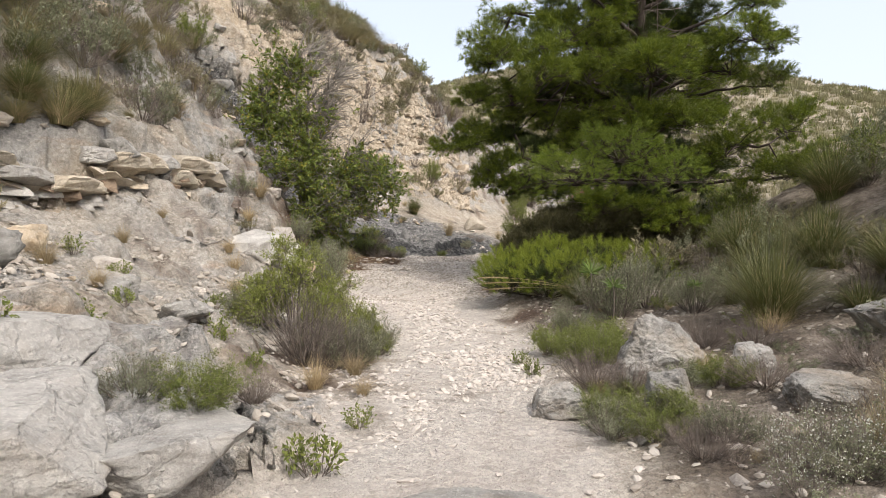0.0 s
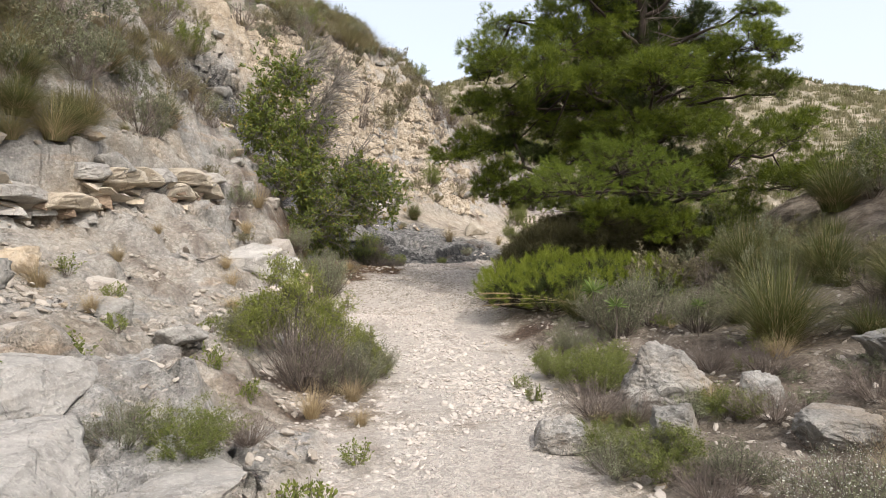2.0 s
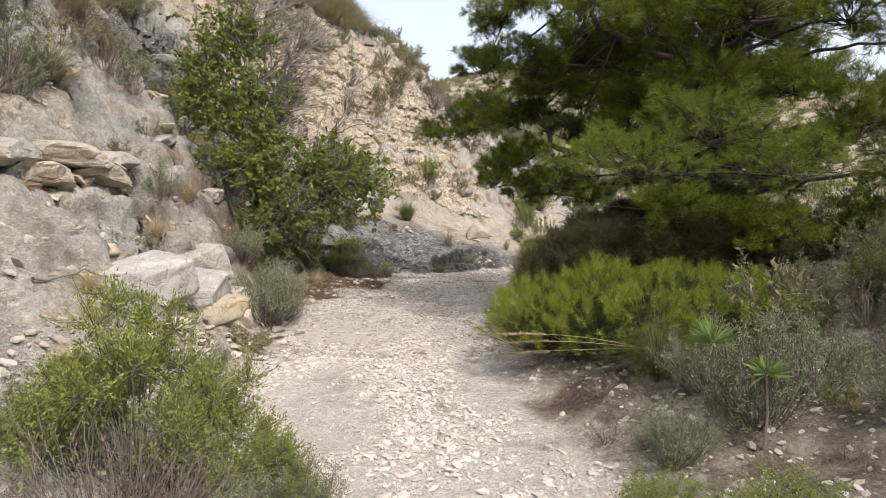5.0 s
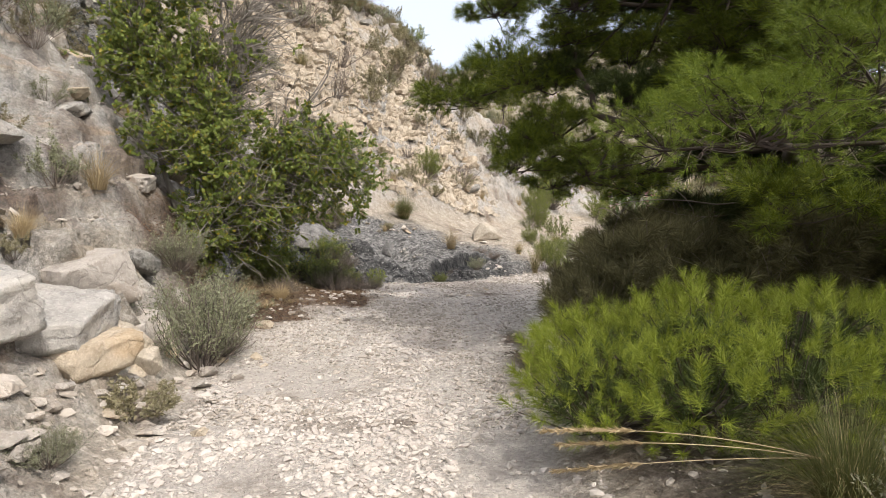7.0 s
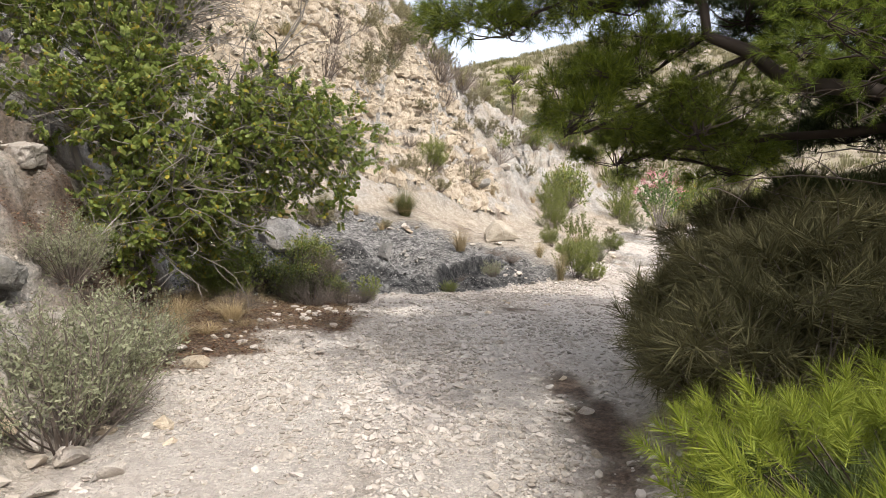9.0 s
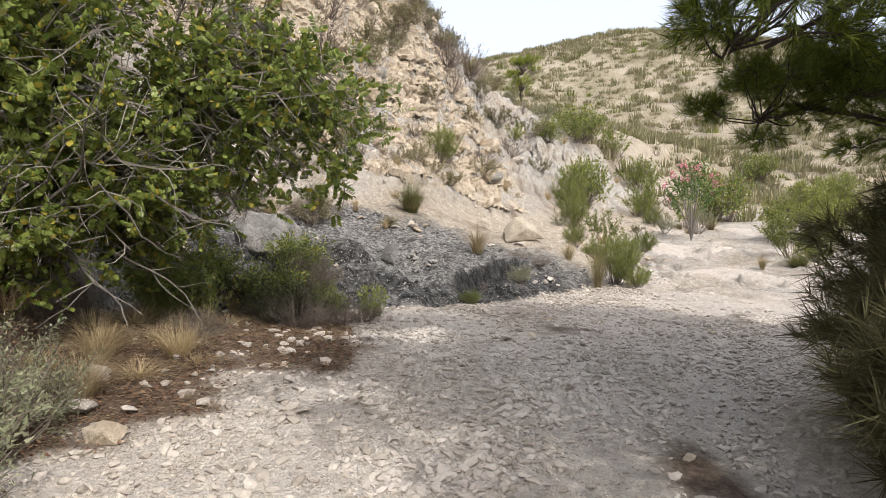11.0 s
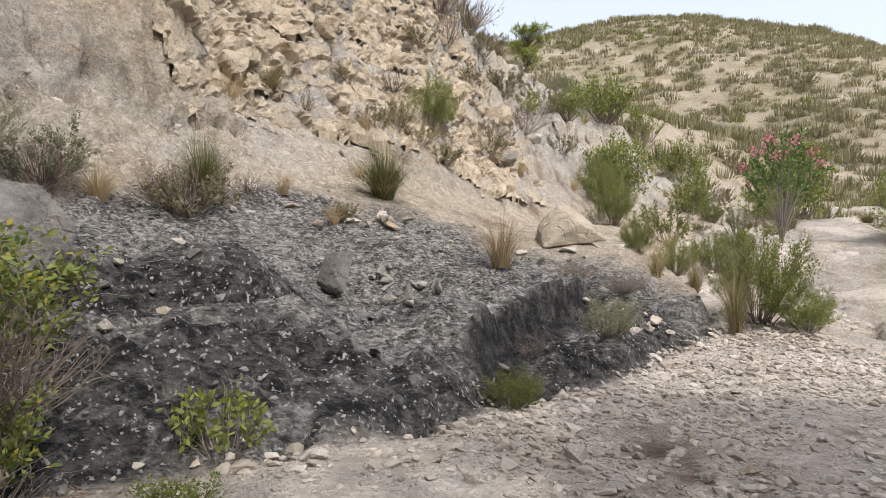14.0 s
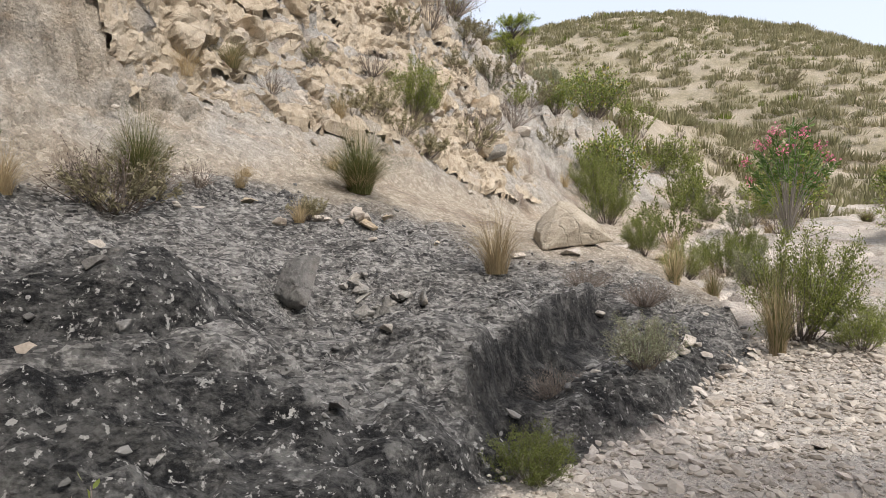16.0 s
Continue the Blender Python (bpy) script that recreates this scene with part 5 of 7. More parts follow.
# at the foot of the left slope
grey.put(-2.1, 12.7, 1.45, 0, 0.95)
grey.put(-2.3, 13.3, 1.3, 90, 0.95)
grey.put(-2.3, 13.9, 1.1, 200, 0.9)
brown.put(-2.05, 13.0, 0.9, 40, 0.8)
dry.put(-2.2, 14.6, 1.0, 0, 0.8)
dry.put(-1.9, 15.3, 0.9, 60, 0.7)
dry.put(-2.4, 15.2, 1.0, 120, 0.8)
brown.put(-2.0, 15.9, 0.7, 0, 0.6)
dry.put(-2.6, 16.2, 0.9, 200, 0.6)
sprig.put(-2.2, 16.6, 1.6, 0, 1.3)
for x, y, s, t in ((-2.9, 15.0, 0.9, 0.5), (-2.6, 15.6, 0.8, 0.45), (-2.2, 15.7, 0.8, 0.5), (-2.3, 16.3, 0.9, 0.5), (-1.9, 16.4, 0.7, 0.5), (-2.9, 16.0, 0.9, 0.5), (-2.0, 14.9, 0.8, 0.45), (-1.75, 15.2, 0.6, 0.4), (-2.6, 14.9, 0.9, 0.5), (-2.4, 17.0, 0.8, 0.5), (-2.8, 17.3, 0.9, 0.6)):
    slope_straw.put(x, y, s, 150 * x, t)
broom.put(-2.7, 16.9, 0.75, 0, 0.85)
broom.put(-2.45, 16.6, 0.55, 60, 0.85)
olive.put(-2.0, 11.0, 0.7, 0, 0.8)
grey.put(-2.9, 14.2, 0.9, 0, 1.0)
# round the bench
# dark bark and needle colours stand in for the carob's shade on this brush
murk = Kind("dark_bush", "twiggy brush in front of the bench, coloured dark for shade", "bush", [[("brushwood", w), ("foliage", f)] for w, f in (bush_meshes(k, 100, 0.5, 0.6, 2200, SMALL, BARK, SHADENEEDLE, 0.026, 4, thick=0.0045) for k in (151, 152))], "dark bushes")
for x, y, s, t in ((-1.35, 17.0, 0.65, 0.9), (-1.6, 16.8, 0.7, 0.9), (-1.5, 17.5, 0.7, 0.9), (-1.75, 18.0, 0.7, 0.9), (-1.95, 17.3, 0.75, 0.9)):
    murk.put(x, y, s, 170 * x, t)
leafy.put(-1.75, 17.3, 0.75, 120, 0.9)
leafy.put(-0.75, 17.8, 0.3, 30, 0.8)
for x, y, s, t in ((-1.0, 16.9, 0.6, 0.7), (-1.35, 16.7, 0.7, 0.8), (-0.8, 17.3, 0.55, 0.7), (-1.6, 17.3, 0.8, 0.8)):
    brown.put(x, y, s, 200 * x, t, 0, "dark dead twiggy brush over the litter")
leafy.put(-1.2, 17.3, 0.45, 70, 0.9)
brown.put(-1.25, 17.4, 0.8, 50, 0.8)
leafy.put(-1.4, 17.9, 0.55, 20, 0.8)
brown.put(-1.45, 18.0, 0.85, 0, 0.95, 0, "dark brown twiggy shrub in front of the bench")
leafy.put(-1.7, 18.3, 0.8, 0, 0.85, 0, "dark leafy shrub in front of the bench")
leafy.put(-2.4, 17.5, 0.8, 90, 0.8)
brown.put(-1.55, 17.9, 0.8, 40, 0.8)
sprig.put(-0.8, 18.4, 1.3, 0)
brown.put(0.75, 20.15, 0.45, 0, 0.7)
broom.put(0.42, 19.32, 0.28, 0, 0.9)
grey.put(1.25, 20.35, 0.55, 0, 0.8)
dry.put(0.75, 22.35, 1.2, 0, 1.2, 0, "pale dry grass clump beside the tan boulder")
brown.put(1.45, 22.1, 0.5, 0, 0.7)
brown.put(1.75, 21.6, 0.5, 80, 0.7)
esparto.put(-2.15, 22.2, 0.6, 30, 1.5, 0, "dark green grass tussock on the bench")
brown.put(-2.5, 22.0, 0.6, 0, 0.8)
esparto.put(-0.5, 23.75, 0.8, 120, 1.15, 0, "yellow-green grass tussock on the pale slope")
brown.put(-3.2, 21.4, 0.8, 0, 0.8)
dry.put(-2.8, 21.5, 0.9, 0)
grey.put(-3.4, 20.8, 0.9, 30, 0.8)
olive.put(-0.9, 22.75, 0.4, 0)
dry.put(-1.6, 23.4, 0.4, 0)
broom.put(0.1, 27.3, 0.95, 0, 1.15, 0, "bright green bush on the pale slope")
olive.put(0.35, 27.0, 0.8, 30)
# along the dry stream bed
broom.put(3.15, 21.9, 0.75, 0, 1.35, 0, "yellow-green bush beside the dry stream bed")
broom.put(3.45, 21.6, 0.5, 80, 0.9)
wispy.put(2.75, 21.55, 0.9, 0, 1.1)
wispy.put(2.55, 22.9, 0.8, 40, 0.9)
wispy.put(3.3, 23.6, 0.8, 140, 0.9)
broom.put(3.6, 25.0, 0.55, 30, 1.1)
broom.put(3.3, 25.6, 0.5, 120, 1.3)
broom.put(4.4, 25.4, 0.6, 210, 1.1)
broom.put(5.1, 26.2, 0.6, 300, 1.0)
grey.put(4.2, 24.4, 0.8, 0)
broom.put(4.2, 29.8, 0.85, 0, 1.3)
leafy.put(5.3, 32.9, 1.7, 0, 1.2)
broom.put(4.6, 31.8, 1.1, 90, 1.3)
leafy.put(10.6, 33.5, 2.0, 0, 1.1)
puff.put(10.3, 28.3, 2.3, 90, 0.85, 0, "rounded green bush beyond the dry stream bed")
puff.put(11.6, 28.9, 2.5, 30, 0.85, 0, "rounded green bush beyond the dry stream bed")
esparto.put(7.9, 24.4, 0.7, 0, 0.8)
broom.put(8.6, 25.0, 0.7, 40, 0.9)
wispy.put(6.9, 24.0, 0.7, 90, 0.8)
broom.put(7.2, 31.5, 0.6, 40, 0.9)

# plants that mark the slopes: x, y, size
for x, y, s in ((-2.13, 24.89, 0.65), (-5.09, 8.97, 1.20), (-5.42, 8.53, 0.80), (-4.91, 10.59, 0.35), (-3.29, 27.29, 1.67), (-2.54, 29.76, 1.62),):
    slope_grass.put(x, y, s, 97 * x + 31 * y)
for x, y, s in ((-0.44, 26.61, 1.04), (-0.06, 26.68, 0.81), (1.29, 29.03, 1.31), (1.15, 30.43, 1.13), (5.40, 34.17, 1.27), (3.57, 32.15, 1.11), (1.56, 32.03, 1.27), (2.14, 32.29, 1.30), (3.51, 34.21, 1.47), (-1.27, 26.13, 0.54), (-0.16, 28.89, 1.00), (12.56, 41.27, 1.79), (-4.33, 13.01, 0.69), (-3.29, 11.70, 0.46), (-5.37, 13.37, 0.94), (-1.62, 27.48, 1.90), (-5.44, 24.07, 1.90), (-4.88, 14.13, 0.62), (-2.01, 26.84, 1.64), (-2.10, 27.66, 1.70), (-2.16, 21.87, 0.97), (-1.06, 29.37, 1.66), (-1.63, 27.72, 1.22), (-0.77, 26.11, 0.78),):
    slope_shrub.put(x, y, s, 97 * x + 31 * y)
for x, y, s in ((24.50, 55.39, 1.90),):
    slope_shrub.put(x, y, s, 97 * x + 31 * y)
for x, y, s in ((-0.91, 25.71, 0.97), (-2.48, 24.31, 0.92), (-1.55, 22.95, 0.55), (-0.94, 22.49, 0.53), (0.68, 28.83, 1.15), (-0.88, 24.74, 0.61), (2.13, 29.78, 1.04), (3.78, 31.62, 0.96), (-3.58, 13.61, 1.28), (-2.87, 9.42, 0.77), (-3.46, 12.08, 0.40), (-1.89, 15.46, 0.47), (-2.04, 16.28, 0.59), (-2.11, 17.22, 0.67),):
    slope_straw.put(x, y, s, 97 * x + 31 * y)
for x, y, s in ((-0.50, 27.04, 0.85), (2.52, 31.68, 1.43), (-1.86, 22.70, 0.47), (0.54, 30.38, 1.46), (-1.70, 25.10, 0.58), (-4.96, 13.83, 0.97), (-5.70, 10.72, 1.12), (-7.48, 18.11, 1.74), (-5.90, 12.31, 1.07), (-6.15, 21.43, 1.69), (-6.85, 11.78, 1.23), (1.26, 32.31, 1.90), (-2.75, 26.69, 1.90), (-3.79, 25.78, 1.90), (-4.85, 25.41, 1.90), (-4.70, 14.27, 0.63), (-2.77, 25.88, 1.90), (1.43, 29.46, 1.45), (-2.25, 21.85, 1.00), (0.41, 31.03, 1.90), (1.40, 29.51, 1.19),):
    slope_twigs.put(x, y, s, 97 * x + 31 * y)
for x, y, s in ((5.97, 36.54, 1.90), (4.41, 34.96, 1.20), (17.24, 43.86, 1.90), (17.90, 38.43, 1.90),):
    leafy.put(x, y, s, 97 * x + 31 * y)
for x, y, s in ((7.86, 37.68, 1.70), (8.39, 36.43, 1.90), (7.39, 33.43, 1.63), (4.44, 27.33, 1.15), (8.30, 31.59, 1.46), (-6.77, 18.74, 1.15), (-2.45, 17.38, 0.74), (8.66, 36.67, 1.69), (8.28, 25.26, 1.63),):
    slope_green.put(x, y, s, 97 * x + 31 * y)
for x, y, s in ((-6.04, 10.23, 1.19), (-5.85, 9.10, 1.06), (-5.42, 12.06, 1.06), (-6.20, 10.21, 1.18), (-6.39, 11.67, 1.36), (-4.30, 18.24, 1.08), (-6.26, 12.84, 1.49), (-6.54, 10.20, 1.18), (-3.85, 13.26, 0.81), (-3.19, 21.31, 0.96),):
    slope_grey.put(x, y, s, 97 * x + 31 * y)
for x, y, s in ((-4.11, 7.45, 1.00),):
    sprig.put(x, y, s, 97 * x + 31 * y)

# shrubs and tussocks spread over the slopes
r = np.random.default_rng(99)
def wild(x, y, size):
    u = r.random()
    kind = slope_shrub if u < 0.22 else slope_twigs if u < 0.40 else slope_straw if u < 0.52 else slope_grass if u < 0.74 else slope_grey if u < 0.93 else slope_green
    kind.put(x, y, size, r.uniform(0, 360), r.uniform(0.8, 1.15))


placed = 0
while placed < 460:
    x, y = r.uniform(-14, 5), r.uniform(2, 40)
    d, fy = along(np.array([x]), np.array([y]), FOOT)
    d = d[0]
    if d < 0.9 or d > 11 or (y < 12.5 and d < 3.6) or (abs(x + 2.9) < 1.3 and abs(y - 15.6) < 1.6):
        continue
    dense = np.interp(d, [0.9, 2.5, 3.6, 5, 8, 11], [0.10, 0.3, 0.9, 1.0, 0.8, 0.35])
    if x > -3.2 and 21 < y < 31 and d < 5:
        continue
    if r.random() > dense * (0.8 + 0.5 * vnoise(np.array([x * 0.6]), np.array([y * 0.6]), seed=5)[0]):
        continue
    placed += 1
    wild(x, y, r.uniform(0.55, 1.25))
placed = 0
while placed < 150:
    x, y = r.uniform(-10, -3.4), r.uniform(5, 30)
    d, fy = along(np.array([x]), np.array([y]), FOOT)
    if d[0] < 3.4 or d[0] > 7.5 or along(np.array([x]), np.array([y]), LEDGE)[0][0] < 0.35 and y < 13:
        continue
    placed += 1
    wild(x, y, r.uniform(0.7, 1.3))
placed = 0
while placed < 230:
    x, y = r.uniform(-6, 1.5), r.uniform(24.5, 34)
    d = along(np.array([x]), np.array([y]), FOOT)[0][0]
    if d < 3.0 or d > 10 or vnoise(np.array([x * 0.9]), np.array([y * 0.9]), seed=16)[0] < -0.3:
        continue
    placed += 1
    u = r.random()
    (slope_grass if u < 0.3 else slope_twigs if u < 0.5 else slope_grey if u < 0.7 else slope_shrub).put(x, y, r.uniform(0.7, 1.3), r.uniform(0, 360))
placed = 0
while placed < 190:
    x, y = r.uniform(-9.5, -4.5), r.uniform(7, 17)
    if along(np.array([x]), np.array([y]), LEDGE)[0][0] < 0.45 or vnoise(np.array([x * 1.1]), np.array([y * 1.1]), seed=15)[0] < -0.45:
        continue
    placed += 1
    u = r.random()
    (slope_grass if u < 0.34 else slope_twigs if u < 0.62 else slope_grey if u < 0.8 else slope_straw if u < 0.9 else slope_shrub).put(x, y, r.uniform(0.75, 1.35), r.uniform(0, 360))
for x, y, s in ((-5.45, 8.75, 0.95), (-5.1, 9.3, 0.9), (-5.75, 8.2, 0.9), (-5.8, 9.4, 1.0)):
    esparto.put(x, y, s, 100 * x, 0.85, 0, "yellowing grass tussock above the rock ledge")
placed = 0
while placed < 130:
    x, y = r.uniform(3.5, 26), r.uniform(24, 46)
    side = along(np.array([x]), np.array([y]), [(3.3, 22), (4.0, 25), (6.0, 28), (10, 31), (20, 37), (40, 50)])[0][0]
    if -4.5 < side < 0.2 and y < 33:
        continue
    placed += 1
    wild(x, y, r.uniform(0.5, 1.2))
placed = 0
while placed < 130:
    x, y = r.uniform(3.4, 15), r.uniform(2, 21)
    if along(np.array([x]), np.array([y]), [(4.2, -40), (4.2, 9), (5.2, 13), (15, 20)])[0][0] > 0:
        continue
    placed += 1
    u = r.random()
    (bank_grass if u < 0.45 else slope_shrub if u < 0.6 else slope_grey if u < 0.9 else slope_green).put(x, y, r.uniform(0.7, 1.4), r.uniform(0, 360))


# ---- far slopes: scrub too many to count ----
def far_scrub():
    r = np.random.default_rng(3)
    acc = {0: Acc(), 1: Acc(), 2: Acc()}
    n = 20000
    x, y = r.uniform(-25, 75, n), r.uniform(33, 90, n)
    h, zones = land(x, y)
    # closer together near the top, apart on the pale terraces
    cover = 0.42 * fbm(x * 0.22, y * 0.35, seed=8, octaves=3) + np.interp(y + 0.18 * (x - 15), [38, 46, 56, 66, 72, 82], [0.5, 0.85, 0.62, 0.58, 0.9, 1.2])
    keep = (r.uniform(size=n) < 0.25 + 0.75 * zones["far"]) & (r.random(n) < cover)
    x, y, h = x[keep], y[keep], h[keep]
    size = 0.32 + 0.6 * r.random(len(x)) ** 1.5
    blades = 44
    a, q = r.uniform(0, 6.28, (len(x), blades)), r.uniform(0, 1, (len(x), blades)) ** 0.6
    s = size[:, None]
    top = np.stack([np.cos(a) * q * s, np.sin(a) * q * s, s * (0.85 - 0.68 * q * q) * r.uniform(0.75, 1.0, a.shape)], -1)
    root = np.stack([np.cos(a) * q * s * 0.7, np.sin(a) * q * s * 0.7, 0 * q], -1)
    turn = a + r.normal(0, 0.8, a.shape)
    side = np.stack([-np.sin(turn), np.cos(turn), 0 * a], -1) * s[..., None] * 0.055
    v = np.stack([root - side, root + side, top], 2) + np.stack([x, y, h], -1)[:, None, None]
    kind = r.choice(3, len(x), p=[0.6, 0.36, 0.04])
    for k in range(3):
        w = v[kind == k].reshape(-1, 3)
        acc[k].add(w, np.arange(len(w)).reshape(-1, 3))
    for k, (mat, text) in enumerate(((FARGRASS, "dry yellow-green grass clumps over the far hill"), (OLIVE, "brown scrub over the far hill"), (BROOM, "green scrub over the far hill"))):
        tagged(new("far_scrub", acc[k].mesh("far_scrub", mat)), text, "scrub", kind="stuff")


far_scrub()
# ---- pine ----
def needle_tuft(seed, needles, spread, width=0.04):
    """Needles of length 1 round the z axis."""
    r = np.random.default_rng(seed)
    a = r.uniform(0, 6.28, needles)
    tilt = spread * np.sqrt(r.uniform(0.03, 1, needles))
    d = np.stack([np.sin(tilt) * np.cos(a), np.sin(tilt) * np.sin(a), np.cos(tilt)], -1)
    root = np.zeros((needles, 3))
    root[:, 2] = r.uniform(-0.7, 0.1, needles)
    side = unit(np.cross(d, r.normal(size=(needles, 3)))) * width / 2
    tip = root + d * r.uniform(0.75, 1.1, needles)[:, None]
    v = np.stack([root - side, root + side, tip], 1).reshape(-1, 3)
    return v, np.arange(3 * needles).reshape(-1, 3)


TUFTS = [needle_tuft(k, 26, 1.05, 0.05) for k in range(3)]
FINE = [needle_tuft(10 + k, 46, 1.1, 0.038) for k in range(3)]


def pad(wood, green, r, centre, radii, count, source, size=0.1, twigs=26, under=0.35, tufts=TUFTS):
    """A clump of foliage: tufts over an ellipsoid, held by branching twigs from its source."""
    centre, radii, source = np.array(centre, float), np.array(radii, float), np.array(source, float)
    d = unit(r.normal(size=(count, 3)))
    d[:, 2] = np.where((d[:, 2] < 0) & (r.random(count) > under), -d[:, 2], d[:, 2])
    q = r.uniform(0.45, 1.0, count) ** 0.6
    lump = 1 + 0.42 * fbm(d[:, 0] * 2.6 + centre[0] * 3, d[:, 1] * 2.6 + centre[1] * 3, d[:, 2] * 2.6 + centre[2] * 3, 3, 4)
    pos = centre + d * radii * (q * lump)[:, None]
    way = unit(d * (1, 1, 0.8) + np.array([0, 0, 0.5]) + r.normal(0, 0.35, (count, 3)))
    kind = r.integers(0, 3, count)
    for k in range(3):
        s = kind == k
        scatter(green, *tufts[k], pos[s], way[s], r.uniform(0, 6.28, s.sum()), size * r.uniform(0.75, 1.2, s.sum()))
    t = np.linspace(0, 1, 5)[:, None]

    def twig(p, q, r0, r1):
        mid = 0.5 * (p + q) + r.normal(0, 0.08, 3) * np.linalg.norm(q - p) * 2 + np.array([0, 0, -0.06])
        tube(wood, (1 - t) ** 2 * p + 2 * t * (1 - t) * mid + t * t * q, r0, r1)

    nodes = centre + unit(r.normal(size=(7, 3))) * radii * r.uniform(0.2, 0.65, (7, 1)) - np.array([0, 0, 0.25]) * radii
    for node in nodes:
        twig(source, node, 0.016, 0.008)
    for i in range(min(2 * twigs, count)):
        node = nodes[np.argmin(np.linalg.norm(nodes - pos[i], axis=1))]
        twig(node, pos[i], 0.006, 0.0025)


def lobed(seed, lobes, tufts, count, size, material=None):
    """A needle clump of radius 1 in rounded lobes with gaps between them, and the twigs that hold it."""
    r = np.random.default_rng(seed)
    wood, green = Acc(), Acc()
    t = np.linspace(0, 1, 6)[:, None]
    core = np.array([r.normal(0, 0.15), r.normal(0, 0.15), -0.25])
    for k in range(lobes):
        a, up = 2.4 * k + r.normal(0, 0.4), r.uniform(-0.6, 0.85)
        flat = math.sqrt(max(0.05, 1 - up * up))
        c = np.array([math.cos(a) * flat, math.sin(a) * flat, up * 0.8]) * r.uniform(0.3, 0.85)
        w = r.uniform(0.22, 0.38)
        d = unit(r.normal(size=(count, 3)) + (0, 0, 0.4))
        q = r.uniform(0.25, 1.0, count) ** 0.5
        pos = c + d * (w * q)[:, None] * (1.15, 1.15, 0.7)
        way = unit(d + unit(c + 1e-6) * 0.6 + (0, 0, 0.3) + r.normal(0, 0.3, (count, 3)))
        kind = r.integers(0, 3, count)
        for j in range(3):
            s = kind == j
            scatter(green, *tufts[j], pos[s], way[s], r.uniform(0, 6.28, s.sum()), size * r.uniform(0.7, 1.2, s.sum()))
        mid = 0.5 * (c + core) + r.normal(0, 0.13, 3) - (0, 0, 0.08)
        tube(wood, (1 - t) ** 2 * core + 2 * t * (1 - t) * mid + t * t * c + r.normal(0, 0.015, (6, 3)), 0.012, 0.005)
        for i in range(7):
            mid = 0.5 * (c + pos[i]) + r.normal(0, 0.05, 3)
            tube(wood, (1 - t) ** 2 * c + 2 * t * (1 - t) * mid + t * t * pos[i], 0.005, 0.002)
    return green.mesh("needle_clump", material or NEEDLE), wood.mesh("twigwork", BARK)


def shoot(seed, needles=84):
    """A bottle brush of needles round a shoot of length 1, fanned out at its tip."""
    r = np.random.default_rng(seed)
    at = r.random(needles) ** 0.6
    a = r.uniform(0, 6.28, needles)
    tilt = np.interp(at, [0, 0.7, 1], [1.15, 0.9, 0.35]) * r.uniform(0.75, 1.2, needles)
    d = np.stack([np.sin(tilt) * np.cos(a), np.sin(tilt) * np.sin(a), np.cos(tilt)], -1)
    root = np.stack([0 * at, 0 * at, at], -1)
    side = unit(np.cross(d, r.normal(size=(needles, 3)))) * 0.011
    tip = root + d * r.uniform(0.5, 0.75, needles)[:, None]
    v = np.stack([root - side, root + side, tip], 1).reshape(-1, 3)
    return v, np.arange(3 * needles).reshape(-1, 3)


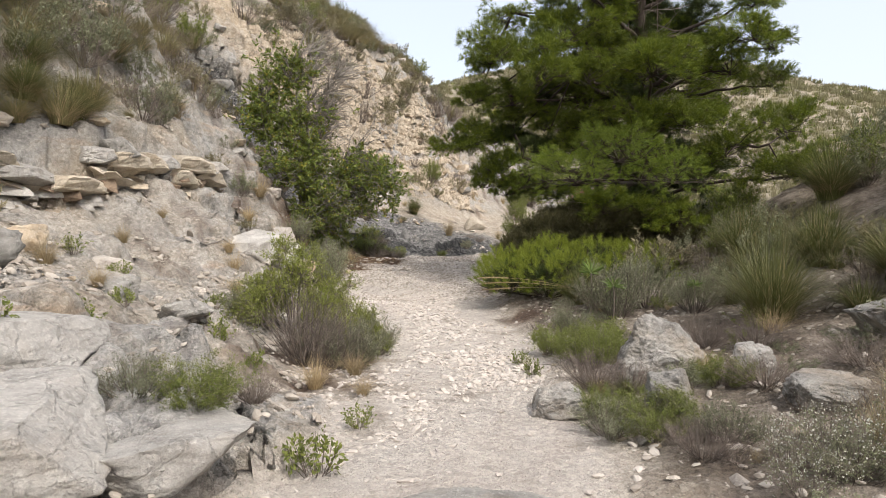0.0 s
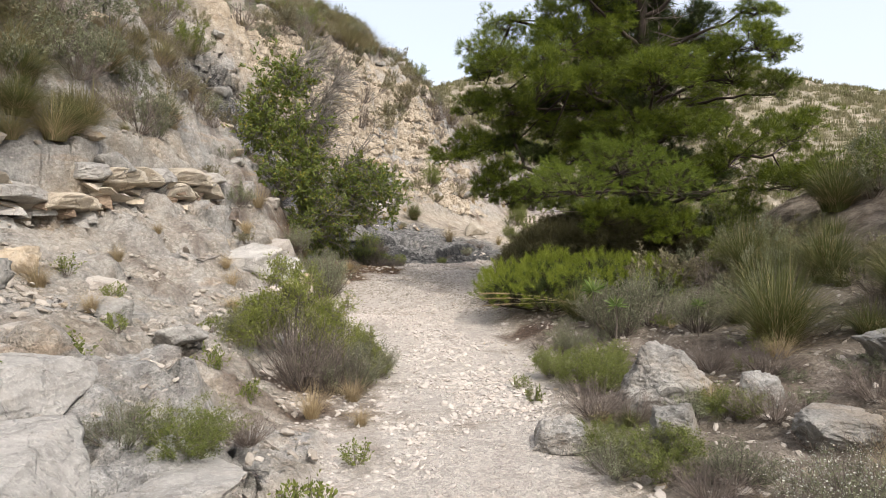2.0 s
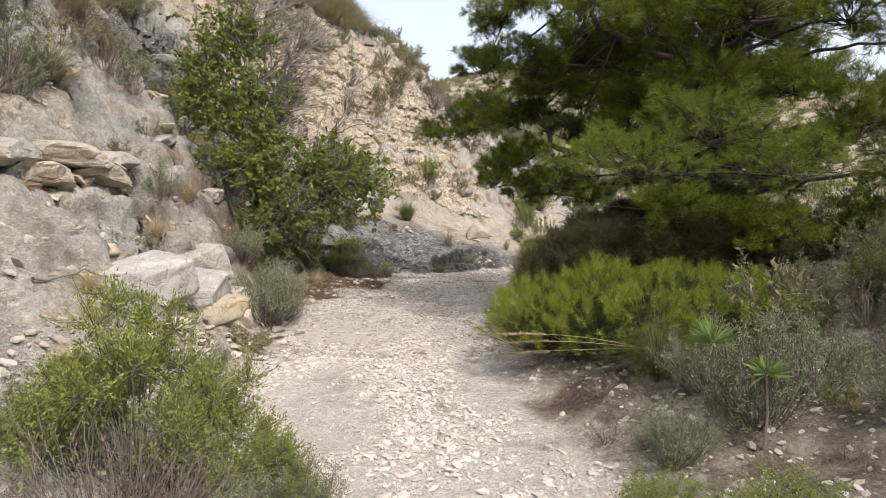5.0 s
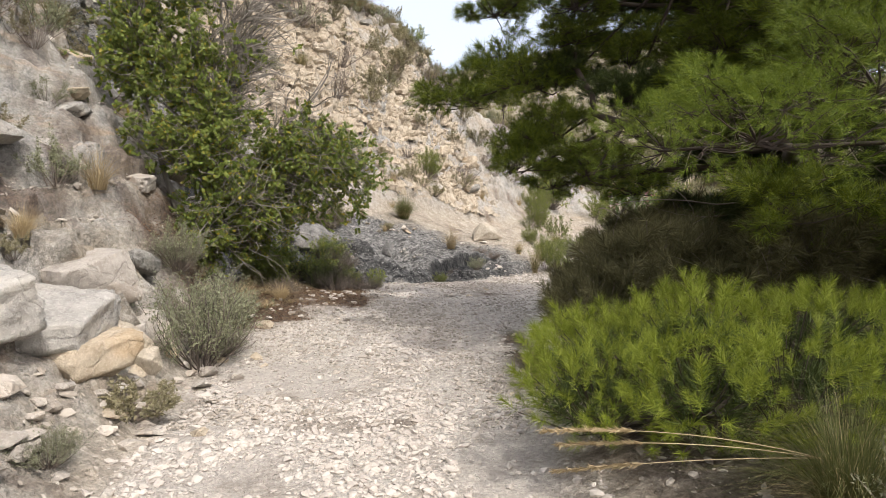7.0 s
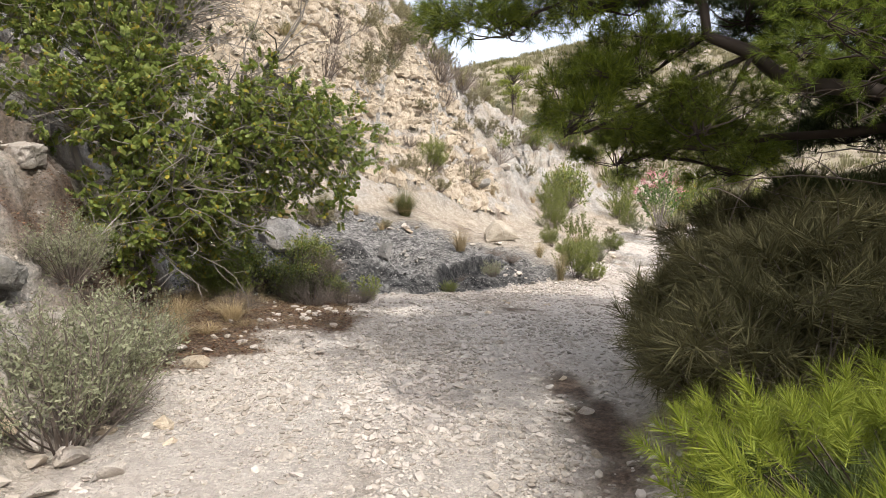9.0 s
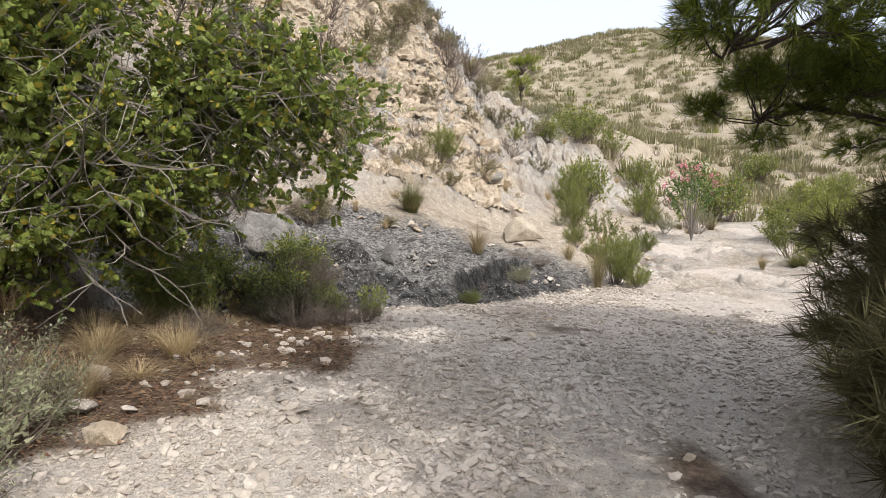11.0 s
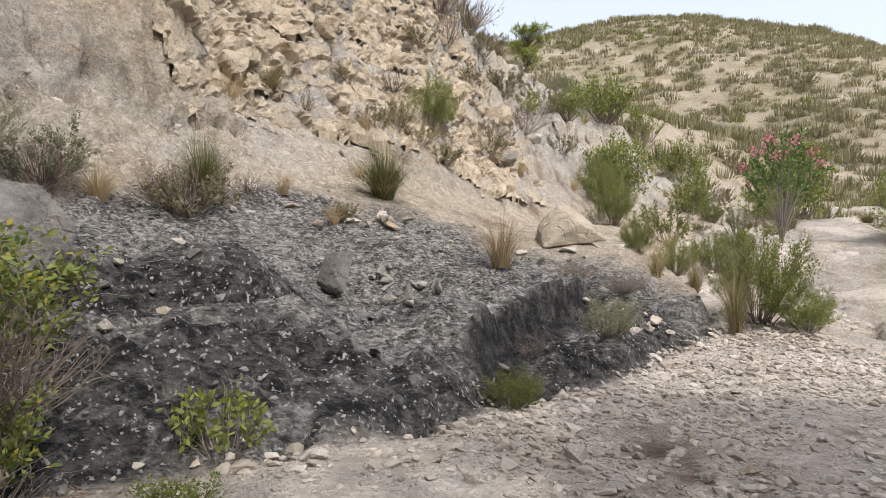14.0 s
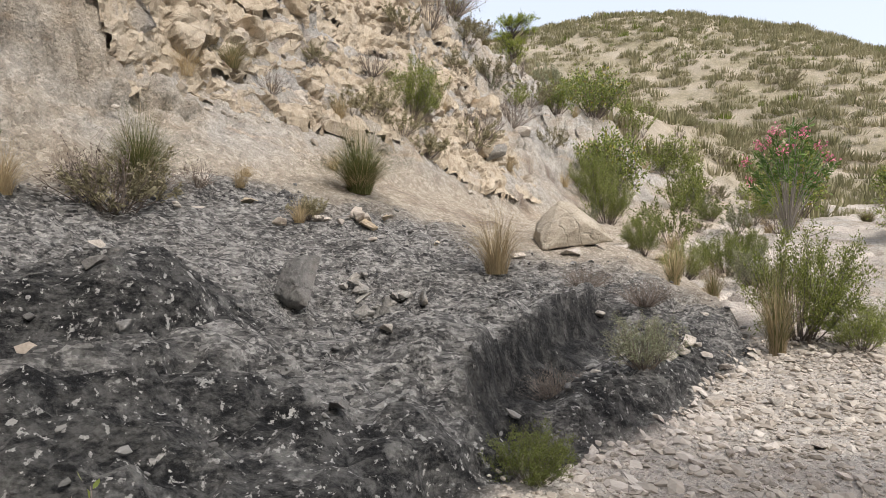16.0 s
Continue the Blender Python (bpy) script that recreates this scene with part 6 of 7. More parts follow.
def pine_tree():
    px, py = 4.4, 13.6
    pz = ground_z(px, py)
    base = empty("pine_tree", px, py, pz)
    tagged(base, "tall spreading pine with dark bark and bright green needle clumps", "tree")
    r = np.random.default_rng(17)
    trunk_acc, limbs, green, dead = Acc(), Acc(), Acc(), Acc()
    o = np.array([px, py, pz])

    def rel(p):
        return np.array(p, float) - o

    t = np.linspace(0, 1, 14)
    trunk = np.stack([px + 0.35 * np.sin(t * 3) - 0.5 * t, py + 0.3 * np.sin(t * 4 + 1) - 0.25, pz - 0.1 + 8.2 * t], -1)
    tube(trunk_acc, trunk - o, 0.24, 0.05, 10)

    wide, thin = [lobed(300 + k, 17, TUFTS, 29, 0.15) for k in range(6)], [lobed(310 + k, 22, [shoot(60 + j, 70) for j in range(3)], 15, 0.15, BOUGH) for k in range(3)]
    inner = [lobed(320 + k, 15, TUFTS, 34, 0.19, SHADENEEDLE) for k in range(2)]

    def clump(centre, radii, count, source, size=0.12, twigs=22, under=0.22, tufts=TUFTS):
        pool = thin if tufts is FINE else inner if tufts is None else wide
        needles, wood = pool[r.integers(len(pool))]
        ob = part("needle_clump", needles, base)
        grow = np.array(radii) * r.uniform(0.95, 1.2) * (1, 1, 1.6)
        ob.matrix_basis = pose(*centre, r.normal(0, 9), r.normal(0, 9), r.uniform(0, 360)) @ Matrix.Diagonal((*grow, 1))
        part("twigwork", wood, ob)
        tube(limbs, np.array([source, 0.5 * (np.array(source) + centre) - (0, 0, 0.06), np.array(centre) - (0, 0, 0.25 * grow[2])]), 0.02, 0.01, 4)

    def limb(height, ends, radius):
        """A limb from the trunk through bends, whose last point carries foliage."""
        at = np.array([np.interp(height, trunk[:, 2], trunk[:, k]) for k in range(3)])
        pts = np.array([at, *ends])
        s = np.linspace(0, 1, len(pts))
        q = np.linspace(0, 1, 12)
        fine = np.stack([np.interp(q, s, pts[:, k]) for k in range(3)], -1)
        fine[1:-1] = 0.25 * fine[:-2] + 0.5 * fine[1:-1] + 0.25 * fine[2:]
        fine += r.normal(0, 0.03, fine.shape)
        tube(limbs, fine - o, radius, radius * 0.3, 6)
        return fine

    # limbs that reach over the path
    a = limb(2.7, [(3.2, 13.3, 2.6), (2.3, 13.0, 2.75), (1.85, 12.95, 3.0), (1.75, 13.1, 3.6)], 0.075)
    clump(rel((1.35, 13.5, 3.55)), (0.75, 0.8, 0.5), 620, rel(a[-1]), 0.11)
    clump(rel((0.55, 13.7, 3.35)), (0.6, 0.7, 0.42), 320, rel(a[-2]), 0.11)
    clump(rel((1.2, 13.3, 2.5)), (0.65, 0.6, 0.4), 130, rel(a[6]), 0.085, 30)
    b = limb(4.2, [(3.2, 13.0, 4.4), (2.2, 12.4, 4.7), (1.5, 12.0, 5.0)], 0.07)
    clump(rel((1.35, 12.0, 4.95)), (0.8, 0.8, 0.55), 460, rel(b[-2]), 0.11)
    clump(rel((1.95, 11.1, 4.2)), (0.7, 0.7, 0.5), 460, rel(b[-5]), 0.115)
    for cx, cy, cz, w, n, k in ((1.0, 13.3, 4.2, 0.55, 260, 3), (1.8, 13.2, 3.9, 0.6, 300, 5), (2.5, 13.3, 3.7, 0.6, 320, 8), (3.2, 13.2, 4.2, 0.75, 340, 9), (3.0, 12.5, 3.6, 0.7, 320, 8)):
        clump(rel((cx, cy, cz)), (w, w, 0.5 * w), n, rel(b[11 - k]), 0.1)
    for cx, cy, cz, w, n, k in ((1.9, 12.9, 2.4, 0.45, 220, 6), (1.6, 13.3, 2.85, 0.5, 200, 8)):
        clump(rel((cx, cy, cz)), (w, w, 0.6 * w), n, rel(a[k]), 0.1, 30, 0.6)
    # high limb on the path's side
    e = limb(5.4, [(3.3, 13.5, 5.7), (2.2, 13.5, 6.0), (1.3, 13.7, 6.1)], 0.06)
    for cx, cy, cz, w in ((1.3, 14.0, 5.3, 0.55), (1.6, 13.6, 6.0, 0.6), (2.6, 13.6, 6.2, 0.7), (1.25, 14.6, 5.2, 0.5), (1.1, 14.6, 4.6, 0.45)):
        clump(rel((cx, cy, cz)), (w, w, 0.6 * w), 300, rel(e[-3]))
    # bright clumps that face the path
    c = limb(2.4, [(3.6, 12.2, 2.4), (2.9, 11.0, 2.3), (2.4, 10.4, 2.25)], 0.07)
    clump(rel((2.35, 10.35, 2.4)), (0.72, 0.6, 0.42), 860, rel(c[-1]), 0.1, 26, 0.25, FINE)
    clump(rel((3.1, 10.3, 2.75)), (0.75, 0.65, 0.45), 760, rel(c[-2]), 0.1, 26, 0.25, FINE)
    clump(rel((3.9, 10.3, 2.4)), (0.8, 0.7, 0.45), 620, rel(c[-4]), 0.1, 26, 0.25, FINE)
    clump(rel((2.0, 11.3, 2.45)), (0.5, 0.6, 0.35), 200, rel(c[-3]), 0.1, 26, 0.25, FINE)
    d = limb(3.0, [(4.9, 12.4, 3.0), (5.4, 11.4, 3.0), (5.9, 10.9, 2.9)], 0.07)
    clump(rel((5.2, 11.1, 3.0)), (0.85, 0.7, 0.5), 620, rel(d[-3]), 0.115)
    clump(rel((6.2, 11.0, 2.6)), (0.85, 0.75, 0.55), 620, rel(d[-1]), 0.115)
    clump(rel((6.6, 11.6, 3.4)), (0.8, 0.7, 0.45), 560, rel(d[-1]), 0.115)
    # foliage along the limb over the path, shade put into its colour
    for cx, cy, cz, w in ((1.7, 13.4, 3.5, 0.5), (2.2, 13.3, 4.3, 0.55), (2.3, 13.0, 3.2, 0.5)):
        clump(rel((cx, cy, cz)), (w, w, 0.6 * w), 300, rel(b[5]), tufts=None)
    # low boughs round the trunk
    for cx, cy, cz, w, n in ((3.3, 11.6, 1.9, 0.9, 420), (4.4, 11.4, 1.7, 0.95, 460), (5.6, 11.8, 1.8, 0.95, 420), (2.9, 12.9, 3.2, 0.9, 380), (3.6, 11.7, 3.3, 0.95, 500), (4.8, 11.6, 3.6, 1.0, 520), (3.0, 11.6, 4.3, 0.9, 480), (4.1, 11.5, 4.6, 1.0, 520), (5.6, 12.0, 4.6, 1.0, 480), (6.6, 12.3, 4.4, 0.9, 420), (6.8, 12.6, 5.2, 0.7, 300), (7.4, 12.0, 2.6, 0.9, 380)):
        s = limb(max(pz + 0.8, cz - 0.5), [((px + cx) / 2, (py + cy) / 2, cz - 0.15), (cx, cy, cz - 0.1)], 0.05)
        clump(rel((cx, cy, cz)), (0.85 * w, 0.7 * w, 0.42 * w), n, rel(s[-2]), 0.115)
    # boughs close to the trunk, their needles coloured dark to stand for shade
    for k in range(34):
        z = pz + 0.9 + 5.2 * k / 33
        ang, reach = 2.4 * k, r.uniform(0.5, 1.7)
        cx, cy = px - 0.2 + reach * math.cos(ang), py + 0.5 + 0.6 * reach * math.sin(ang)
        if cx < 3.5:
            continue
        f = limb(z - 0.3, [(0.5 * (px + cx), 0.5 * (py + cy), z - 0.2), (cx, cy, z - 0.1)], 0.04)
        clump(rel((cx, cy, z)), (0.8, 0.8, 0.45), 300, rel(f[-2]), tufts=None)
    # a low bough beyond the trunk, over the path's edge
    f = limb(2.6, [(3.3, 14.0, 2.5), (2.4, 14.3, 2.4), (1.9, 14.4, 2.3)], 0.05)
    for cx, cy, cz, w in ((1.85, 14.4, 2.4, 0.5), (2.4, 14.5, 2.65, 0.6), (2.9, 14.6, 2.4, 0.6)):
        clump(rel((cx, cy, cz)), (w, w, 0.6 * w), 300, rel(f[-2]))
    # the crown above
    for k in range(34):
        h = 0.34 + 0.40 * (k / 33)
        if k % 2:
            continue
        z = pz + 8.2 * h
        ang = k * 2.4 + r.normal(0, 0.3)
        reach = np.interp(h, [0.3, 0.5, 0.7, 0.9, 1.0], [2.5, 2.6, 2.1, 1.2, 0.4]) * r.uniform(0.7, 1.05)
        end = (px - 0.2 + reach * math.cos(ang), py - 0.2 + reach * math.sin(ang), z + 0.35 * reach * r.uniform(0.0, 0.6))
        mid = (px + 0.5 * reach * math.cos(ang), py + 0.5 * reach * math.sin(ang), z + 0.1)
        f = limb(z - 0.2, [mid, end], 0.05)
        w = r.uniform(0.6, 0.9)
        clump(rel(end), (0.85 * w, 0.85 * w, 0.5 * w), 340, rel(f[-2]), 0.115)
        if k % 4 == 0:
            clump(rel(f[6]) + np.array([0, 0, 0.3]), (0.75, 0.75, 0.45), 220, rel(f[6]), 0.11)
    # bare dead twigs inside
    for _ in range(110):
        z = pz + r.uniform(1.0, 7)
        at = np.array([np.interp(z, trunk[:, 2], trunk[:, k]) for k in range(3)])
        ang = r.uniform(0, 6.28)
        tw = wander(r, at - o, (math.cos(ang), math.sin(ang), r.normal(0.05, 0.25)), r.uniform(1.0, 2.6), 8, 0.16)
        tube(dead, tw, 0.016, 0.003)
        for _ in range(5):
            k = r.integers(2, 8)
            tube(dead, wander(r, tw[k], unit(tw[k] - tw[k - 1] + r.normal(0, 0.6, 3)), r.uniform(0.25, 0.7), 5, 0.25), 0.006, 0.002)
    part("trunk", trunk_acc.mesh("trunk", BARK, True), base, "dark furrowed trunk")
    part("branchwork", limbs.mesh("branchwork", BARK, True), base)
    part("deadwood", dead.mesh("deadwood", TWIG), base, "bare dead twigs")


def young_pine():
    x, y = 1.95, 10.4
    z = ground_z(x, y)
    base = empty("young_pine", x, y, z)
    tagged(base, "low spreading young pine with bright yellow-green needles", "tree")
    r = np.random.default_rng(23)
    wood, green, shade_acc = Acc(), Acc(), Acc()
    shoots = [shoot(k) for k in range(4)]
    pads = np.array([(-0.75, -0.35, 0.38, 0.46), (-0.55, 0.1, 0.58, 0.5), (-0.2, -0.55, 0.45, 0.5), (0.0, 0.0, 0.75, 0.55), (0.35, -0.6, 0.5, 0.5), (0.65, -0.1, 0.72, 0.55), (1.2, -0.2, 0.66, 0.58), (0.2, 0.5, 0.66, 0.55), (1.1, 0.4, 0.7, 0.55), (-0.6, 0.55, 0.42, 0.42), (1.75, 0.0, 0.55, 0.55), (0.9, -0.65, 0.42, 0.48), (1.5, -0.55, 0.45, 0.5)])
    pads[:, 2] *= 0.72
    pos, way = [], []
    for cx, cy, cz, w in pads:
        stem = wander(r, (cx * 0.1, cy * 0.1, -0.05), unit(np.array([cx, cy, cz])), math.hypot(cx, cy, cz) * 0.9, 6, 0.12)
        tube(wood, stem, 0.02, 0.008, 5)
        for _ in range(125):
            d = unit(r.normal(size=3) + (0, 0, 0.35))
            p = np.array([cx, cy, cz]) + d * w * (1, 1, 0.6) * r.uniform(0.72, 1.12)
            if p[2] < 0.06 or (np.linalg.norm((p - pads[:, :3]) / (1, 1, 0.6), axis=1) < 0.62 * pads[:, 3]).any():
                continue
            pos.append(p)
            way.append(unit(d * 0.7 + (0, 0, 0.6) + r.normal(0, 0.3, 3)))
            if r.random() < 0.5:
                tube(wood, np.array([stem[-2], 0.5 * (stem[-2] + p) - (0, 0, 0.04), p]), 0.006, 0.003)
        # inner fill in the shade colour, so gaps between the shoots look dark
        pad(wood, shade_acc, r, (cx, cy, cz), (0.72 * w, 0.72 * w, 0.42 * w), 90, (cx * 0.35, cy * 0.35, 0.15), 0.12, 12, 0.5)
    pos, way = np.array(pos), np.array(way)
    kind = r.integers(0, 4, len(pos))
    for k in range(4):
        s = kind == k
        scatter(green, *shoots[k], pos[s], way[s], r.uniform(0, 6.28, s.sum()), r.uniform(0.095, 0.15, s.sum()))
    part("branchwork", wood.mesh("branchwork", BARK), base)
    part("old_needles", shade_acc.mesh("old_needles", SHADENEEDLE), base, "inner needles, shade put into their dull green")
    part("foliage", green.mesh("foliage", YOUNG), base)


pine_tree()
young_pine()


def dead_heap(x, y, spots, seed):
    base = empty("dead_brush", x, y, ground_z(x, y))
    tagged(base, "dark hanging heap of dead pine twigs and needles", "brush", "dead brush")
    r = np.random.default_rng(seed)
    wood, green = Acc(), Acc()
    for cx, cy, cz, w, n in spots:
        pad(wood, green, r, (cx, cy, cz), (w, 0.85 * w, 0.7 * w), int(0.75 * n), (cx * 0.5, cy * 0.5, 0.1), 0.19, 110, 0.6, FINE)
    part("brushwood", wood.mesh("brushwood", TWIG), base)
    part("foliage", green.mesh("foliage", DEADNEEDLE), base, "dry brown needles")


dead_heap(2.3, 12.2, ((-0.45, -0.1, 0.45, 0.6, 420), (0.1, 0.2, 0.8, 0.75, 560), (0.6, -0.2, 0.6, 0.7, 480), (-0.3, 0.8, 0.45, 0.6, 380)), 5)
dead_heap(3.9, 11.9, ((-0.5, 0.0, 0.55, 0.75, 480), (0.4, 0.1, 0.55, 0.8, 480), (1.2, 0.2, 0.5, 0.75, 420)), 6)
dead_heap(2.9, 13.8, ((-0.4, 0.0, 0.55, 0.75, 420), (0.5, 0.2, 0.6, 0.8, 420)), 7)


# heap added to stand for dark shade where pale slope showed under the boughs
dead_heap(3.6, 14.4, ((-0.6, 0.0, 0.8, 0.75, 420), (0.2, 0.2, 0.9, 0.85, 480), (1.0, 0.3, 0.85, 0.85, 480), (1.8, 0.3, 0.7, 0.8, 420)), 8)


# ---- carob ----
def compound_leaf(pairs=4):
    """A leaf of paired leaflets along z, of length 1."""
    tv = np.array([[0, 0, 0], [-0.12, 0.04, 0.14], [0.12, 0.04, 0.14], [-0.13, 0.04, 0.30], [0.13, 0.04, 0.30], [0, 0, 0.42]])
    tf = np.array([[0, 2, 1], [1, 2, 4], [1, 4, 3], [3, 4, 5]])
    acc = Acc()
    pos, way = [], []
    for k in range(pairs):
        for s in (-1, 1):
            pos.append((0, 0, 0.15 + 0.8 * k / pairs))
            way.append((s, 0.25, 0.55))
    pos.append((0, 0, 0.85))
    way.append((0, 0.1, 1))
    scatter(acc, tv, tf, np.array(pos), np.array(way), np.zeros(len(pos)), np.ones(len(pos)))
    return np.concatenate(acc.v), np.concatenate(acc.f)


def carob_tree():
    cx, cy = -3.05, 15.75
    cz = ground_z(cx, cy)
    base = empty("carob_tree", cx, cy, cz)
    tagged(base, "bushy carob tree with glossy paired leaves and bare grey twigs", "tree")
    r = np.random.default_rng(31)
    wood, twigs, leaves = Acc(), Acc(), Acc()
    o = np.array([cx, cy, cz])
    tv, tf = compound_leaf()
    pos, way = [], []

    def spray(centre, radii, count, source, leafy=1.0):
        centre, radii = np.array(centre, float) - o, np.array(radii, float)
        source = np.array(source, float) - o
        for _ in range(count):
            d = unit(r.normal(size=3))
            end = centre + d * radii * r.uniform(0.3, 1.0)
            mid = 0.5 * (source + end) + r.normal(0, 0.12, 3)
            t = np.linspace(0, 1, 6)[:, None]
            s = (1 - t) ** 2 * source + 2 * t * (1 - t) * mid + t * t * end
            tube(wood, s, 0.011, 0.004)
            for _ in range(3):
                k = r.integers(2, 6)
                tw = wander(r, s[k], unit(s[k] - s[k - 1] + r.normal(0, 0.6, 3)), r.uniform(0.2, 0.45), 4, 0.2)
                tube(wood, tw, 0.005, 0.002)
                if r.random() < 0.82 * leafy:
                    for _ in range(4):
                        j = r.integers(1, 4)
                        pos.append(tw[j] + r.normal(0, 0.01, 3))
                        way.append(unit(tw[j] - tw[j - 1]) * 0.6 + r.normal(0, 0.6, 3))

    stems = []
    # low bare boughs that hang over the litter
    for _ in range(26):
        tw = wander(r, np.array([r.normal(0.1, 0.2), r.normal(-0.2, 0.2), r.uniform(0.3, 1.2)]), unit(np.array([r.uniform(0.1, 1.0), r.uniform(-1.0, 0.3), r.normal(0.05, 0.2)])), r.uniform(0.8, 1.7), 9, 0.16)
        tube(twigs, tw, 0.014, 0.004)
        for _ in range(5):
            j = r.integers(3, 9)
            tube(twigs, wander(r, tw[j], unit(tw[j] - tw[j - 1] + r.normal(0, 0.45, 3)), r.uniform(0.2, 0.5), 5, 0.2), 0.005, 0.002)
    for ex, ey, ez in ((-3.3, 15.6, 5.6), (-2.4, 15.8, 5.2), (-3.9, 15.4, 4.3), (-1.9, 16.3, 3.6), (-2.7, 15.1, 3.9), (-3.0, 16.3, 5.9)):
        t = np.linspace(0, 1, 9)[:, None]
        root = np.array([cx, cy, cz - 0.05]) + r.normal(0, 0.1, 3) * (1, 1, 0)
        end = np.array([ex, ey, ez])
        mid = 0.5 * (root + end) + r.normal(0, 0.25, 3)
        s = (1 - t) ** 2 * root + 2 * t * (1 - t) * mid + t * t * end + r.normal(0, 0.03, (9, 3)) * (t > 0)
        tube(wood, s - o, 0.055, 0.018, 6)
        stems.append(s)
    spray((-3.4, 15.5, 5.4), (0.8, 0.7, 0.7), 50, stems[0][-2])
    spray((-3.3, 15.3, 4.3), (0.8, 0.6, 0.7), 55, stems[0][5])
    spray((-4.0, 15.3, 4.0), (0.6, 0.5, 0.6), 50, stems[2][-2])
    spray((-3.5, 15.0, 3.2), (0.8, 0.5, 0.6), 50, stems[4][4])
    spray((-2.7, 15.0, 2.6), (0.8, 0.5, 0.6), 52, stems[4][5])
    spray((-1.9, 15.9, 2.7), (0.7, 0.6, 0.55), 50, stems[3][6])
    spray((-1.2, 16.5, 2.85), (0.6, 0.5, 0.42), 48, stems[3][7])
    spray((-2.8, 15.0, 1.7), (0.8, 0.5, 0.5), 65, stems[4][2])
    spray((-3.3, 14.9, 1.35), (0.5, 0.4, 0.4), 40, stems[4][1])
    spray((-2.4, 15.9, 4.4), (0.7, 0.6, 0.6), 26, stems[1][6], 0.2)
    spray((-2.9, 16.2, 5.6), (0.8, 0.6, 0.6), 30, stems[5][-2], 0.25)
    spray((-3.1, 15.3, 3.7), (0.7, 0.5, 0.5), 45, stems[0][4])
    spray((-2.6, 15.3, 3.3), (0.6, 0.5, 0.5), 40, stems[4][6])
    spray((-2.3, 15.5, 2.0), (0.6, 0.5, 0.5), 45, stems[3][4])
    spray((-3.9, 15.2, 4.9), (0.55, 0.5, 0.6), 40, stems[2][-1])
    spray((-0.95, 15.9, 2.55), (0.4, 0.4, 0.35), 24, stems[3][8])
    spray((-1.5, 15.6, 2.65), (0.5, 0.4, 0.4), 18, stems[3][6])
    spray((-2.5, 15.2, 2.2), (0.6, 0.4, 0.4), 30, stems[4][3])
    spray((-1.95, 16.3, 2.35), (0.5, 0.5, 0.5), 22, stems[3][5])
    spray((-2.25, 16.0, 1.85), (0.5, 0.5, 0.4), 36, stems[3][4])
    spray((-2.45, 16.5, 1.45), (0.4, 0.4, 0.35), 30, stems[3][3])
    spray((-1.7, 15.9, 3.05), (0.5, 0.5, 0.4), 18, stems[3][7])
    spray((-1.15, 16.0, 2.15), (0.45, 0.35, 0.25), 18, stems[3][7])
    spray((-0.9, 16.1, 2.4), (0.3, 0.3, 0.2), 16, stems[3][8])
    spray((-1.6, 16.1, 2.0), (0.4, 0.3, 0.3), 13, stems[3][6])
    # bare twigs on the sunny side
    for _ in range(330):
        s = stems[r.choice([1, 5, 5, 1, 1, 0, 3])]
        k = r.integers(4, 9)
        tw = wander(r, s[k] - o, unit(np.array([0.7, r.normal(0, 0.5), 0.55 + r.normal(0, 0.3)])), r.uniform(0.5, 1.2), 7, 0.2)
        tube(twigs, tw, 0.014, 0.005)
        for _ in range(5):
            j = r.integers(2, 7)
            tube(twigs, wander(r, tw[j], unit(tw[j] - tw[j - 1] + r.normal(0, 0.5, 3)), r.uniform(0.15, 0.4), 4, 0.25), 0.004, 0.0015)
    scatter(leaves, tv, tf, np.array(pos), np.array(way), r.uniform(0, 6.28, len(pos)), 0.125 * r.uniform(0.7, 1.2, len(pos)))
    part("trunk", wood.mesh("trunk", GREYBARK), base, "several grey stems")
    part("brushwood", twigs.mesh("brushwood", GREYBARK), base, "leafless grey twigs")
    part("foliage", leaves.mesh("foliage", CAROB), base)


carob_tree()


# ---- flower spikes, rosettes, oleander ----
def flower_spikes():
    root = np.array([2.05, 9.25, ground_z(2.05, 9.25) + 0.26])
    for k, (ex, ey, ez) in enumerate(((0.72, 9.2, 0.72), (0.8, 9.25, 0.64), (0.76, 9.15, 0.55))):
        base = empty("flower_spike", *root)
        tagged(base, "long pale feathery flower spike arching over the path", "grass", "flower spikes")
        end = np.array([ex, ey, ez]) - root
        t = np.linspace(0, 1, 14)[:, None]
        s = (1 - t) ** 2 * 0 + 2 * t * (1 - t) * (end * 0.5 + np.array([0, 0, 0.1 - 0.03 * k])) + t * t * end
        stalk, ear = Acc(), Acc()
        tube(stalk, s, 0.003, 0.002)
        r = np.random.default_rng(k)
        tv, tf = leaf_template(0.3, 1.0, points=3)
        n = 420
        u = r.uniform(0.68, 1.0, n)
        p = np.stack([np.interp(u, t[:, 0], s[:, j]) for j in range(3)], -1)
        scatter(ear, tv, tf, p, unit(end)[None] + r.normal(0, 0.35, (n, 3)), r.uniform(0, 6.28, n), r.uniform(0.02, 0.04, n))
        part("stalk", stalk.mesh("stalk", STRAW), base)
        part("ear", ear.mesh("ear", STRAW), base, "pale feathery ear")


flower_spikes()


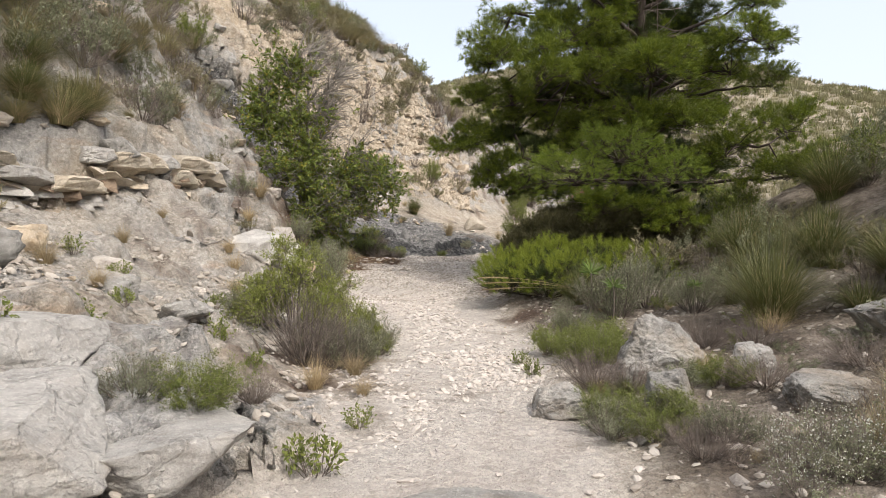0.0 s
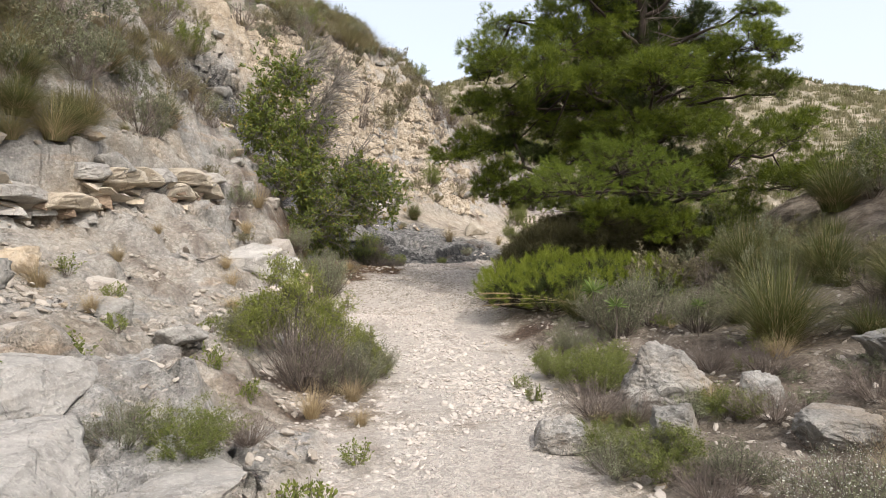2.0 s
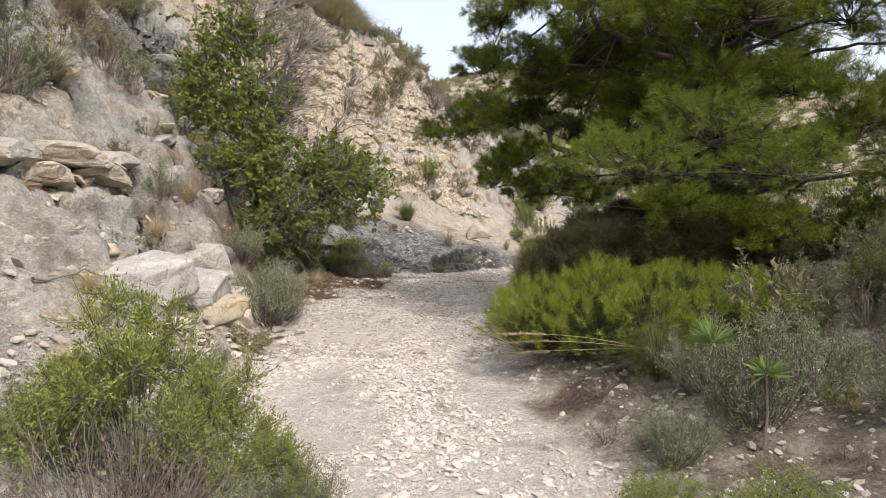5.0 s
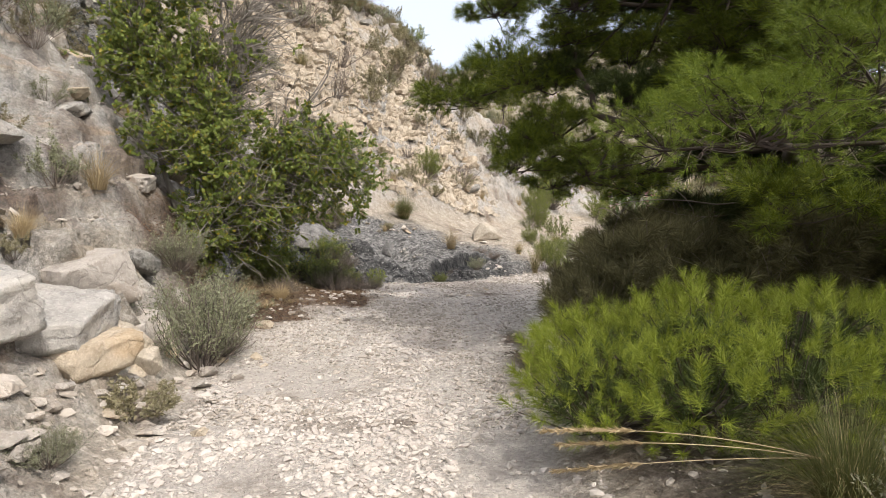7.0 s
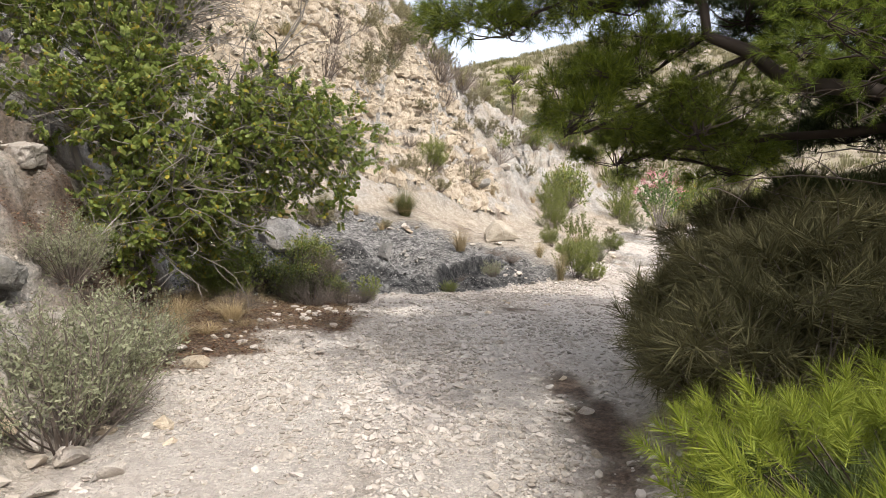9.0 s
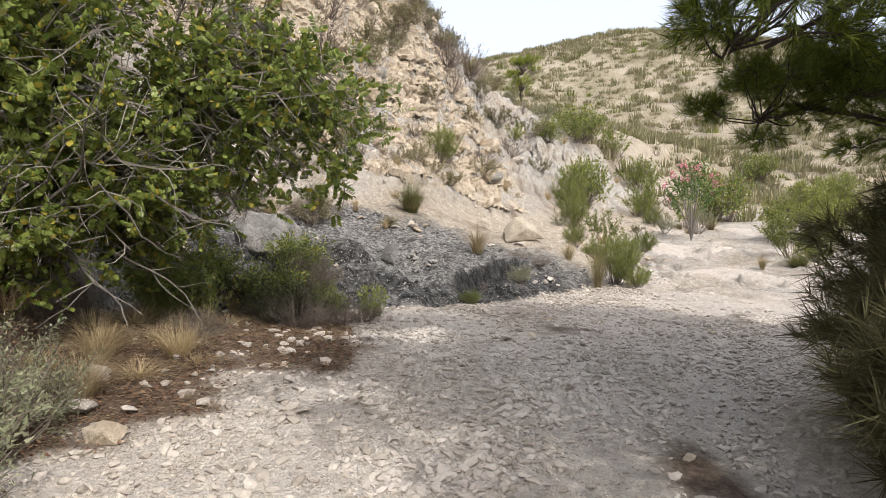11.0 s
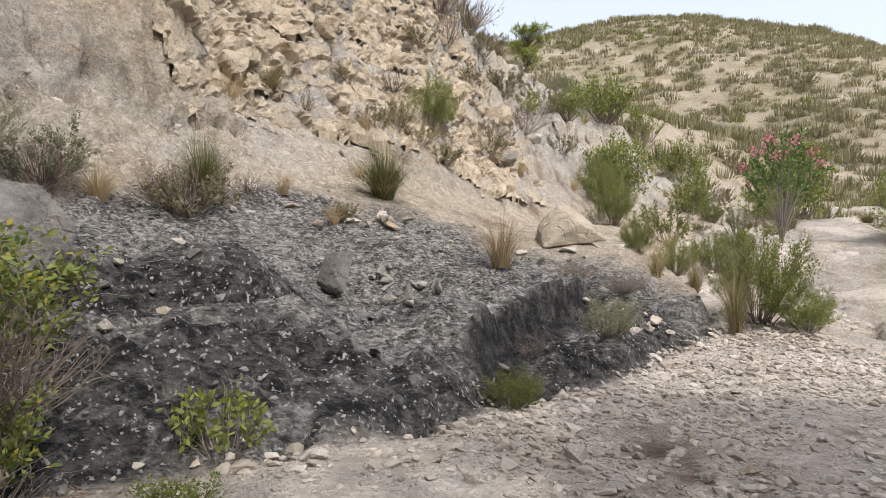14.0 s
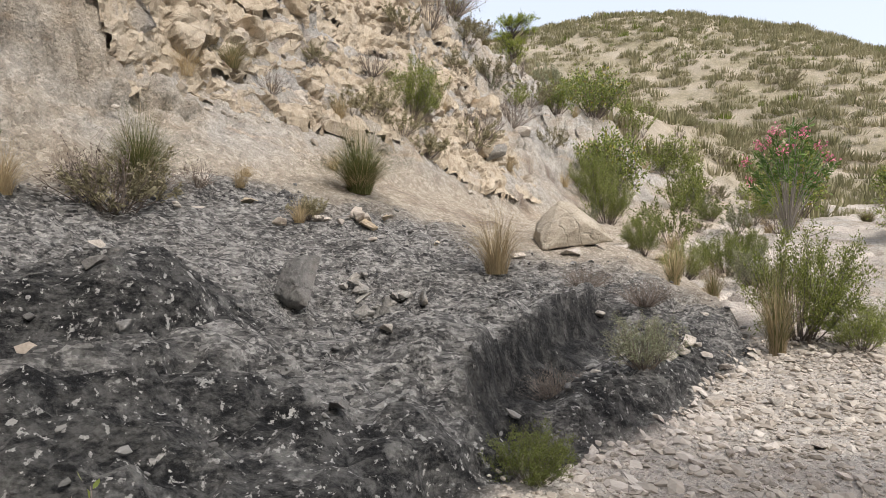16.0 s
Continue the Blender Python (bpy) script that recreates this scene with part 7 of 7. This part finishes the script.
def fallen_branch(x0, y0, x1, y1):
    """A bare stick lying on the slope."""
    base = empty("fallen_branch", x0, y0, ground_z(x0, y0))
    tagged(base, "bare grey fallen branch lying on the stony slope", "branch")
    r = np.random.default_rng(9)
    t = np.linspace(0, 1, 8)
    line = np.stack([x0 + (x1 - x0) * t, y0 + (y1 - y0) * t, [ground_z(x0 + (x1 - x0) * u, y0 + (y1 - y0) * u) + 0.035 for u in t]], -1) - np.array(base.location)
    line[1:-1] += r.normal(0, 0.012, (6, 3))
    stick, twigs = Acc(), Acc()
    tube(stick, line, 0.016, 0.007, 6)
    for k in (3, 5, 6):
        tube(twigs, wander(r, line[k], unit(np.array([r.normal(), r.normal(), 0.6])), 0.18, 5, 0.2), 0.006, 0.002)
    part("stick", stick.mesh("stick", GREYBARK, True), base)
    part("twigs", twigs.mesh("twigs", GREYBARK), base)


fallen_branch(-3.29, 9.23, -3.02, 10.24)


def rosette_mesh(seed):
    r = np.random.default_rng(seed)
    stem, leaves = Acc(), Acc()
    top = np.array([r.normal(0, 0.05), r.normal(0, 0.05), 0.62])
    tube(stem, np.array([[0, 0, 0], top * 0.5 + (0.02, 0, 0), top]), 0.012, 0.008, 5)
    n = 60
    d = unit(np.stack([r.normal(size=n), r.normal(size=n), r.uniform(-0.3, 1.4, n)], -1))
    tv, tf = leaf_template(0.1, 1.0)
    scatter(leaves, tv, tf, np.tile(top, (n, 1)) + d * 0.01, d, r.uniform(0, 6.28, n), r.uniform(0.13, 0.22, n))
    return stem.mesh("stem", TWIG), leaves.mesh("leaves", ROSETTE)


rosette = Kind("spurge", "spurge with a spiky green leaf rosette on a bare stem", "herb", [[("stem", s), ("foliage", f)] for s, f in (rosette_mesh(k) for k in (1, 2))], "spurges")
rosette.put(1.95, 7.75, 1.0, 0)
rosette.put(2.15, 7.5, 0.8, 0)
rosette.put(3.0, 7.2, 0.6, 0)


def oleander():
    x, y = 7.3, 28.6
    z = ground_z(x, y)
    base = empty("oleander", x, y, z)
    tagged(base, "oleander with bare stems and pink flowers beside the stream bed", "bush")
    r = np.random.default_rng(6)
    leaves = Acc()
    tv, tf = leaf_template(0.2, 1.0)
    petal = leaf_template(0.8, 1.0)
    tips = []
    for k in range(30):
        a, q = 2.4 * k, math.sqrt((k + 0.5) / 30)
        tip = np.array([math.cos(a) * 0.85 * q, math.sin(a) * 0.85 * q, 2.15 - 0.75 * q * q + r.normal(0, 0.15)])
        t = np.linspace(0, 1, 7)[:, None]
        mid = tip * (0.25, 0.25, 0.6) + r.normal(0, 0.05, 3)
        line = 2 * t * (1 - t) * mid + t * t * tip
        stem = Acc()
        tube(stem, line, 0.013, 0.005, 4)
        part("stem", stem.mesh("stem", GREYBARK), base)
        n = 46
        u = r.uniform(0.62, 1.0, n)
        p = np.stack([np.interp(u, t[:, 0], line[:, j]) for j in range(3)], -1)
        d = unit(tip - mid) * 0.6 + r.normal(0, 0.55, (n, 3))
        scatter(leaves, tv, tf, p, d, r.uniform(0, 6.28, n), r.uniform(0.1, 0.17, n))
        tips.append(tip)
    part("foliage", leaves.mesh("foliage", OLEANDER), base)
    for k in (1, 4, 6, 9, 11, 13, 15, 16, 18, 20, 22, 24, 27, 29):
        acc = Acc()
        n = 30
        scatter(acc, *petal, tips[k] + r.normal(0, 0.055, (n, 3)) + (0, 0, 0.06), r.normal(size=(n, 3)), r.uniform(0, 6.28, n), np.full(n, 0.05))
        tagged(part("flower_head", acc.mesh("flower_head", PINK), base), "cluster of pink flowers", kind="stuff")


oleander()


def far_tree(x, y, height, seed, label):
    z = ground_z(x, y)
    base = empty("far_pine", x, y, z)
    tagged(base, label, "tree")
    r = np.random.default_rng(seed)
    wood, green = Acc(), Acc()
    tube(wood, wander(r, (0, 0, -0.1), (0, 0, 1), height * 0.9, 7, 0.06), 0.02 * height, 0.005 * height, 6)
    for _ in range(13):
        a, h = r.uniform(0, 6.28), r.uniform(0.35, 1.0)
        w = height * 0.3 * (1.15 - 0.8 * abs(h - 0.6))
        c = (math.cos(a) * w * r.random(), math.sin(a) * w * r.random(), height * h)
        pad(wood, green, r, c, (w * 0.55, w * 0.55, w * 0.25), 22, (0, 0, height * h * 0.75), 0.2, 6)
    part("trunk", wood.mesh("trunk", BARK), base)
    part("crown", green.mesh("crown", YOUNG), base)


far_tree(4.3, 41.5, 2.6, 1, "small round pine on the shoulder of the hill")
far_tree(-3.2, 50, 4.5, 2, "pine standing on the ridge")
far_tree(-5.5, 49, 4.0, 3, "pine standing on the ridge")
